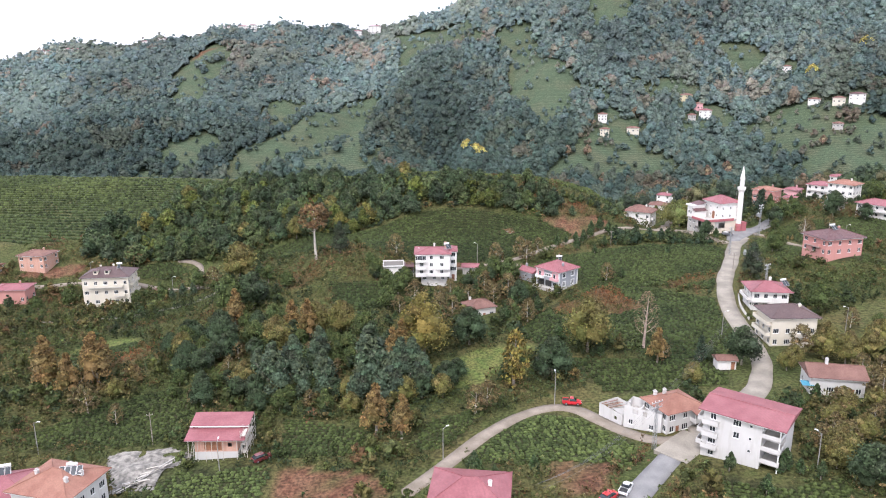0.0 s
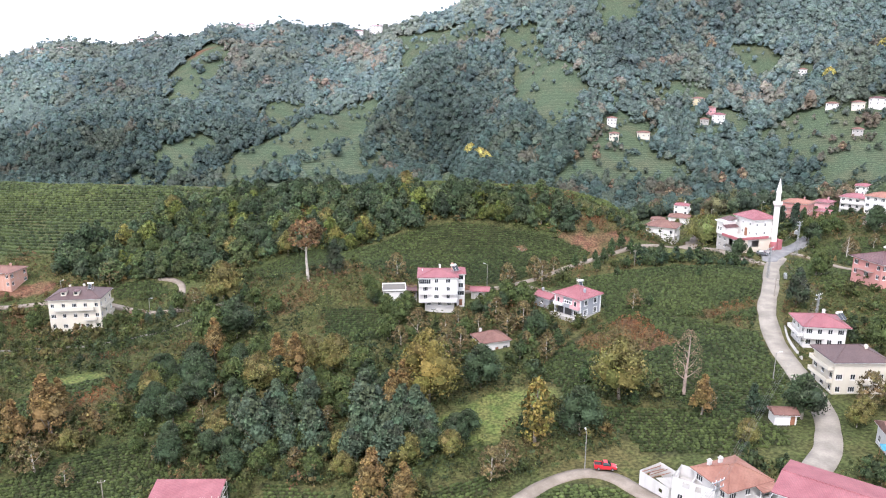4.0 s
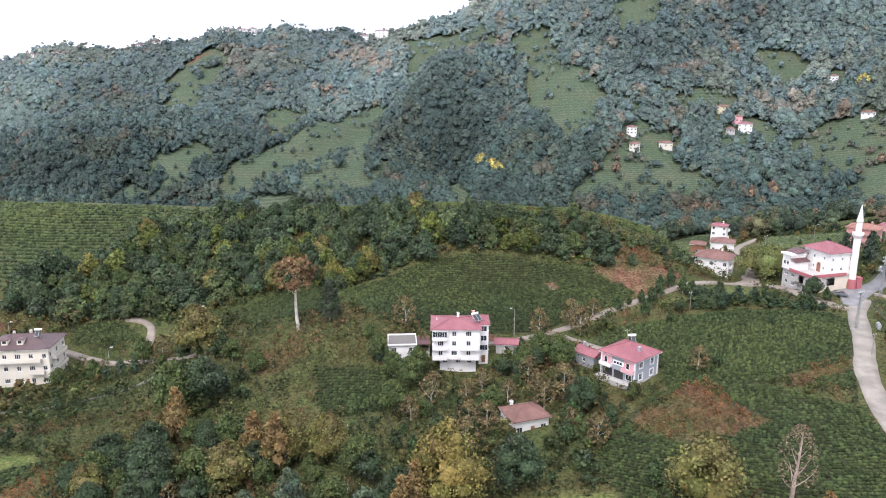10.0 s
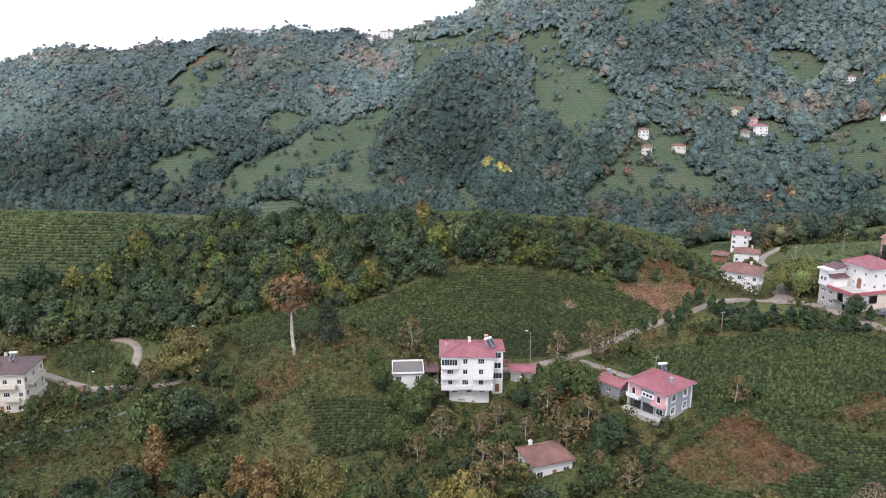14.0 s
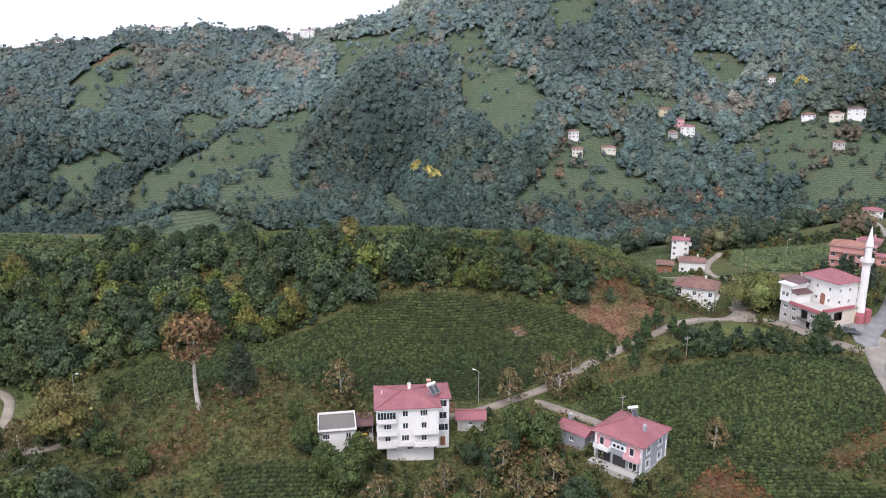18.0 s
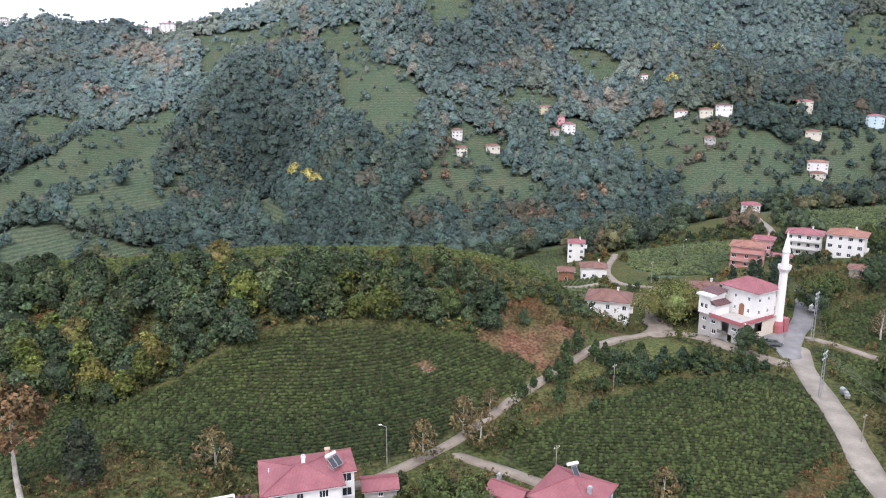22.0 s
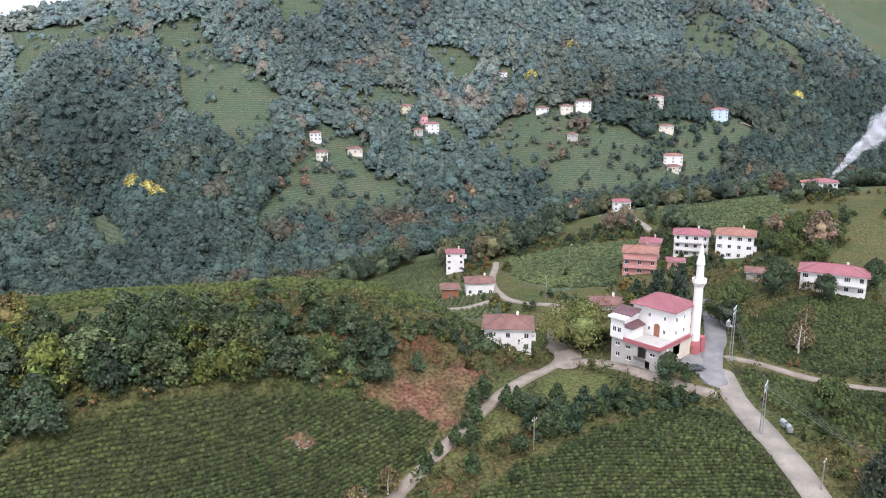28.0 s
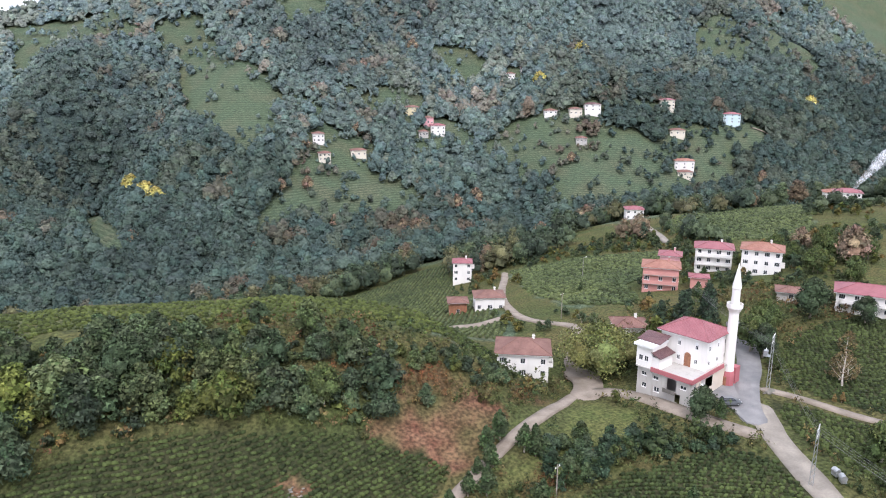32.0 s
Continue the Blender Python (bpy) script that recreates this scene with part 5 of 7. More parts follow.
WHITE = plaster("white_plaster", (0.72, 0.695, 0.66))
DULL_WHITE = plaster("weathered_white_plaster", (0.56, 0.545, 0.525), (0.36, 0.34, 0.3), 0.5)
CREAM = plaster("cream_plaster", (0.63, 0.58, 0.48))
GREY = plaster("grey_plaster", (0.3, 0.31, 0.33), (0.22, 0.21, 0.2))
PINK = plaster("pink_plaster", (0.5, 0.24, 0.21), (0.36, 0.2, 0.17))
ROSE = plaster("rose_plaster", (0.66, 0.36, 0.37), (0.45, 0.27, 0.25))
YELLOW = plaster("yellow_plaster", (0.6, 0.53, 0.33))
BLUISH = plaster("pale_blue_plaster", (0.5, 0.62, 0.66))
RAW = plaster("raw_concrete", (0.42, 0.4, 0.37), (0.26, 0.25, 0.22), 0.7)
FLAT = plaster("dark_flat_roof", (0.14, 0.128, 0.112), (0.08, 0.075, 0.065), 0.7)
STONE = surface("mossy_stone", (0.13, 0.125, 0.1), (0.22, 0.2, 0.17), 1.2)
RED_TRIM = plaster("crimson_paint", (0.37, 0.115, 0.125), (0.26, 0.1, 0.1))
SHEET_RED = roofing("red_roof_sheets", (0.209, 0.062, 0.071), (0.267, 0.093, 0.102), 1.4, 0.5, 0.0, 1)
SHEET_DARK = roofing("maroon_roof_sheets", (0.085, 0.038, 0.04), (0.125, 0.06, 0.058), 1.4, 0.55, 0.0, 1)
MAROON = roofing("dark_brown_roof_sheets", (0.075, 0.045, 0.043), (0.1, 0.062, 0.058), 1.4, 0.6, 0.0, 1)
TILE = roofing("orange_roof_tiles", (0.223, 0.098, 0.069), (0.294, 0.147, 0.107), 5, 0.85)
TILE_BROWN = roofing("brown_roof_tiles", (0.14, 0.07, 0.055), (0.205, 0.108, 0.085), 5, 0.85)
FRAME = surface("window_frame", (0.75, 0.75, 0.74), (0.68, 0.68, 0.66), 1.0, 0.5)
WOOD = surface("brown_wood", (0.2, 0.09, 0.05), (0.3, 0.13, 0.07), 0.8, 0.6)
STEEL = surface("galvanised_steel", (0.42, 0.43, 0.44), (0.34, 0.35, 0.35), 0.8, 0.45, 0.7)
RUBBER = surface("rubber", (0.02, 0.02, 0.02), (0.035, 0.035, 0.035), 0.3, 0.8)


def glass_material():
    m, n, l, bs = material("window_glass", 0.08)
    bs.inputs["Base Color"].default_value = (0.03, 0.035, 0.04, 1)
    t = noise_node(n, l, 1.7, 2)
    bump_node(n, l, t.outputs[0], bs, 0.15, 0.02)
    return m


GLASS = glass_material()


def brick_material():
    m, n, l, bs = material("raw_brick", 0.9)
    tc = n.new("ShaderNodeTexCoord")
    b = n.new("ShaderNodeTexBrick")
    b.inputs["Scale"].default_value = 2.2
    b.inputs[1].default_value, b.inputs[2].default_value, b.inputs[3].default_value = (0.44, 0.235, 0.17, 1), (0.52, 0.31, 0.235, 1), (0.42, 0.38, 0.34, 1)
    l.new(tc.outputs["Object"], b.inputs[0])
    l.new(b.outputs[0], bs.inputs["Base Color"])
    return m


BRICK = brick_material()
WINDOW_MESHES = {}


def lattice_plate(us, zs, y0, y1):
    """A flat frame in one piece: the cells with an odd column and the middle row are open."""
    bm, made = bmesh.new(), {}

    def vert(i, j, y):
        if (i, j, y) not in made:
            made[i, j, y] = bm.verts.new((us[i], y, zs[j]))
        return made[i, j, y]

    def solid(i, j):
        return 0 <= i < len(us) - 1 and 0 <= j < 3 and not (i % 2 == 1 and j == 1)

    for i in range(len(us) - 1):
        for j in range(3):
            if not solid(i, j):
                continue
            for y in (y0, y1):
                bm.faces.new([vert(a, b, y) for a, b in ((i, j), (i + 1, j), (i + 1, j + 1), (i, j + 1))])
            for di, dj, p, q in ((-1, 0, (i, j), (i, j + 1)), (1, 0, (i + 1, j), (i + 1, j + 1)), (0, -1, (i, j), (i + 1, j)), (0, 1, (i, j + 1), (i + 1, j + 1))):
                if not solid(i + di, j + dj):
                    bm.faces.new([vert(*p, y0), vert(*q, y0), vert(*q, y1), vert(*p, y1)])
    return bm


def window_meshes(w, h, bars):
    """The meshes of a window of that size: its frame with bars, its pane and its sill."""
    key = (round(w, 2), round(h, 2), bars)
    if key not in WINDOW_MESHES:
        t, hw, hh = 0.07, w / 2, h / 2
        us = [-hw, -hw + t]
        for k in range(1, bars + 1):
            us += [-hw + w * k / (bars + 1) - 0.035, -hw + w * k / (bars + 1) + 0.035]
        fr, pa, si = shell(lattice_plate(us + [hw - t, hw], [-hh, -hh + t, hh - t, hh], -0.05, 0.04)), shell(boxes((-hw + t, hw - t, -0.01, 0.01, -hh + t, hh - t))), shell(boxes((-hw - 0.08, hw + 0.08, -0.22, 0.0, -hh - 0.07, -hh - 0.002)))
        fr.materials.append(FRAME), pa.materials.append(GLASS), si.materials.append(FRAME)
        WINDOW_MESHES[key] = (fr, pa, si)
    return WINDOW_MESHES[key]


def wall_mesh(sides, height, foot, thick=0.22):
    """Outer walls with openings. sides: (length, matrix, openings as centre x, centre z, width, height)."""
    bm = bmesh.new()
    for length, m, holes in sides:
        us = sorted({-length / 2, length / 2, *(c - w / 2 for c, _, w, _ in holes), *(c + w / 2 for c, _, w, _ in holes)})
        zs = sorted({-foot, height, *(z - h / 2 for _, z, _, h in holes), *(z + h / 2 for _, z, _, h in holes)})
        for u0, u1 in zip(us, us[1:]):
            for z0, z1 in zip(zs, zs[1:]):
                cu, cz = (u0 + u1) / 2, (z0 + z1) / 2
                open_here = any(abs(cu - c) < w / 2 and abs(cz - z) < h / 2 for c, z, w, h in holes)
                if not open_here:
                    bm.faces.new([bm.verts.new(m @ Vector(p)) for p in ((u0, 0, z0), (u1, 0, z0), (u1, 0, z1), (u0, 0, z1))])
        for c, z, w, h in holes:
            a = [(c - w / 2, z - h / 2), (c + w / 2, z - h / 2), (c + w / 2, z + h / 2), (c - w / 2, z + h / 2)]
            for p, q in zip(a, a[1:] + a[:1]):
                bm.faces.new([bm.verts.new(m @ Vector(v)) for v in ((p[0], 0, p[1]), (p[0], thick, p[1]), (q[0], thick, q[1]), (q[0], 0, q[1]))])
    bmesh.ops.remove_doubles(bm, verts=bm.verts, dist=0.001)
    return bm


def side_matrices(w, d):
    """Front (-y), right (+x), back (+y) and left (-x) walls of a block about the origin."""
    return {
        "front": (w, Matrix.Translation((0, -d / 2, 0))),
        "right": (d, Matrix.Translation((w / 2, 0, 0)) @ Matrix.Rotation(math.pi / 2, 4, "Z")),
        "back": (w, Matrix.Translation((0, d / 2, 0)) @ Matrix.Rotation(math.pi, 4, "Z")),
        "left": (d, Matrix.Translation((-w / 2, 0, 0)) @ Matrix.Rotation(-math.pi / 2, 4, "Z")),
    }


def add_window(parent, m, c, z, w, h, bars=1, sill=True):
    fr, pa, si = window_meshes(w, h, bars)
    f = part("window", fr, FRAME, parent, at=m @ Matrix.Translation((c, 0.12, z)))
    part("pane", pa, GLASS, f)
    if sill:
        part("sill", si, FRAME, f)
    return f


def hip_roof(w, d, over, rise, thick=0.16, gable=False):
    """Eaves at z 0, ridge along the longer side."""
    bm = bmesh.new()
    a, b = w / 2 + over, d / 2 + over
    swap = d > w
    if swap:
        a, b = b, a
    r = a - b if not gable else a
    r = max(r, 0.02)
    pts = [(-a, -b, 0), (a, -b, 0), (a, b, 0), (-a, b, 0), (-a, -b, thick), (a, -b, thick), (a, b, thick), (-a, b, thick), (-r, 0, rise + thick), (r, 0, rise + thick)]
    if swap:
        pts = [(-y, x, z) for x, y, z in pts]
    v = [bm.verts.new(p) for p in pts]
    for q in ((3, 2, 1, 0), (0, 1, 5, 4), (1, 2, 6, 5), (2, 3, 7, 6), (3, 0, 4, 7), (4, 5, 9, 8), (6, 7, 8, 9), (5, 6, 9), (7, 4, 8)):
        bm.faces.new([v[k] for k in q])
    caps = [(pts[8], pts[9])] + ([] if gable else [(pts[4], pts[8]), (pts[7], pts[8]), (pts[5], pts[9]), (pts[6], pts[9])])
    return bm, caps


def shed_roof(w, d, over, rise, thick=0.16):
    bm = bmesh.new()
    a, b = w / 2 + over, d / 2 + over
    pts = [(-a, -b, 0), (a, -b, 0), (a, b, rise), (-a, b, rise)]
    v = [bm.verts.new((x, y, z + t)) for t in (0, thick) for x, y, z in pts]
    for q in ((3, 2, 1, 0), (4, 5, 6, 7), (0, 1, 5, 4), (1, 2, 6, 5), (2, 3, 7, 6), (3, 0, 4, 7)):
        bm.faces.new([v[k] for k in q])
    return bm


def place(x, y, rot, z=None):
    return Matrix.Translation((x, y, float(ground(x, y)) if z is None else z)) @ Matrix.Rotation(radians(rot), 4, "Z")


def spread(n, length, margin=1.3):
    return [0.0] if n == 1 else [-(length / 2 - margin) + k * (length - 2 * margin) / (n - 1) for k in range(n)]


def chimney(parent, x, y, z, mat, tall=1.3):
    c = part("chimney", boxes((-0.3, 0.3, -0.3, 0.3, -0.9, tall), (-0.38, 0.38, -0.38, 0.38, tall, tall + 0.1)), mat, parent, at=Matrix.Translation((x, y, z)))
    part("chimney_cap", boxes((-0.25, 0.25, -0.25, 0.25, tall + 0.25, tall + 0.33), (-0.22, -0.16, -0.22, -0.16, tall + 0.1, tall + 0.25), (0.16, 0.22, 0.16, 0.22, tall + 0.1, tall + 0.25), (-0.22, -0.16, 0.16, 0.22, tall + 0.1, tall + 0.25), (0.16, 0.22, -0.22, -0.16, tall + 0.1, tall + 0.25)), RAW, c)


def solar_heater(x, y, z, rot, panels=2):
    """A roof water heater: tilted collectors and a tank on a steel stand."""
    root = tagged(new("solar_water_heater"), "solar water heater with tilted collectors and a tank", "water heater", "roof water heaters")
    root.matrix_basis = place(x, y, rot, z)
    for k in range(panels):
        px = (k - (panels - 1) / 2) * 1.1
        c = part("collector", boxes((-0.5, 0.5, -0.95, 0.95, 0, 0.09)), STEEL, root, at=Matrix.Translation((px, -0.3, 0.75)) @ Matrix.Rotation(radians(40), 4, "X"))
        part("pane", boxes((-0.45, 0.45, -0.9, 0.9, 0.092, 0.1)), GLASS, c)
    part("tank", rods(((-1.0, 0.75, 1.65), (1.0, 0.75, 1.65), 0.3, 10)), FRAME, root, "white water tank")
    part("stand", rods(*(((sx, sy, -0.3), (sx, 0.7, zz), 0.035) for sx in (-0.9, 0.9) for sy, zz in ((-0.9, 0.2), (0.75, 1.5)))), STEEL, root)


def balcony(parent, m, c, z, length, deep, wall, mat, rails=False):
    """A slab with a parapet or a rail round it."""
    b = part("balcony", boxes((-length / 2, length / 2, -deep, 0, -0.16, 0.0)), mat, parent, at=m @ Matrix.Translation((c, 0, z)))
    if rails:
        bits = [((-length / 2, -deep, 0.95), (length / 2, -deep, 0.95), 0.035), ((-length / 2, -deep, 0.5), (length / 2, -deep, 0.5), 0.02)]
        bits += [((-length / 2 + k * 0.6, -deep, 0), (-length / 2 + k * 0.6, -deep, 0.95), 0.02) for k in range(int(length / 0.6) + 1)]
        part("railing", rods(*bits), STEEL, b)
    else:
        part("parapet", boxes((-length / 2, length / 2, -deep, -deep + 0.12, 0, 0.9), (-length / 2, -length / 2 + 0.12, -deep + 0.12, 0, 0, 0.9), (length / 2 - 0.12, length / 2, -deep + 0.12, 0, 0, 0.9)), wall, b)
    return b


def house(label, x, y, rot, w, d, floors, wall, roof, name="house", fh=2.9, rise=1.8, over=0.7, z=None, front=3, side=2, back=0, gable=False, balconies=(), chimneys=((0.2, 0.1),), foot=3.0, door=None, group="", flat=False, win=(1.15, 1.35), roof_label="", skip=(), plinth=None, cols=None, reach=0.0):
    """A village house: walls with window openings, frames, panes, sills, door, balconies, eaves, roof, ridge caps and chimneys."""
    root = tagged(new(name), label, "house", group)
    root.matrix_basis = place(x, y, rot, z)
    H = floors * fh
    mats = side_matrices(w, d)
    sides, wins = [], []
    for key, n in (("front", front), ("right", side), ("back", back), ("left", side)):
        length, m = mats[key]
        holes = []
        for k in range(math.ceil(floors)):
            zc = k * fh + 1.55
            if zc + win[1] / 2 > H - 0.15:
                continue
            for j, c in enumerate(cols if cols and key == "front" else spread(n, length)) if n else ():
                if (key, k, j) in skip:
                    continue
                wide = win[0] * (1.35 if (j + k) % 3 == 1 else 1.0)
                holes.append((c, zc, wide, win[1]))
                wins.append((m, c, zc, wide, win[1], 2 if wide > win[0] * 1.2 else 1))
        if key == (door or ("",))[0]:
            c = door[1]
            holes = [q for q in holes if abs(q[0] - c) > 1.2 or q[1] > 2.5]
            wins = [q for q in wins if not (q[0] is m and abs(q[1] - c) <= 1.2 and q[2] < 2.5)]
            holes.append((c, 1.05, 1.0, 2.1))
            dr = part("door", boxes((-0.48, 0.48, -0.03, 0.03, 0, 2.08)), WOOD, root, "brown wooden door", at=m @ Matrix.Translation((c, 0.14, 0.01)))
            part("handle", boxes((0.34, 0.4, -0.09, -0.03, 0.98, 1.04)), STEEL, dr)
        sides.append((length, m, holes))
    part("wall", wall_mesh(sides, H, foot), wall, root)
    part("ceiling_slab", boxes((-w / 2 + 0.02, w / 2 - 0.02, -d / 2 + 0.02, d / 2 - 0.02, H - 0.2, H - 0.02)), RAW, root)
    part("interior_core", boxes((-w / 2 + 0.9, w / 2 - 0.9, -d / 2 + 0.9, d / 2 - 0.9, -0.3, H - 0.21)), RAW, root)
    for m, c, zc, ww, hh, bars in wins:
        add_window(root, m, c, zc, ww, hh, bars)
    if plinth:
        part("plinth", boxes((-w / 2 - 0.06, w / 2 + 0.06, -d / 2 - 0.06, d / 2 + 0.06, -foot, 0.35)), plinth, root)
    for key, fl, c, length, deep, rails in balconies:
        balcony(root, mats[key][1], c, fl * fh, length, deep, wall, RAW, rails)
    if flat:
        part("roof", boxes((-w / 2 - 0.35, w / 2 + 0.35, -d / 2 - 0.35, d / 2 + 0.35, H, H + 0.22)), FLAT, root, "flat stained concrete roof")
        part("parapet", boxes((-w / 2 - 0.3, w / 2 + 0.3, -d / 2 - 0.3, -d / 2 - 0.12, H + 0.22, H + 0.6), (-w / 2 - 0.3, -w / 2 - 0.12, -d / 2 - 0.12, d / 2 + 0.3, H + 0.22, H + 0.6), (w / 2 + 0.12, w / 2 + 0.3, -d / 2 - 0.12, d / 2 + 0.3, H + 0.22, H + 0.6), (-w / 2 - 0.12, w / 2 + 0.12, d / 2 + 0.12, d / 2 + 0.3, H + 0.22, H + 0.6)), wall, root)
        return root
    part("soffit", boxes((-w / 2 - over, w / 2 + over + reach, -d / 2 - over, d / 2 + over, H, H + 0.12)), FRAME, root, "white boarded eaves")
    bm, caps = hip_roof(w + reach, d, over + 0.05, rise, gable=gable)
    rf = part("roof", bm, roof, root, roof_label, at=Matrix.Translation((reach / 2, 0, H + 0.124)))
    for a, b in caps:
        part("ridge_cap", rods((Vector(a) + Vector((0, 0, 0.03)), Vector(b) + Vector((0, 0, 0.03)), 0.09, 5)), roof, rf)
    if gable:
        g = bmesh.new()
        long_x = w >= d
        for s in (-1, 1):
            p = [(s * w / 2, -d / 2, H), (s * w / 2, d / 2, H), (s * w / 2, 0, H + rise * 0.93)] if long_x else [(-w / 2, s * d / 2, H), (w / 2, s * d / 2, H), (0, s * d / 2, H + rise * 0.93)]
            g.faces.new([g.verts.new(q) for q in p])
        part("gable_wall", g, wall, root)
    for cx, cy in chimneys:
        px, py = cx * w, cy * d
        k = max(abs(px) / (w / 2), abs(py) / (d / 2)) if not gable else (abs(py) / (d / 2) if w >= d else abs(px) / (w / 2))
        chimney(root, px, py, H + 0.1 + rise * max(0, 1 - k), wall)
    return root


# ---- houses of the village ----
RED = "faded red sheet-metal roof"
# the tall white house
tall_house = house("white four-storey house with a faded red metal roof", 0.0, 248.2, 0, 12.2, 10.2, 3, WHITE, SHEET_RED, z=29.9, fh=2.62, rise=1.35, over=0.5, front=3, side=3, roof_label=RED, cols=(-4.0, -0.5, 3.2),
                   balconies=(("front", 0, -4.2, 3.8, 0.9, False), ("front", 1, -4.2, 3.8, 0.9, False), ("front", 2, -4.2, 3.8, 0.9, False), ("front", 0, -0.5, 3.0, 0.45, False), ("front", 0, 3.6, 4.8, 0.9, False), ("front", 1, 3.6, 4.8, 0.9, False)), chimneys=((0.05, 0.1),), win=(1.1, 1.3), foot=0.1)
low = side_matrices(9.4, 8.6)
low_wins = [(-3.4, 1.5, 1.2, 0.9), (0.0, 1.5, 1.2, 0.9), (3.0, 1.5, 1.2, 0.9)]
base = part("lower_wall", wall_mesh([(9.4, low["front"][1], low_wins), (8.6, low["right"][1], []), (9.4, low["back"][1], []), (8.6, low["left"][1], [])], 2.5, 3.5), WHITE, tall_house, "stained white ground storey set back under the balconies", at=Matrix.Translation((0.5, 0.3, -2.62)))
for c, zc, ww, hh in low_wins:
    add_window(base, low["front"][1], c, zc, ww, hh, 2)
part("floor_slab", boxes((-6.1, 6.1, -5.1, 5.1, -0.26, -0.102)), RAW, tall_house)
glazing = part("balcony_glazing", boxes((-6.0, -2.4, -5.93, -5.9, 6.16, 7.62)), GLASS, tall_house, "glazed balcony front")
part("glazing_frame", boxes(*((-6.02 + 0.6 * k, -5.96 + 0.6 * k, -5.97, -5.88, 6.14, 7.66) for k in range(7)), (-6.1, -2.3, -5.97, -5.88, 7.62, 7.74)), FRAME, glazing)
part("vent_pipe", rods(((-5.0, 0.8, 7.9), (-5.0, 0.8, 9.2), 0.09, 8)), FRAME, tall_house)
stack = part("brick_chimney", boxes((4.3, 5.0, 1.6, 2.3, 7.6, 10.6), (4.2, 5.1, 1.5, 2.4, 10.6, 10.75)), BRICK, tall_house, "red brick chimney stack")
house("narrow white stair wing with glazed bays beside the tall house", 7.35, 250.2, 0, 2.5, 6.6, 4, WHITE, SHEET_RED, name="stair_wing", z=27.3, fh=2.62, rise=0.7, over=0.4, front=1, side=2, roof_label=RED, chimneys=(), win=(1.6, 1.5), door=("front", 0.0), foot=4)
solar_heater(5.4, 247.6, 38.9, 35, 2)
house("small concrete outbuilding with a flat roof", -14.2, 248.0, 4, 7.0, 7.2, 1.9, WHITE, SHEET_RED, name="outbuilding", z=27.4, flat=True, front=2, side=1, chimneys=(), win=(1.0, 1.1), foot=5)
house("low shed with a red roof beside the lane", 14.0, 253.5, -6, 5.6, 4.2, 0.8, RAW, SHEET_RED, name="shed", rise=0.9, over=0.5, front=1, side=0, chimneys=(), gable=True, roof_label=RED, win=(0.9, 0.8))
car_port = tagged(new("carport"), "yellow carport with a brown roof between two buildings", "carport")
car_port.matrix_basis = place(-8.8, 250.5, 2, 29.4)
for px in (-1.7, 1.7):
    for py in (-2.2, 2.2):
        part("post", boxes((px - 0.08, px + 0.08, py - 0.08, py + 0.08, -4, 2.4)), STEEL, car_port)
part("roof", shed_roof(3.6, 4.8, 0.15, 0.5), SHEET_DARK, car_port, "brown sheet roof", at=Matrix.Translation((0, 0, 2.4)))
part("back_wall", boxes((-1.75, 1.75, 2.3, 2.42, -4, 2.5)), YELLOW, car_port)
part("floor_slab", boxes((-1.9, 1.9, -2.5, 2.5, -4, 0.05)), RAW, car_port)

# the grey house with white corners
grey = house("grey two-storey house with white corners and a red hip roof", 43.1, 236.2, 40.5, 9.7, 9.7, 2, GREY, SHEET_RED, z=28.7, fh=3.0, rise=2.5, over=0.75, front=2, side=0, roof_label=RED, cols=(-2.2, 2.4),
             chimneys=((-0.1, -0.33),), foot=4, plinth=RAW, win=(1.15, 1.6))
for px, py in ((-4.85, -4.85), (4.85, -4.85), (4.85, 4.85), (-4.85, 4.85)):
    part("corner_pilaster", boxes((px - 0.17, px + 0.17, py - 0.17, py + 0.17, -1, 5.98)), FRAME, grey, "white corner pilaster")
for m, c, zz in [(side_matrices(9.7, 9.7)["front"][1], c, zz) for c in (-2.2, 2.4) for zz in (1.55, 4.55)]:
    part("window_surround", boxes((-0.95, -0.72, -0.08, 0.0, -1.0, 1.0), (0.72, 0.95, -0.08, 0.0, -1.0, 1.0), (-0.72, 0.72, -0.08, 0.0, 0.82, 1.0), (-0.72, 0.72, -0.08, 0.0, -1.0, -0.84)), FRAME, grey, "white window surround", at=m @ Matrix.Translation((c, 0, zz)))
lside = side_matrices(9.7, 9.7)["left"][1]
# the balcony side: pink walls, two balconies, a white strip window and a ground-floor window
for u in (-4.68, 1.75):
    part("pink_wall", boxes((u, u + 2.93, -0.05, -0.004, 3.1, 5.9)), ROSE, grey, "pale pink balcony back wall", at=lside)
for c, ln in ((-3.1, 3.3), (3.3, 3.2)):
    b = part("balcony", boxes((c - ln / 2, c + ln / 2, -1.2, -0.004, 2.86, 3.0)), RAW, grey, at=lside)
    part("parapet", boxes((c - ln / 2, c + ln / 2, -1.2, -1.08, 3.0, 3.85), (c - ln / 2, c - ln / 2 + 0.12, -1.08, -0.06, 3.0, 3.85), (c + ln / 2 - 0.12, c + ln / 2, -1.08, -0.06, 3.0, 3.85)), FRAME if c < 0 else ROSE, b, "solid balcony parapet")
    dr = part("balcony_door", boxes((c - 0.9, c + 0.1, -0.1, -0.052, 3.0, 5.1)), FRAME, grey, "white balcony door", at=lside)
    part("pane", boxes((c - 0.8, c, -0.115, -0.102, 3.6, 5.0)), GLASS, dr)
strip = part("strip_window", boxes((-1.4, 1.7, -0.09, -0.004, 3.7, 4.9)), FRAME, grey, "white-framed strip window", at=lside)
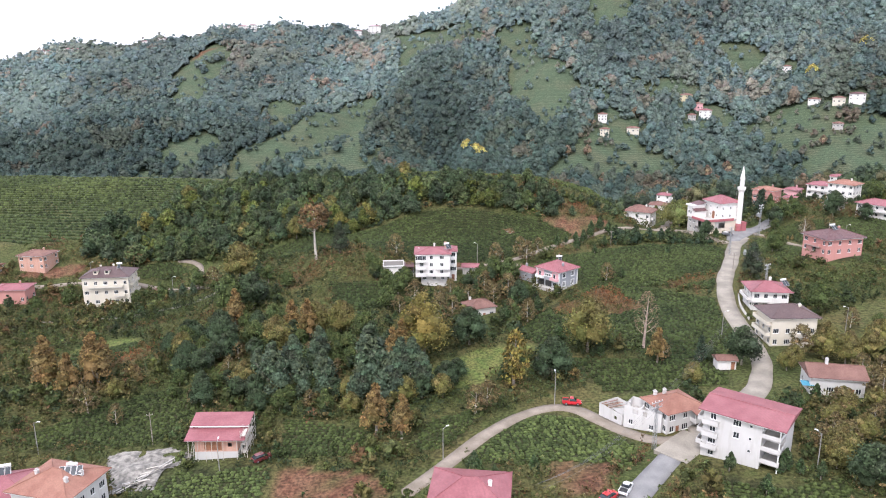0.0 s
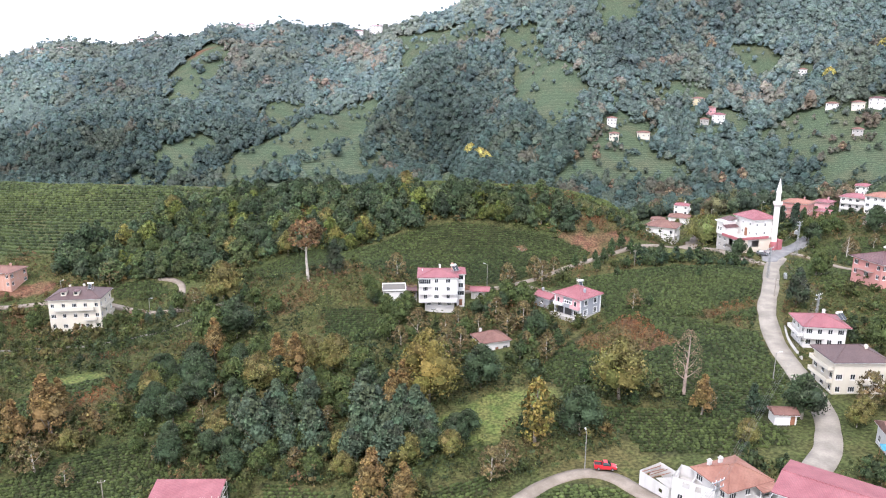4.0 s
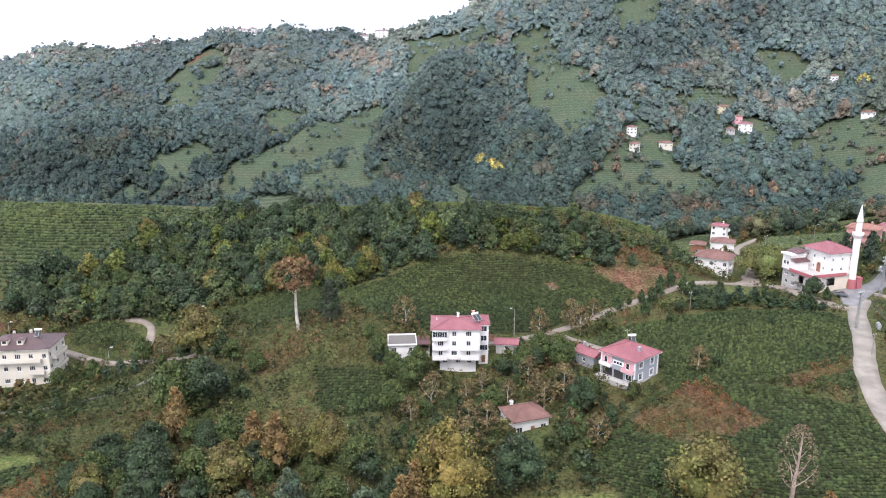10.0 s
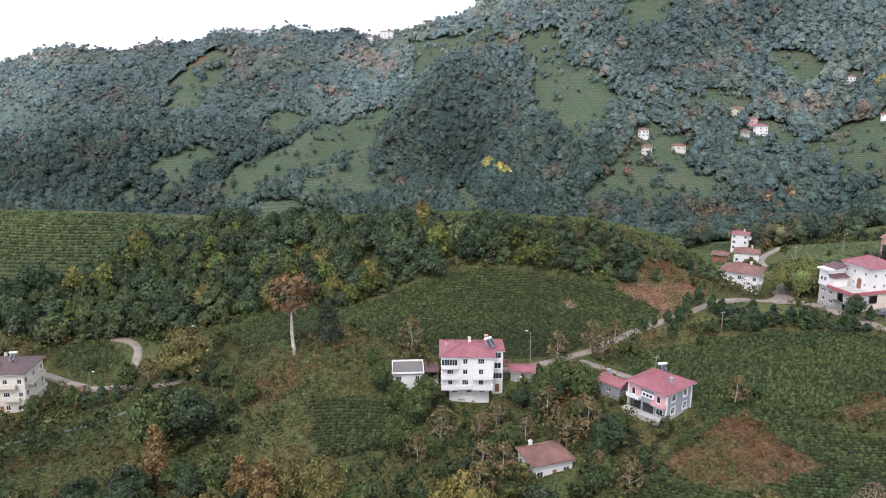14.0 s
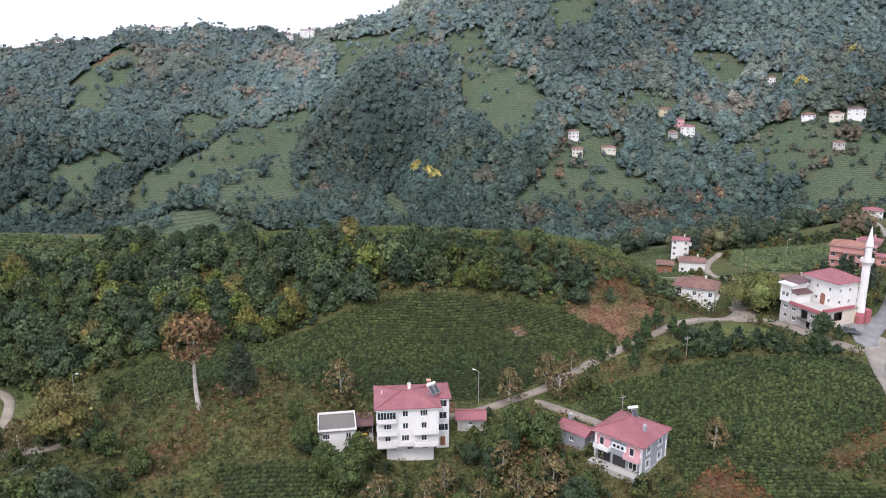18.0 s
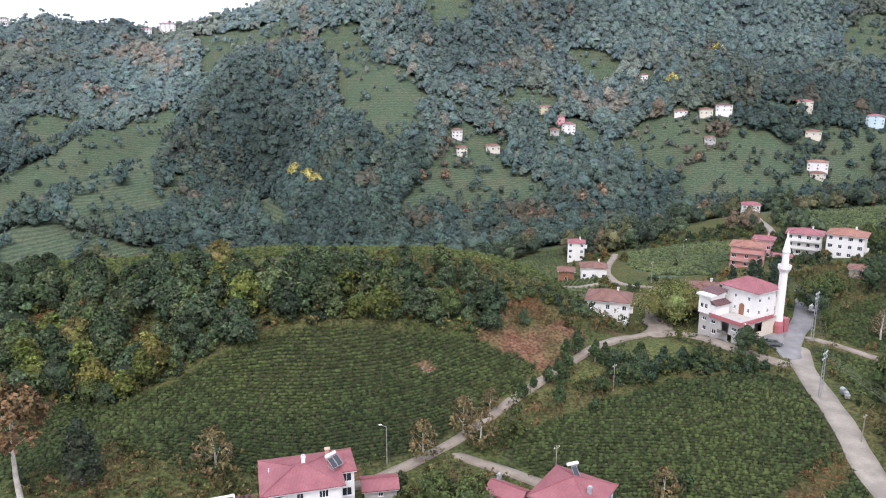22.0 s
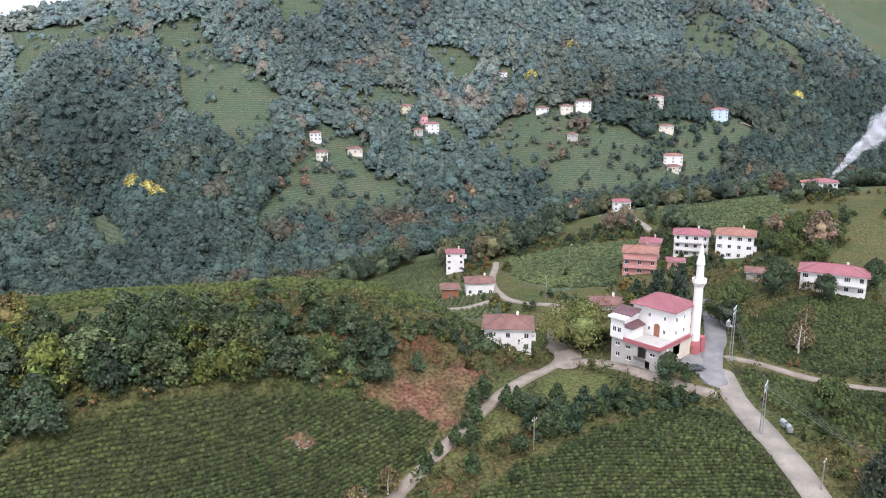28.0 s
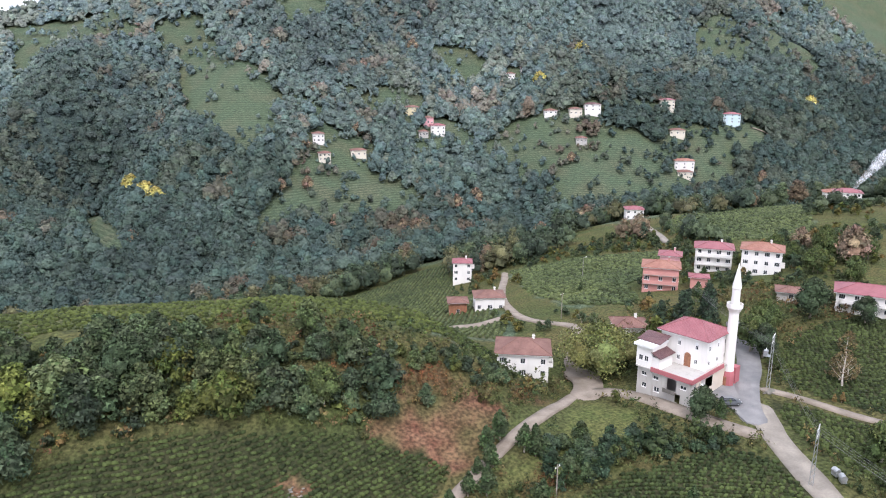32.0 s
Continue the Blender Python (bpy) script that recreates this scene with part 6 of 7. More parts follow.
for k in range(3):
    part("pane", boxes((-1.1 + 0.85 * k, -0.5 + 0.85 * k, -0.105, -0.092, 4.0, 4.6)), GLASS, strip)
low_win = part("ground_window", boxes((2.4, 4.2, -0.09, -0.004, 0.7, 2.3)), FRAME, grey, "white-framed ground-floor window", at=lside)
for k in range(2):
    part("pane", boxes((2.55 + 0.8 * k, 3.2 + 0.8 * k, -0.105, -0.092, 0.85, 2.15)), GLASS, low_win)
# thin dark sheets on the wall, painted to stand for shaded openings
for u in (-4.2, -1.0):
    part("opening_panel", boxes((u, u + 2.7, -0.03, -0.004, 0.1, 2.45)), RUBBER, grey, "flat dark panel drawn as the shade of a ground-floor opening", at=lside)
part("terrace", boxes((-6.6, -5.0, -5.6, 5.4, -3, 0.1)), RAW, grey, "pale concrete terrace")
solar_heater(44.2, 238.2, 36.4, 5, 1)
house("grey annex with a red pitched roof beside the grey house", 34.6, 243.6, -50, 6.4, 4.2, 0.95, GREY, SHEET_RED, name="annex", z=28.6, rise=1.2, over=0.3, front=1, side=1, gable=True, chimneys=((-0.4, 0.3),), roof_label=RED, win=(0.9, 1.0))
# the cottage among trees
house("single-storey white cottage with a brown tiled hip roof", 14.8, 216.8, 20, 8.4, 7.2, 1.25, WHITE, TILE_BROWN, name="cottage", z=24.2, rise=1.9, over=0.5, front=3, side=2, roof_label="weathered brown tiled roof", door=("front", 0.3), chimneys=((-0.25, 0.35),), foot=3, win=(1.3, 1.3))
# the cream house on the west lane
west = house("cream four-storey house with a dark brown hip roof", -126, 268, 6, 17, 11.5, 3, CREAM, MAROON, z=13.4, fh=3.7, rise=2.6, over=0.7, front=5, side=3, roof_label="dark brown metal roof",
             balconies=(("front", 2, 0, 13.0, 1.1, False), ("right", 1, 0, 8.0, 1.3, False), ("right", 2, 0, 8.0, 1.3, False), ("front", 1, 5.0, 4.0, 0.9, False)), chimneys=((0.1, 0.05), (-0.2, 0.12)), foot=4, door=("front", 2.0))
for dx in (-3.6, 0.6):
    dm = part("dormer", boxes((-0.8, 0.8, -1.2, 1.2, -0.6, 0.9)), CREAM, west, at=Matrix.Translation((dx, -3.4, 12.7)))
    part("dormer_roof", boxes((-1.0, 1.0, -1.4, 1.3, 0.9, 1.02)), SHEET_DARK, dm)
    part("pane", boxes((-0.5, 0.5, -1.22, -1.202, -0.1, 0.7)), GLASS, dm)
solar_heater(-121.5, 267, 27.1, 10, 1)
house("small wooden shed with a brown roof by the west lane", -106.5, 268, 8, 4.2, 3.4, 0.75, WOOD, TILE_BROWN, name="shed", rise=0.8, over=0.4, front=1, side=0, gable=True, chimneys=(), win=(0.8, 0.7))
house("unfinished brick house with a hipped tile roof", -169, 297, -8, 11.5, 9.5, 2, BRICK, TILE_BROWN, rise=1.5, front=3, side=2, roof_label="brown tiled roof")
house("pink house with a red metal roof by the west lane", -164, 268, 4, 12, 8, 1.8, PINK, SHEET_RED, rise=1.4, front=3, side=2, roof_label=RED)
house("low pale shed with a flat roof by the west lane", -186, 290, 0, 8, 6, 1, RAW, TILE, name="shed", rise=0.8, front=2, side=1, gable=True, chimneys=())

# houses along the main road
house("cream three-storey house with a maroon hip roof", 97, 182.8, 0, 12.2, 9.4, 2.7, CREAM, MAROON, z=28.3, fh=3.05, rise=2.3, over=0.75, front=4, side=3, roof_label="dark maroon metal roof", balconies=(("left", 1, 0, 8.5, 1.3, False), ("left", 2, 0, 8.5, 1.3, False), ("front", 1, 2.2, 4.0, 0.9, False)), chimneys=((0.22, -0.12),), foot=4)
house("white two-storey house with a faded red roof above the road", 102.5, 207, -8, 10.5, 9, 2, WHITE, SHEET_RED, z=30.2, rise=2.0, over=0.9, front=4, side=3, roof_label=RED, balconies=(("left", 1, 0, 8, 1.4, False), ("front", 1, -3, 5, 1.2, False)), chimneys=((0.1, 0.1),), foot=4)
solar_heater(107.2, 205.5, 37.2, 20, 2)
house("salmon pink two-storey house with a dark brown roof", 140.5, 240.5, 14, 15, 11, 2, PINK, SHEET_DARK, z=38.6, rise=2.3, over=0.8, front=4, side=3, roof_label="dark brown metal roof", balconies=(("left", 1, 0, 6, 1.2, False), ("right", 1, 2, 4, 1.2, False)), foot=4)
solar_heater(140, 240, 46.6, 20, 2)
house("white farmhouse with a brown tiled gable roof", 93.4, 152.0, -12, 11.6, 7.6, 1.5, DULL_WHITE, TILE_BROWN, name="farmhouse", z=28.2, rise=1.9, over=0.6, front=4, side=2, gable=True, roof_label="brown tiled roof", door=("front", 3.2), chimneys=((-0.15, 0.0),), foot=4)
big = house("big white four-storey house with a faded red metal roof", 61.0, 127.4, -39, 11.0, 10.6, 4, DULL_WHITE, SHEET_RED, z=26.3, fh=2.55, rise=0.95, over=0.8, front=2, side=2, roof_label=RED, cols=(-3.6, 0.9), skip=(("front", 0, 1), ("front", 1, 1), ("right", 1, 0), ("right", 2, 0)), gable=True, reach=3.5,
            balconies=(("left", 1, 0, 10, 1.2, False), ("left", 2, 0, 10, 1.2, False), ("left", 3, 0, 10, 1.2, False), ("front", 1, -3.9, 3.0, 0.9, False), ("front", 2, -3.9, 3.0, 0.9, False), ("front", 3, -3.9, 3.0, 0.9, False)), foot=4, chimneys=(), win=(1.15, 1.3))
part("rear_wing_wall", boxes((5.51, 8.9, -0.8, 5.25, -3, 10.19)), DULL_WHITE, big, "plain white rear wing wall")
for k in range(4):
    b = part("corner_balcony", boxes((5.51, 8.9, -5.2, -0.81, 2.58 * k - 0.16, 2.58 * k)), RAW, big, "recessed corner balcony")
    part("parapet", boxes((5.51, 8.9, -5.2, -5.08, 2.58 * k, 2.58 * k + 0.8), (8.78, 8.9, -5.08, -0.81, 2.58 * k, 2.58 * k + 0.8)), DULL_WHITE, b)
    if k:
        pn = part("small_window", boxes((3.2, 3.8, -5.35, -5.304, 2.58 * k + 1.3, 2.58 * k + 1.9)), FRAME, big, "small square window")
        part("pane", boxes((3.28, 3.72, -5.37, -5.352, 2.58 * k + 1.38, 2.58 * k + 1.82)), GLASS, pn)
        dr = part("balcony_door", boxes((6.2, 7.2, -0.86, -0.81, 2.58 * k, 2.58 * k + 2.05)), FRAME, big)
        part("pane", boxes((6.3, 7.1, -0.875, -0.862, 2.58 * k + 0.6, 2.58 * k + 1.95)), GLASS, dr)
part("corner_post", boxes((8.56, 8.76, -5.06, -4.86, -3, 10.19)), FRAME, big, "white corner post")
part("roof_patch", boxes((-0.7, 0.7, -0.25, 0.25, 0, 0.05)), FRAME, big, "pale patch on the roof", at=Matrix.Translation((7.6, -3.9, 10.72)) @ Matrix.Rotation(radians(9), 4, "X"))
tile_house = house("white two-storey house with an orange tiled roof", 52.6, 141.6, 22, 9.6, 8.2, 1.95, DULL_WHITE, TILE, z=25.3, fh=2.65, rise=2.0, over=0.55, front=3, side=2, roof_label="orange tiled hip roof", balconies=(("front", 1, 3.0, 3.4, 1.6, False),), chimneys=((-0.3, 0.32), (-0.05, 0.3)), foot=4, door=("front", -2.0), skip=(("left", 0, 0),))
part("porch_roof", shed_roof(3.8, 2.4, 0.15, 0.55), TILE, tile_house, "small tiled porch roof", at=Matrix.Translation((3.0, -5.1, 4.9)))
for px in (1.4, 4.6):
    part("porch_post", boxes((px - 0.07, px + 0.07, -5.7, -5.56, 2.4, 4.95)), FRAME, tile_house)
part("yard_wall", boxes((0.4, 5.4, -7.4, -7.2, -2.5, 0.9), (5.2, 5.4, -7.2, -4.2, -2.5, 0.9)), RAW, tile_house, "stained low yard wall")
wing = tagged(new("roofless_wing"), "white stained wing with an open upper terrace beside the tiled house", "house")
wing.matrix_basis = place(46.9, 141.5, -37, 24.9)
wm = side_matrices(8.4, 5.0)
wing_wins = [(-2.6, 1.4, 1.0, 1.1), (2.0, 1.4, 1.0, 1.1), (-1.6, 4.0, 1.5, 1.2), (0.5, 4.0, 1.0, 1.2)]
part("wall", wall_mesh([(8.4, wm["front"][1], wing_wins), (5.0, wm["right"][1], []), (8.4, wm["back"][1], []), (5.0, wm["left"][1], [(0.0, 4.0, 1.6, 1.3)])], 5.1, 3), DULL_WHITE, wing)
for c, zc, ww, hh in wing_wins[:2]:
    add_window(wing, wm["front"][1], c, zc, ww, hh, 1)
part("floor_slab", boxes((-3.95, 3.95, -2.25, 2.25, 2.7, 2.9)), RAW, wing, "stained terrace slab")
part("broken_wall", boxes((-1.1, -0.9, -2.2, 2.2, 2.9, 4.4), (1.4, 3.9, 0.4, 0.6, 2.9, 4.9)), DULL_WHITE, wing)
ruin = tagged(new("ruined_annex"), "roofless white annex with a sagging grey roof sheet", "house")
ruin.matrix_basis = place(42.4, 147.0, -60, 24.1)
rm = side_matrices(7.2, 5.6)
part("wall", wall_mesh([(7.2, rm["front"][1], [(1.6, 1.5, 0.9, 0.9)]), (5.6, rm["right"][1], []), (7.2, rm["back"][1], [(0.0, 1.2, 1.0, 2.0)]), (5.6, rm["left"][1], [(0.5, 1.6, 1.0, 1.0)])], 3.1, 3), DULL_WHITE, ruin)
part("floor_slab", boxes((-3.35, 3.35, -2.55, 2.55, -1, 0.1)), RAW, ruin)
part("sagging_roof", shed_roof(3.2, 4.2, 0.1, -1.4, 0.08), RAW, ruin, "fallen grey roof sheet", at=Matrix.Translation((1.3, 0.2, 2.6)) @ Matrix.Rotation(radians(8), 4, "Y"))
for k in range(4):
    part("rafter", rods(((-3.2 + 0.8 * k, -2.6, 2.9), (-3.3 + 0.8 * k, 2.6, 2.5 - 0.25 * (k % 2)), 0.08)), WOOD, ruin, "bare roof timber")
house("small white store with a rusty roof beside the road", 74.5, 167.5, -4, 4.6, 3.4, 0.8, WHITE, TILE_BROWN, name="store", rise=0.8, over=0.4, front=0, side=0, gable=True, chimneys=(), door=("front", 1.5))
house("white house with an orange tiled roof at the west yard", -73.3, 124.2, -15, 12.7, 10.6, 2.3, DULL_WHITE, TILE, z=17.2, rise=2.4, over=0.8, front=4, side=4, roof_label="orange tiled hip roof", chimneys=((0.12, 0.18), (-0.3, -0.1), (0.36, 0.1), (0.3, -0.2)), foot=4)
solar_heater(-70.6, 124.2, 25.4, 8, 4)
house("house with a faded red metal roof at the west yard", -86, 125.5, 14, 12, 9, 2, WHITE, SHEET_RED, z=16.0, rise=2.0, over=0.8, front=3, side=3, roof_label=RED, chimneys=((-0.1, 0.2),), foot=4)
solar_heater(-85.6, 127.5, 23.3, 20, 2)
house("house with a faded red metal hip roof below the lane", 6.5, 110.5, -8, 12.5, 10, 2, WHITE, SHEET_RED, z=24.0, rise=2.2, over=0.9, front=3, side=3, roof_label=RED, chimneys=((0.28, -0.1),), foot=4)

# the unfinished house with two stepped roofs
site = tagged(new("unfinished_house"), "unfinished brick house with two stepped red roofs and scaffolding", "house")
site.matrix_basis = place(-47.9, 145.0, 0, 17.8)
m4 = side_matrices(9.4, 7.2)
part("wall", wall_mesh([(9.4, m4["front"][1], [(3.0, 3.7, 0.9, 1.0)]), (7.2, m4["right"][1], [(0, 3.8, 1.1, 1.2)]), (9.4, m4["back"][1], []), (7.2, m4["left"][1], [(0, 3.8, 1.1, 1.2)])], 5.2, 3), BRICK, site)
part("plinth", boxes((-4.8, 4.8, -3.7, 3.7, -3, 2.1)), DULL_WHITE, site, "whitewashed lower storey")
part("floor_band", boxes((-4.78, 4.78, -3.68, 3.68, 4.9, 5.19)), RAW, site, "grey concrete ring beam")
part("boarding", boxes((-2.6, 1.2, -3.68, -3.61, 2.5, 4.6)), WOOD, site, "timber boarding over an opening")
part("lower_roof", shed_roof(12.0, 3.8, 0.6, 0.95), SHEET_RED, site, RED, at=Matrix.Translation((0, -2.2, 5.22)))
part("upper_wall", boxes((-4.7, 4.7, -0.4, 3.6, 5.2, 6.9)), DULL_WHITE, site)
part("upper_roof", shed_roof(12.0, 3.6, 0.6, 0.95), SHEET_RED, site, RED, at=Matrix.Translation((0.2, 1.6, 6.7)))
part("eave_board", boxes((-6.6, 6.6, -4.62, -4.56, 5.1, 5.3)), FRAME, site, "white eave board")
part("eave_board", boxes((-6.4, 6.8, -0.82, -0.76, 6.58, 6.78)), FRAME, site, "white eave board")
POLE_WHITE = plaster("pale_timber_pole", (0.5, 0.46, 0.4), (0.3, 0.26, 0.2))
for k in range(4):
    for px in (5.6, 6.8):
        part("scaffold_pole", rods(((px, -4 + 2.6 * k, -2), (px, -4 + 2.6 * k, 7.2 + 0.3 * (k % 2)), 0.07)), POLE_WHITE, site)
    part("brace", rods(((6.8, -4 + 2.6 * k, -1.5), (5.6, -4 + 2.6 * k, 4.4), 0.06)), POLE_WHITE, site)
for zz in (2.0, 4.0, 6.0):
    part("scaffold_ledger", rods(((5.6, -4.4, zz), (5.6, 4.4, zz), 0.06)), POLE_WHITE, site)
    part("scaffold_ledger", rods(((6.8, -4.4, zz), (6.8, 4.4, zz), 0.06)), POLE_WHITE, site)
    part("scaffold_board", boxes((5.8, 6.5, -4.2, 4.2, zz + 0.07, zz + 0.12)), POLE_WHITE, site)
for px in (-6.0, -4.9, -4.0, -2.2, -0.9, 0.3, 1.6, 4.6):
    part("prop", rods(((px, -4.5, -2.0), (px + 0.15, -4.3, 5.2), 0.065)), POLE_WHITE, site)
for k in range(3):
    part("brace", rods(((-6.6, -3.6 + 2.4 * k, -2), (-5.0, -3.6 + 2.4 * k, 4.6), 0.07)), POLE_WHITE, site)

# behind the mosque
house("white two-storey house with a brown roof at the lane bend", 96.5, 323, -33, 12, 9.5, 2.1, WHITE, TILE_BROWN, z=31.2, rise=2.2, over=0.7, front=3, side=3, roof_label="brown tiled roof", balconies=(("right", 1, -2, 3.4, 1.1, False),), foot=5)
house("white three-storey house with a pale red roof", 150, 453, -28, 8, 7.5, 2.9, WHITE, SHEET_RED, z=13.2, rise=1.3, over=0.4, front=2, side=2, roof_label=RED, balconies=(("right", 2, 0, 4, 1.2, False),), foot=4)
house("low white house with a brown tiled roof beside the valley lane", 127, 391, -24, 10, 8, 1.6, WHITE, TILE_BROWN, rise=1.6, over=0.5, front=3, side=2, roof_label="brown tiled roof", foot=4)
house("dark timber barn with a brown roof beside the valley lane", 117.5, 396, -24, 6, 6, 1.5, WOOD, TILE_BROWN, name="barn", rise=1.2, front=1, side=1, chimneys=(), foot=4)
house("low brown-roofed house half hidden behind the mosque", 131, 325, -30, 8, 7, 0.8, WHITE, TILE_BROWN, z=35.0, rise=1.5, front=2, side=1, roof_label="brown tiled roof", foot=4)
house("pink three-storey house with an orange tiled roof", 170, 355, -44, 11, 9, 2.7, PINK, TILE, rise=1.5, over=0.6, front=3, side=3, roof_label="orange tiled roof", balconies=(("front", 1, 0, 10.5, 1.2, False), ("front", 2, 0, 10.5, 1.0, False)), foot=5)
house("small red shed beside the pink house", 177.5, 346, -44, 5, 4, 1.2, PINK, SHEET_RED, name="shed", rise=0.6, front=1, side=0, chimneys=(), foot=4)
house("white three-storey house with a faded red roof", 203, 364, -46, 12, 9, 2.9, WHITE, SHEET_RED, rise=1.6, over=0.7, front=4, side=3, roof_label=RED, balconies=(("front", 1, 0, 11, 1.2, False), ("front", 2, 0, 11, 1.2, False)), foot=5)
house("rose house with a red roof behind the white houses", 193.5, 375, -46, 7, 7, 2.5, ROSE, SHEET_RED, rise=1.2, front=2, side=2, roof_label=RED, foot=5)
house("white three-storey house with an orange-brown hip roof", 203, 344, -52, 12, 9.5, 2.9, WHITE, TILE, rise=1.8, over=0.7, front=4, side=3, roof_label="orange-brown tiled roof", foot=6, balconies=(("right", 1, 0, 4, 1.1, False),))
house("long white house with a red roof above the tea slope", 196, 302, -56, 17, 9.5, 1.9, WHITE, SHEET_RED, rise=1.9, over=0.8, front=5, side=3, roof_label=RED, foot=5, balconies=(("front", 1, 0, 15, 1.3, False),))
house("brown-roofed shed above the mosque yard", 184, 318, -50, 7, 6, 0.9, RAW, TILE_BROWN, name="shed", rise=1.0, front=1, side=1, chimneys=(), foot=4)

# houses of the far slopes
FAR = "houses on the far slopes"
for x, y, rot, w, d, fl, wall, roof, text in (
    (292, 505, -32, 10, 8, 2, WHITE, SHEET_RED, "white two-storey house with a red roof on a knoll"),
    (352, 424, -50, 9, 8, 1.8, WHITE, TILE, "white house with an orange roof near the smoke"),
    (344, 411, -50, 12, 9, 1.9, WHITE, SHEET_RED, "white house with a red roof near the smoke"),
    (176, 745, -12, 9, 8, 2.2, WHITE, TILE_BROWN, "white house with a brown roof on the far slope"),
    (174, 724, -12, 9, 8, 1.9, CREAM, TILE_BROWN, "pale house with a brown roof on the far slope"),
    (205, 733, -12, 12, 8, 1.4, CREAM, TILE_BROWN, "low pale house on the far slope"),
    (273, 778, -18, 12, 9, 2, YELLOW, TILE_BROWN, "yellow house with a brown roof on the far slope"),
    (281, 762, -18, 9, 8, 1.8, ROSE, TILE_BROWN, "pinkish house with a brown roof on the far slope"),
    (284, 749, -18, 12, 9, 2.2, WHITE, SHEET_RED, "white house with a red roof on the far slope"),
    (270, 748, -18, 8, 7, 1.2, RAW, TILE_BROWN, "small grey house on the far slope"),
    (382, 721, -26, 11, 8, 1, WHITE, TILE_BROWN, "low white house on a spur"),
    (400, 709, -26, 11, 9, 1.6, CREAM, TILE_BROWN, "cream house with a brown roof on a spur"),
    (416, 706, -26, 14, 10, 2, WHITE, SHEET_DARK, "white house with a maroon roof on a spur"),
    (511, 713, -35, 13, 10, 3.2, CREAM, SHEET_RED, "tall cream house on the eastern slope"),
    (557, 676, -38, 15, 11, 2.9, BLUISH, SHEET_RED, "pale blue three-storey house on the eastern slope"),
    (490, 676, -36, 13, 10, 1.3, CREAM, TILE_BROWN, "low house with a brown roof on the eastern slope"),
    (466, 641, -36, 16, 11, 2.4, WHITE, TILE, "white house with a flat-pitched roof on the eastern slope"),
    (461, 634, -36, 12, 8, 1.1, CREAM, TILE_BROWN, "low house below the white house"),
    (386, 680, -30, 9, 7, 1.2, RAW, TILE_BROWN, "grey barn with a brown roof on a spur"),
    (392, 806, -25, 9, 8, 1.4, WHITE, TILE_BROWN, "white house high on the far slope"),
    (405, 801, -25, 7, 6, 1.2, WHITE, TILE_BROWN, "small white house high on the far slope"),
):
    house(text, x, y, rot, w, d, fl, wall, roof, rise=1.5, over=0.6, front=3, side=2, foot=6, group=FAR, chimneys=())
for x, y, w, fl in ((-91, 1189, 20, 5), (-118, 1190, 14, 3), (-300, 1195, 16, 2), (-325, 1195, 13, 2), (-285, 1195, 10, 3), (-560, 1160, 22, 2), (-600, 1170, 15, 1), (-455, 1190, 12, 2), (-430, 1192, 12, 2)):
    house("pale building on the far skyline", x, y, 5, w, 10, fl, WHITE, SHEET_RED, rise=1.2, front=4, side=2, foot=6, group="houses on the skyline", chimneys=(), z=float(ground(x, y)) + 2.0)


# ---- the mosque ----
mosque = tagged(new("mosque"), "white village mosque with a red hip roof on a grey base", "mosque")
mosque.matrix_basis = place(113.3, 286, 16, 34.0) @ Matrix.Diagonal((1, 0.84, 0.88, 1))
YARD = 0.0
PALE_YELLOW = plaster("pale_yellow_plaster", (0.6, 0.52, 0.42))


def mosque_wall(name, x0, x1, y0, y1, z0, z1, mat, holes, foot=0.0, label="", kind=1):
    """A block of the mosque with its windows. holes: side, centre, height, width, tall."""
    w, d = x1 - x0, y1 - y0
    base = Matrix.Translation(((x0 + x1) / 2, (y0 + y1) / 2, z0))
    ms = side_matrices(w, d)
    sides = [(ms[k][0], ms[k][1], [tuple(h[1:]) for h in holes if h[0] == k]) for k in ms]
    wl = part(name, wall_mesh(sides, z1 - z0, foot), mat, mosque, label, at=base)
    for k, c, z, ww, hh in holes:
        if hh < 2.0 or ww < 1.4:
            add_window(wl, ms[k][1], c, z, ww, hh, kind)
    return wl, ms


# grey lower storeys: local x runs along the yard side, y along the lane side
low_holes = [("left", -5.6, 4.9, 1.5, 0.9), ("left", -2.2, 4.7, 1.5, 0.9), ("left", -5.4, 2.0, 1.3, 1.2), ("left", -1.8, 1.8, 1.5, 1.3), ("left", 2.2, 4.2, 2.6, 3.0), ("left", 5.4, 4.5, 1.6, 0.9), ("left", 4.0, 1.3, 1.5, 2.2), ("front", -6.4, 4.4, 1.3, 1.2), ("front", -0.6, 4.0, 3.4, 3.0)]
mosque_wall("lower_wall", 0, 16.5, 0, 15, 0, 6.5, RAW, low_holes, 3.0, "stained grey concrete lower storey")
part("lower_core", boxes((4.5, 12.5, 4, 12, -0.5, 6.4)), RAW, mosque)
part("yard_facing", boxes((2.0, 16.5, -0.06, -0.004, 0.4, 2.8), (2.0, 4.0, -0.06, -0.004, 2.8, 6.0), (9.0, 16.5, -0.06, -0.004, 2.8, 6.0)), PALE_YELLOW, mosque, "pale yellow yard facing")
part("terrace_slab", boxes((-0.5, 17.0, -0.5, 15.2, 6.5, 6.72)), RAW, mosque, "stained concrete terrace")
part("terrace_edge", boxes((-0.56, -0.5, -0.56, 11.0, 6.2, 7.35), (-0.5, 13.0, -0.56, -0.5, 6.2, 7.35), (-0.5, -0.38, -0.5, 11.0, 6.72, 7.35), (-0.38, 13.0, -0.5, -0.38, 6.72, 7.35)), RED_TRIM, mosque, "crimson terrace parapet")
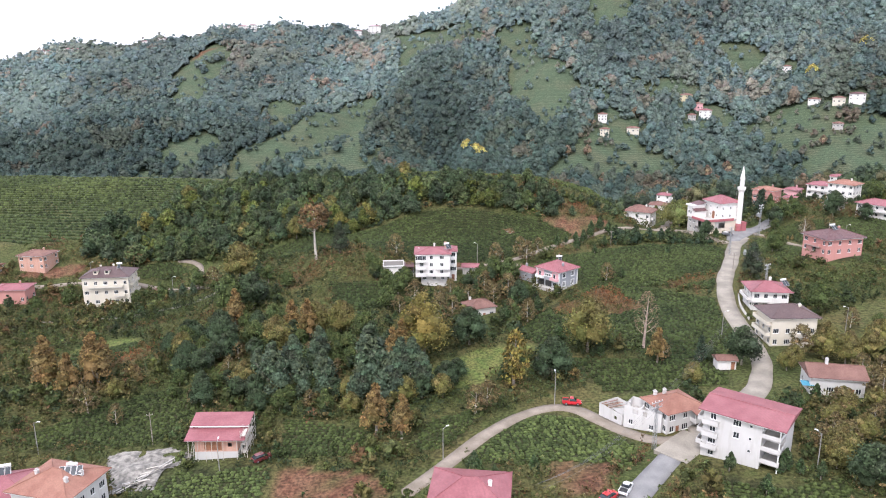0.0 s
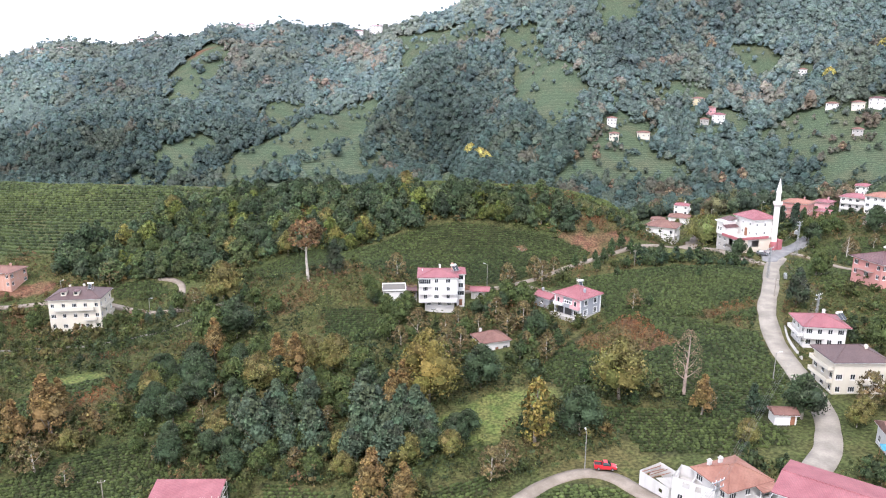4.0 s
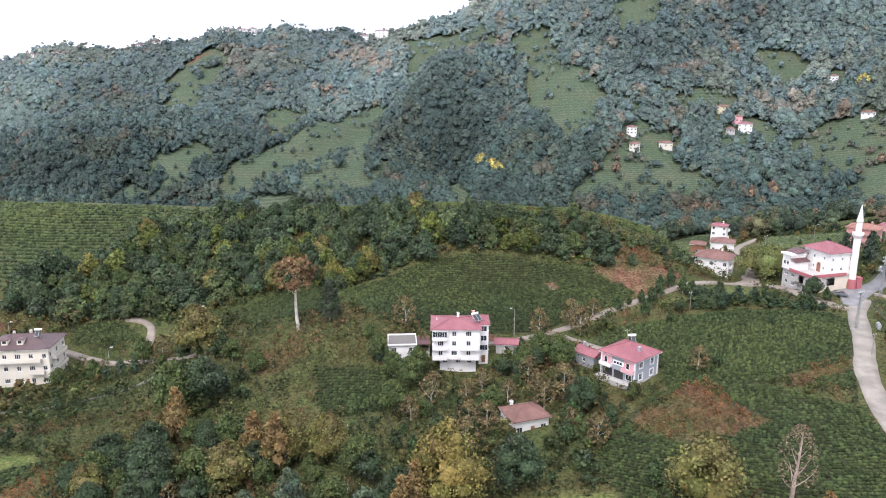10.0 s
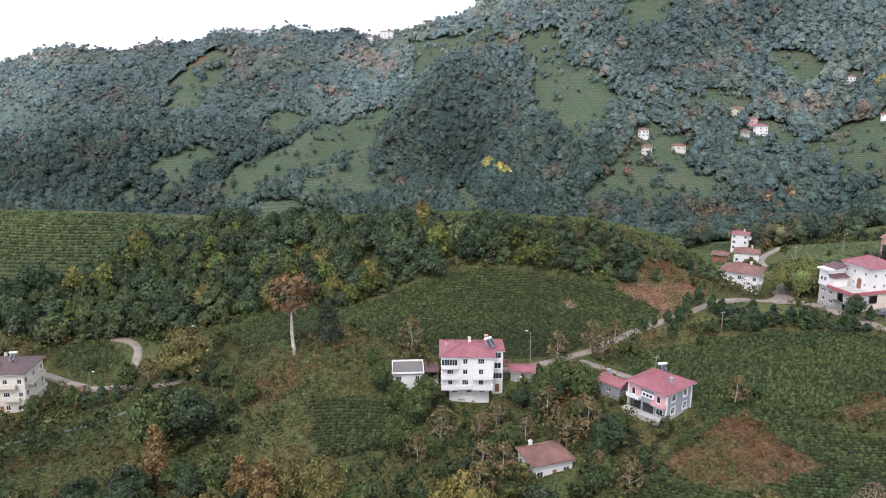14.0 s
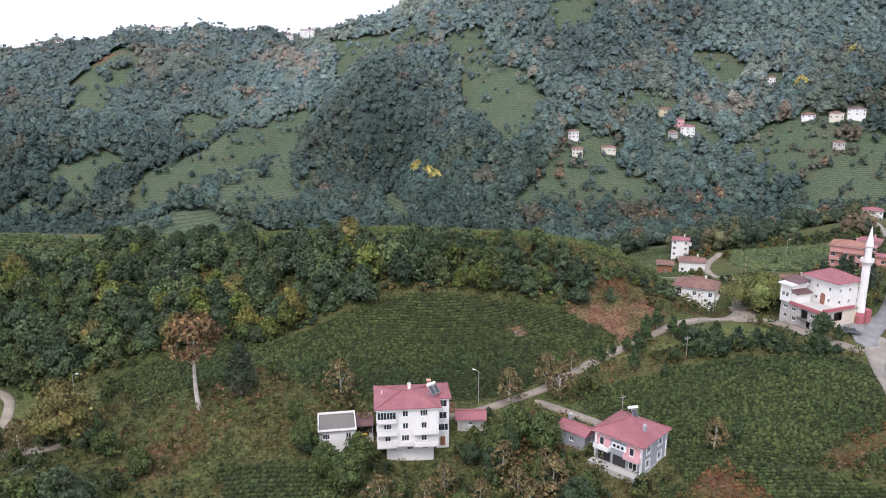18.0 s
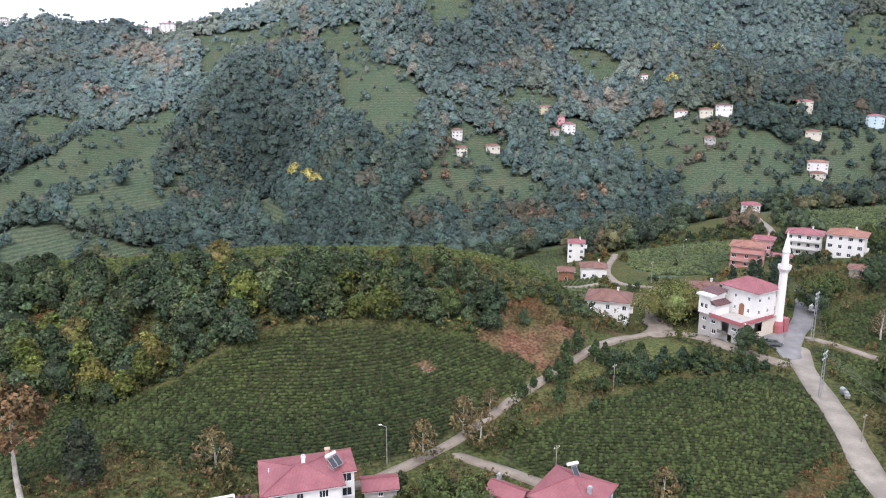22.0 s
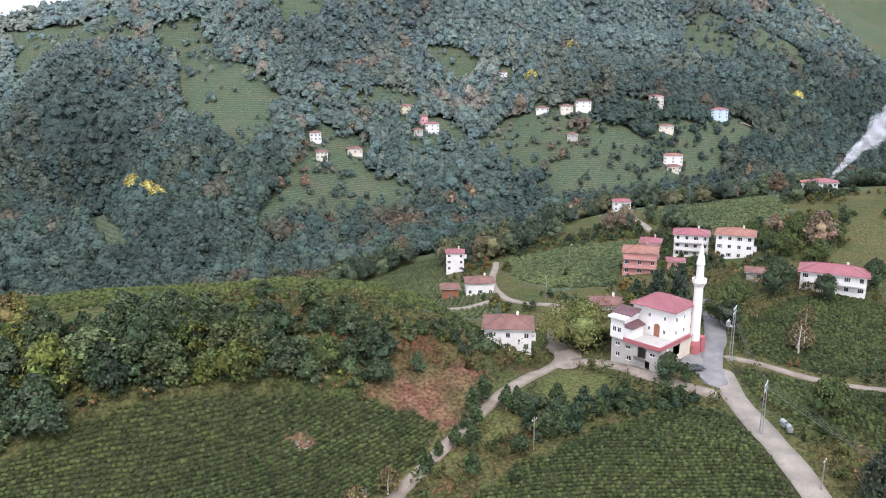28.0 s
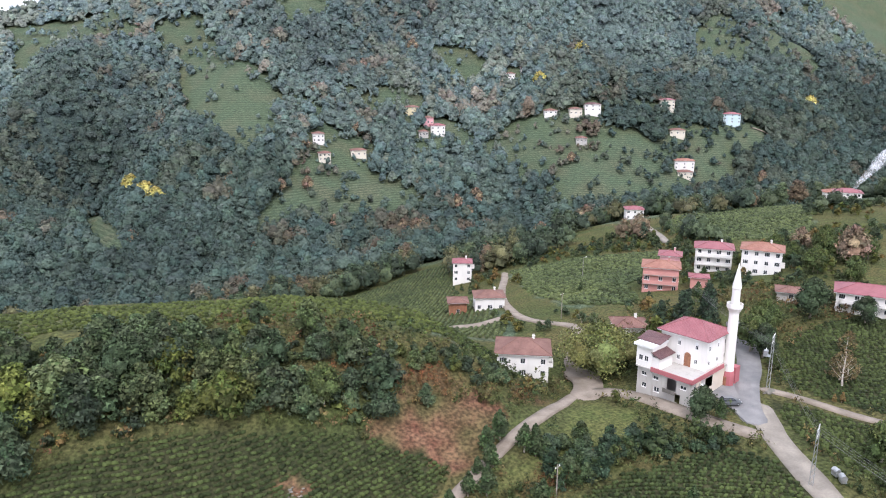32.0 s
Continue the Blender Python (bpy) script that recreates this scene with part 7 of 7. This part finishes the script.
for y0 in (0.2, 10.6):
    part("pillar", boxes((-0.12, 0.0, y0, y0 + 0.4, -2, 6.5)), RAW, mosque)
part("balcony", boxes((-1.2, 0, 3.7, 6.9, 2.5, 2.65), (-1.2, -1.1, 3.7, 6.9, 2.65, 3.5)), FLAT, mosque, "small dark balcony")
# prayer hall
hall_holes = [("left", c, z, 0.8, 1.5) for c in (-4.6, -1.2, 3.6) for z in (1.9, 5.6)][1:5] + [("left", 3.6, 5.6, 0.8, 1.5)] + [("front", c, z, 0.8, 1.5) for c in (-3.4, 0.2, 3.6) for z in (1.9, 5.6)] + [("right", c, 5.6, 0.8, 1.5) for c in (-3, 1, 4)]
hall, hm = mosque_wall("hall_wall", 6.8, 16.4, 0.8, 13.6, 6.72, 14.4, WHITE, hall_holes, 0.0, "white prayer hall walls")
for k, c, z, w, h in hall_holes:
    arch = lathe([(0.44, -0.12), (0.44, 0.02)], 14)
    part("arch", arch, FRAME, hall, at=hm[k][1] @ Matrix.Translation((c, -0.02, z + h / 2)) @ Matrix.Rotation(math.pi / 2, 4, "X"))
door = part("door", boxes((-0.9, 0.9, -0.08, 0.02, 0.0, 2.7)), WOOD, hall, "carved brown double door", at=hm["left"][1] @ Matrix.Translation((1.4, 0, 0.02)))
part("door_arch", lathe([(0.9, -0.06), (0.9, 0.06)], 18), WOOD, door, at=Matrix.Translation((0, -0.03, 2.7)) @ Matrix.Rotation(math.pi / 2, 4, "X"))
part("hall_core", boxes((7.6, 15.6, 1.6, 12.8, 6.72, 14.3)), RAW, mosque)
bm, caps = hip_roof(9.6, 12.8, 0.85, 2.7)
rf = part("roof", bm, SHEET_RED, mosque, "faded red sheet-metal hip roof", at=Matrix.Translation((11.6, 7.2, 14.52)))
for a, b in caps:
    part("ridge_cap", rods((a, b, 0.1, 5)), SHEET_RED, rf)
part("soffit", boxes((6.0, 17.2, 0.0, 14.4, 14.38, 14.515)), FRAME, mosque, "white boarded eaves")
# annex on the lane side with two maroon roofs
mosque_wall("annex_wall", -0.3, 5.4, 10.9, 15.4, 6.72, 12.0, WHITE, [("left", 0.6, 2.2, 1.1, 1.4), ("left", -1.0, 2.2, 1.1, 1.4)], 0.0, "white annex wall")
part("annex_cornice", boxes((-0.9, 5.6, 10.6, 16.0, 12.0, 12.55)), FRAME, mosque, "white cornice")
part("annex_roof", shed_roof(6.4, 4.2, 0.1, 1.0), SHEET_DARK, mosque, "maroon metal roof", at=Matrix.Translation((3.6, 13.4, 12.56)) @ Matrix.Rotation(radians(-90), 4, "Z"))
part("porch_roof", shed_roof(5.8, 2.6, 0.1, 1.0), SHEET_DARK, mosque, "maroon porch roof", at=Matrix.Translation((2.4, 9.7, 9.9)))
part("porch_wall", boxes((-0.2, 5.2, 8.9, 10.85, 6.72, 9.85)), WHITE, mosque)
# the minaret
mina = tagged(new("minaret"), "slender white minaret with one gallery and a pointed cap", "minaret")
mina.matrix_basis = place(128.3, 290.0, 16, 35.4) @ Matrix.Diagonal((0.9, 0.9, 0.985, 1))
part("base", lathe([(1.6, -2), (1.6, 1.8), (1.45, 2.4), (1.28, 2.8)], 8), RED_TRIM, mina, "crimson stone base")
shaft = part("shaft", lathe([(1.26, 2.8), (1.2, 6.4), (1.12, 16.0), (1.2, 16.4)], 16), WHITE, mina)
part("gallery", lathe([(1.2, 16.4), (1.75, 17.4), (1.85, 17.45), (1.85, 18.4), (1.7, 18.4), (1.7, 17.6), (1.0, 17.6)], 16), WHITE, mina)
part("upper_shaft", lathe([(0.98, 17.6), (0.92, 21.6), (1.1, 21.8), (1.1, 22.1)], 16), WHITE, mina)
part("cap", lathe([(1.08, 22.1), (0.6, 24.6), (0.12, 27.0), (0.02, 27.4)], 16), WHITE, mina, "white pointed cap")
part("base_block", boxes((1.2, 3.4, -1.4, 1.4, -2, 3.4)), RED_TRIM, mina, "crimson entrance block")
part("doorway", boxes((-1.66, -1.56, -0.5, 0.5, -0.5, 1.7)), WOOD, mina)

# the tarred mosque yard
yard = bmesh.new()
ring = [(118.2, 275.5), (122, 278), (127, 284), (131.5, 288.2), (136, 292.5), (133, 293.5), (128, 291), (122, 288.6), (120.5, 282)]
top = [yard.verts.new((x, y, float(ground(x, y)) + 0.27)) for x, y in ring]
low = [yard.verts.new((x, y, 32.0)) for x, y in ring]
yard.faces.new(top)
for k in range(len(ring)):
    j = (k + 1) % len(ring)
    yard.faces.new((low[k], low[j], top[j], top[k]))
part("yard_paving", yard, ASPHALT, None)
tagged(bpy.data.objects["yard_paving"], "grey asphalt yard before the mosque", "pavement", kind="structure")


# ---- vehicles ----
def paint(name, tone):
    m, n, l, bs = material(name, 0.3)
    bs.inputs["Coat Weight"].default_value = 0.6
    t = noise_node(n, l, 0.9, 4)
    l.new(mix_node(n, l, ramp_node(n, l, t.outputs[0], 0.35, 0.7), tone, tuple(v * 0.85 for v in tone)), bs.inputs["Base Color"])
    return m


def loft(sections):
    """A hull through cross sections along x: (x, half width, z low, z high, roof half width)."""
    bm = bmesh.new()
    rings = []
    for x, w, z0, z1, rw in sections:
        rings.append([bm.verts.new(p) for p in ((x, -w, z0), (x, w, z0), (x, w, (z0 + z1) / 2), (x, rw, z1), (x, -rw, z1), (x, -w, (z0 + z1) / 2))])
    for a, b in zip(rings, rings[1:]):
        for k in range(6):
            j = (k + 1) % 6
            bm.faces.new((a[k], a[j], b[j], b[k]))
    bm.faces.new(rings[0][::-1])
    bm.faces.new(rings[-1])
    return bm


def vehicle(label, x, y, rot, tone, pickup=False, z=None, name="car"):
    root = tagged(new(name), label, "car")
    root.matrix_basis = place(x, y, rot, z)
    p = paint(name + "_paint", tone)
    part("body", loft([(-2.2, 0.72, 0.45, 0.85, 0.66), (-2.05, 0.84, 0.3, 0.98, 0.78), (-0.8, 0.86, 0.28, 1.0, 0.8), (0.9, 0.86, 0.28, 1.0, 0.8), (1.5, 0.85, 0.28, 0.92, 0.76), (2.15, 0.76, 0.35, 0.75, 0.66), (2.25, 0.66, 0.42, 0.66, 0.6)]), p, root)
    cab = [(-0.5, 0.78, 0.98, 1.5, 0.62), (-0.3, 0.8, 0.98, 1.62, 0.62), (0.5, 0.8, 0.98, 1.6, 0.62), (1.15, 0.78, 0.96, 1.02, 0.7)] if pickup else [(-2.0, 0.76, 0.96, 1.05, 0.68), (-1.6, 0.78, 0.98, 1.5, 0.6), (-0.4, 0.8, 0.98, 1.58, 0.62), (0.4, 0.8, 0.98, 1.54, 0.6), (1.2, 0.78, 0.96, 1.0, 0.7)]
    c = part("cabin", loft(cab), GLASS, root, "dark glazed cabin")
    part("roof_panel", boxes((-1.5 if not pickup else -0.4, 0.42, -0.58, 0.58, 1.6, 1.64)), p, c)
    for s in (-1, 1):
        for px in (-1.3, 1.4):
            wl = part("wheel", rods(((px, s * 0.72, 0.32), (px, s * 0.9, 0.32), 0.32, 12)), RUBBER, root)
            part("rim", rods(((px, s * 0.9, 0.32), (px, s * 0.915, 0.32), 0.18, 8)), STEEL, wl)
        part("headlight", boxes((2.1, 2.24, s * 0.55 - 0.12, s * 0.55 + 0.12, 0.62, 0.74)), FRAME, root)
        part("tail_light", boxes((-2.23, -2.1, s * 0.62 - 0.08, s * 0.62 + 0.08, 0.66, 0.8)), RED_TRIM, root)
    part("front_bumper", boxes((2.1, 2.32, -0.7, 0.7, 0.34, 0.5)), RUBBER, root)
    part("rear_bumper", boxes((-2.32, -2.1, -0.7, 0.7, 0.36, 0.52)), RUBBER, root)
    if pickup:
        part("load_bed", boxes((-2.12, -0.6, -0.74, 0.74, 0.985, 1.0)), RUBBER, root)
        for s in (-1, 1):
            part("bed_side", boxes((-2.15, -0.55, s * 0.8 - 0.04, s * 0.8 + 0.04, 0.95, 1.18)), p, root)
    return root


def lane_z(x, y):
    return float(ground(x, y)) + 0.25


vehicle("bright red pickup parked on the lower lane", 33.0, 154.6, -8, (0.5, 0.02, 0.03), True, lane_z(33, 154.6) + 0.1, "pickup")
vehicle("white pickup parked beside the asphalt lane", 35.6, 115.6, 58, (0.75, 0.75, 0.74), True, lane_z(35.6, 115.6), "pickup")
vehicle("red car parked beside the asphalt lane", 32.0, 113.6, 40, (0.5, 0.03, 0.03), False, lane_z(32, 113.6))
vehicle("dark grey car parked in the mosque yard", 121.0, 282.6, -24, (0.1, 0.11, 0.12), False, 34.85)
vehicle("dark red car parked by the unfinished house", -37.6, 139.6, 40, (0.16, 0.03, 0.035), False, lane_z(-37.6, 139.6))
vehicle("yellow pickup under the carport", -8.8, 250.0, 90, (0.7, 0.42, 0.04), True, 29.46, "pickup")


def waste_bin(x, y, rot):
    root = tagged(new("waste_bin"), "grey steel waste container on wheels beside the road", "bin", "waste containers")
    root.matrix_basis = place(x, y, rot, lane_z(x, y))
    part("body", loft([(-0.68, 0.42, 0.3, 1.0, 0.5), (-0.6, 0.45, 0.2, 1.1, 0.55), (0.6, 0.45, 0.2, 1.1, 0.55), (0.68, 0.42, 0.3, 1.0, 0.5)]), STEEL, root)
    part("lid", rods(((-0.66, 0, 1.05), (0.66, 0, 1.05), 0.54, 12)), STEEL, root, "rounded steel lid")
    for px in (-0.55, 0.55):
        for py in (-0.35, 0.35):
            part("wheel", rods(((px, py - 0.04, 0.1), (px, py + 0.04, 0.1), 0.1, 8)), RUBBER, root)


waste_bin(116.2, 254.2, 55)
waste_bin(117.0, 256.0, 70)


# ---- poles and wires ----
POLE = surface("weathered_concrete_pole", (0.2, 0.19, 0.175), (0.28, 0.27, 0.25), 0.8)
def lamp_post(x, y, tall=8.0, rot=0, lamp=True):
    root = tagged(new("street_lamp"), "slim pale concrete street lamp", "lamp", "street lamps")
    root.matrix_basis = place(x, y, rot)
    part("pole", rods(((0, 0, -0.8), (0, 0, tall), 0.12, 8, 0.07)), POLE, root)
    if lamp:
        arm = part("arm", rods(((0, 0, tall - 0.2), (1.0, 0, tall + 0.25), 0.04)), STEEL, root)
        part("lamp_head", boxes((0.8, 1.45, -0.12, 0.12, tall + 0.18, tall + 0.32)), FRAME, arm)


for x, y, h, r in ((-91, 148, 8, 0), (29, 155, 8.5, 90), (2, 134, 7.5, 30), (72.1, 117.8, 8.5, 120), (36, 268.5, 7, 200), (17, 262, 8, 160), (110.5, 281.5, 8, 250), (-102, 268, 7, 0), (-46, 136.5, 7, 90), (-143, 288, 7, 0), (148, 246, 9, 0), (81, 186, 7, 0), (114, 183, 8.5, 180), (174, 400, 8, 0), (-80, 285, 7, 0)):
    lamp_post(x, y, h, r)


def wood_pole(x, y, tall=8.0):
    root = tagged(new("utility_pole"), "weathered wooden utility pole", "pole", "utility poles")
    root.matrix_basis = place(x, y, 20)
    part("post", rods(((0, 0, -0.8), (0, 0, tall), 0.13, 7, 0.09)), BARK, root)
    part("crossarm", boxes((-0.7, 0.7, -0.05, 0.05, tall - 0.6, tall - 0.48)), BARK, root)
    for k in (-0.6, 0.0, 0.6):
        part("insulator", rods(((k, 0, tall - 0.48), (k, 0, tall - 0.25), 0.05)), FRAME, root)


for x, y, h in ((70.7, 273, 6.5), (127.5, 350, 8), (45.5, 248, 7), (-65, 149, 8), (106, 240, 6)):
    wood_pole(x, y, h)


def lattice_pole(x, y, tall=9.5):
    """A steel lattice pole with crossarms and insulators."""
    root = tagged(new("power_pole"), "grey steel lattice power pole with crossarms", "pole", "power poles")
    root.matrix_basis = place(x, y, 30)
    a = 0.32
    for sx in (-1, 1):
        for sy in (-1, 1):
            part("leg", rods(((sx * a, sy * a, -0.5), (sx * a * 0.5, sy * a * 0.5, tall), 0.05)), STEEL, root)
    bits = []
    for k in range(9):
        z0, z1, s = tall * k / 9, tall * (k + 1) / 9, a * (1 - 0.5 * k / 9)
        for sgn in (-1, 1):
            bits += [((-s, sgn * s, z0), (s, sgn * s, z1), 0.03), ((sgn * s, -s, z1), (sgn * s, s, z0), 0.03)]
    part("lattice", rods(*bits), STEEL, root)
    for zz in (tall, tall - 1.2):
        arm = part("crossarm", boxes((-1.5, 1.5, -0.07, 0.07, zz - 0.08, zz + 0.08)), STEEL, root)
        for k in (-1.4, -0.5, 0.5, 1.4):
            part("insulator", rods(((k, 0, zz + 0.08), (k, 0, zz + 0.4), 0.06)), FRAME, arm)
    return root


LINE = [(146, 318), (134.8, 284.6), (111.2, 256.4), (106, 215), (45.2, 130.2), (18, 106)]
for x, y in LINE[1:-1]:
    lattice_pole(x, y, 10.5 if y < 280 else 12)
box_unit = tagged(new("transformer"), "grey pole-mounted transformer with insulators", "transformer")
box_unit.matrix_basis = place(134.8, 285.2, 30, float(ground(134.8, 285)) + 7.4)
part("tank", boxes((-0.6, 0.6, 0.3, 1.1, 0, 1.1)), STEEL, box_unit)
part("bracket", boxes((-0.7, 0.7, -0.3, 1.15, -0.12, 0.0)), STEEL, box_unit)
for k in (-0.4, 0, 0.4):
    part("bushing", rods(((k, 0.7, 1.1), (k, 0.7, 1.5), 0.07)), FRAME, box_unit)
WIRE = surface("wire", (0.1, 0.1, 0.1), (0.16, 0.16, 0.155), 1.0, 0.6)


def wire(a, b, sag):
    bm = bmesh.new()
    pts = [Vector(a).lerp(Vector(b), t) - Vector((0, 0, 4 * sag * t * (1 - t))) for t in np.linspace(0, 1, 13)]
    across = (Vector(b) - Vector(a)).cross(Vector((0, 0, 1))).normalized() * 0.015
    rings = [[bm.verts.new(p + across), bm.verts.new(p - across), bm.verts.new(p + Vector((0, 0, 0.025)))] for p in pts]
    for p, q in zip(rings, rings[1:]):
        for k in range(3):
            bm.faces.new((p[k], p[(k + 1) % 3], q[(k + 1) % 3], q[k]))
    me = shell(bm)
    me.materials.append(WIRE)
    return tagged(new("power_cable", me), "thin dark overhead power cable", "cable", "overhead cables")


for (x0, y0), (x1, y1) in zip(LINE, LINE[1:]):
    for off, zz in ((-1.4, 10.6), (-0.5, 10.6), (0.5, 10.6), (1.4, 10.6), (0.9, 9.4)):
        c, s = math.cos(radians(30)), math.sin(radians(30))
        wire((x0 + off * c, y0 + off * s, float(ground(x0, y0)) + zz), (x1 + off * c, y1 + off * s, float(ground(x1, y1)) + zz), 0.9 if y1 > 200 else 2.2)

# ---- yards, walls and small things ----
def low_wall(label, points, tall, thick, mat):
    line = glide(points, 1.5)
    d = np.gradient(line, axis=0)
    d /= np.linalg.norm(d, axis=1)[:, None]
    nrm = np.stack([d[:, 1], -d[:, 0]], 1) * thick / 2
    z = ground(line[:, 0], line[:, 1])
    cols = [np.c_[line - nrm, z - 1.5], np.c_[line - nrm, z + tall], np.c_[line + nrm, z + tall], np.c_[line + nrm, z - 1.5]]
    n, fs = len(line), []
    for j in range(3):
        a = np.arange(n - 1) + j * n
        fs += [np.stack([a, a + 1, a + n + 1], 1), np.stack([a, a + n + 1, a + n], 1)]
    ends = np.array([[0, n, 2 * n], [0, 2 * n, 3 * n], [n - 1, 3 * n - 1, 2 * n - 1], [n - 1, 4 * n - 1, 3 * n - 1]])
    ob = new("retaining_wall", tri_mesh("retaining_wall", np.concatenate(cols), np.concatenate(fs + [ends]), mat))
    return tagged(ob, label, "wall", kind="structure")


low_wall("pale concrete retaining wall along the main road", [(93, 196), (94.8, 206), (98.5, 217)], 0.8, 0.3, RAW)
low_wall("mossy stone terrace wall below the west house", [(-142, 240), (-114, 242), (-99.3, 245.8), (-88.8, 251.3), (-79.2, 261.2)], 0.4, 0.5, STONE)

rng = np.random.default_rng(31)


def rubble(name, label, cx, cy, r, n, size, mat):
    vs, fs, base = [], [], 0
    for k in range(n):
        a, q = rng.uniform(0, 6.28), r * math.sqrt(rng.uniform())
        x, y = cx + q * math.cos(a), cy + 0.6 * q * math.sin(a)
        v = ICO_V * rng.uniform(0.6, 1.3, (12, 1)) * size * rng.uniform(0.3, 1.0) * (1.3, 1.0, 0.6)
        vs.append(v + (x, y, float(ground(x, y)) + 0.1))
        fs.append(ICO_F + base)
        base += 12
    ob = new(name, tri_mesh(name, np.concatenate(vs), np.concatenate(fs), mat))
    return tagged(ob, label, "rubble", kind="stuff")


YARD = [(-75, 144), (-68, 146.5), (-61.5, 147), (-54, 144.5), (-52.5, 140.5), (-58, 136.5), (-57.5, 130), (-66, 129.5), (-70.5, 137), (-73, 140)]
RUBBLE = surface("dusty_rubble", (0.11, 0.103, 0.092), (0.27, 0.252, 0.222), 1.2, 0.95, fine=0.6, bump=0.8, depth=0.06)
ux, uy = np.arange(-77, -50, 0.6), np.arange(127, 149, 0.6)
px, py = (q.ravel() for q in np.meshgrid(ux, uy))
pz = ground(px, py) + 0.2 + 0.35 * fnoise(px, py, 3.0, 15, 3) + 0.9 * np.exp(-((px + 65) / 4.5) ** 2 - ((py - 138) / 4.0) ** 2)
q = (np.arange(len(uy) - 1)[:, None] * len(ux) + np.arange(len(ux) - 1)).ravel()
tri = np.concatenate([np.stack([q, q + 1, q + len(ux) + 1], 1), np.stack([q, q + len(ux) + 1, q + len(ux)], 1)])
tri = tri[inside(YARD, px, py, 1.2)[tri].all(1)]
yard = new("building_yard", tri_mesh("building_yard", np.stack([px, py, pz], 1), tri, RUBBLE))
tagged(yard, "dusty building yard of pale rubble and spoil", "pavement", kind="structure")
for cx, cy, rr in ((-66, 138, 4.5), (-62, 133, 4.0), (-69, 142, 3.5), (-59, 141, 4.0)):
    rubble("rubble_heap", "pale rubble and broken concrete in a building yard", cx, cy, rr, 110, 0.42, RUBBLE)
rubble("stone_heap", "grey boulders beside the mosque yard", 133.6, 283.2, 1.5, 12, 0.8, STONE)
rubble("field_stones", "pale stones in a bare patch of the tea field", 32, 291, 2.4, 14, 0.3, STONE)
for k in range(16):
    b = new("timber_board", shell(boxes((-2.4, 2.4, -0.13, 0.13, 0, 0.07))))
    b.data.materials.append((RAW, POLE_WHITE, RUBBLE)[k % 3])
    x, y = -64.5 + 0.42 * k + rng.uniform(-0.8, 0.8), 131.5 + 0.5 * k + rng.uniform(-0.8, 0.8)
    b.matrix_basis = place(x, y, 42 + rng.uniform(-22, 22), float(ground(x, y)) + 0.75 + 0.04 * (k % 4))
    tagged(b, "long pale timber board on the building yard", "board", "yard boards")
pad = new("forecourt", shell(boxes((-6, 6, -3.6, 3.6, -1.5, 0.12))))
pad.data.materials.append(CONCRETE_ROAD)
pad.matrix_basis = place(51.5, 130.0, 43, float(ground(51.5, 130)) + 0.2)
tagged(pad, "pale concrete forecourt between two houses", "pavement", kind="structure")
TARP = surface("blue_tarpaulin", (0.05, 0.2, 0.3), (0.08, 0.28, 0.38), 0.8, 0.5)
for x, y, rot in ((86.6, 150.2, -12), (107.5, 179, -20)):
    cover = tagged(new("tarpaulin_shelter"), "small shelter under a blue tarpaulin", "shelter", "tarpaulin shelters")
    cover.matrix_basis = place(x, y, rot)
    part("sheet", shed_roof(2.4, 1.8, 0.1, 0.4, 0.04), TARP, cover, "blue tarpaulin", at=Matrix.Translation((0, 0, 2.2)))
    for px in (-1.1, 1.1):
        for py in (-0.8, 0.8):
            part("post", rods(((px, py, -0.5), (px, py, 2.25 + 0.2 * (py > 0)), 0.05)), WOOD, cover)


# ---- smoke from a garden fire ----
smoke_mat, sn, sl, sb = material("smoke", 1.0)
sb.inputs["Base Color"].default_value = (0.85, 0.87, 0.9, 1)
sb.inputs["Specular IOR Level"].default_value = 0.0
puff = noise_node(sn, sl, 4.0, 5)
alpha = sn.new("ShaderNodeMath")
alpha.operation = "MULTIPLY"
sl.new(ramp_node(sn, sl, puff.outputs[0], 0.3, 0.7), alpha.inputs[0])
alpha.inputs[1].default_value = 0.2
sl.new(alpha.outputs[0], sb.inputs["Alpha"])
vs, fs, base = [], [], 0
for k in range(46):
    t = k / 45
    r = 0.7 + 6.5 * t**1.2
    c = np.array([349 + 26 * t + rng.normal(0, 1.6 * t), 414 - 20 * t + rng.normal(0, 1.6 * t), 41.5 + 40 * t**0.85 + rng.normal(0, 1.2 * t)])
    vs.append(ICO2_V * r * rng.uniform(0.8, 1.15, (42, 1)) * (1, 1, 0.8) + c)
    fs.append(ICO2_F + base)
    base += 42
plume = new("smoke_plume", tri_mesh("smoke_plume", np.concatenate(vs), np.concatenate(fs), smoke_mat, smooth=True))
plume.visible_shadow = False
tagged(plume, "thin pale smoke drifting from a garden fire", "smoke", kind="stuff")
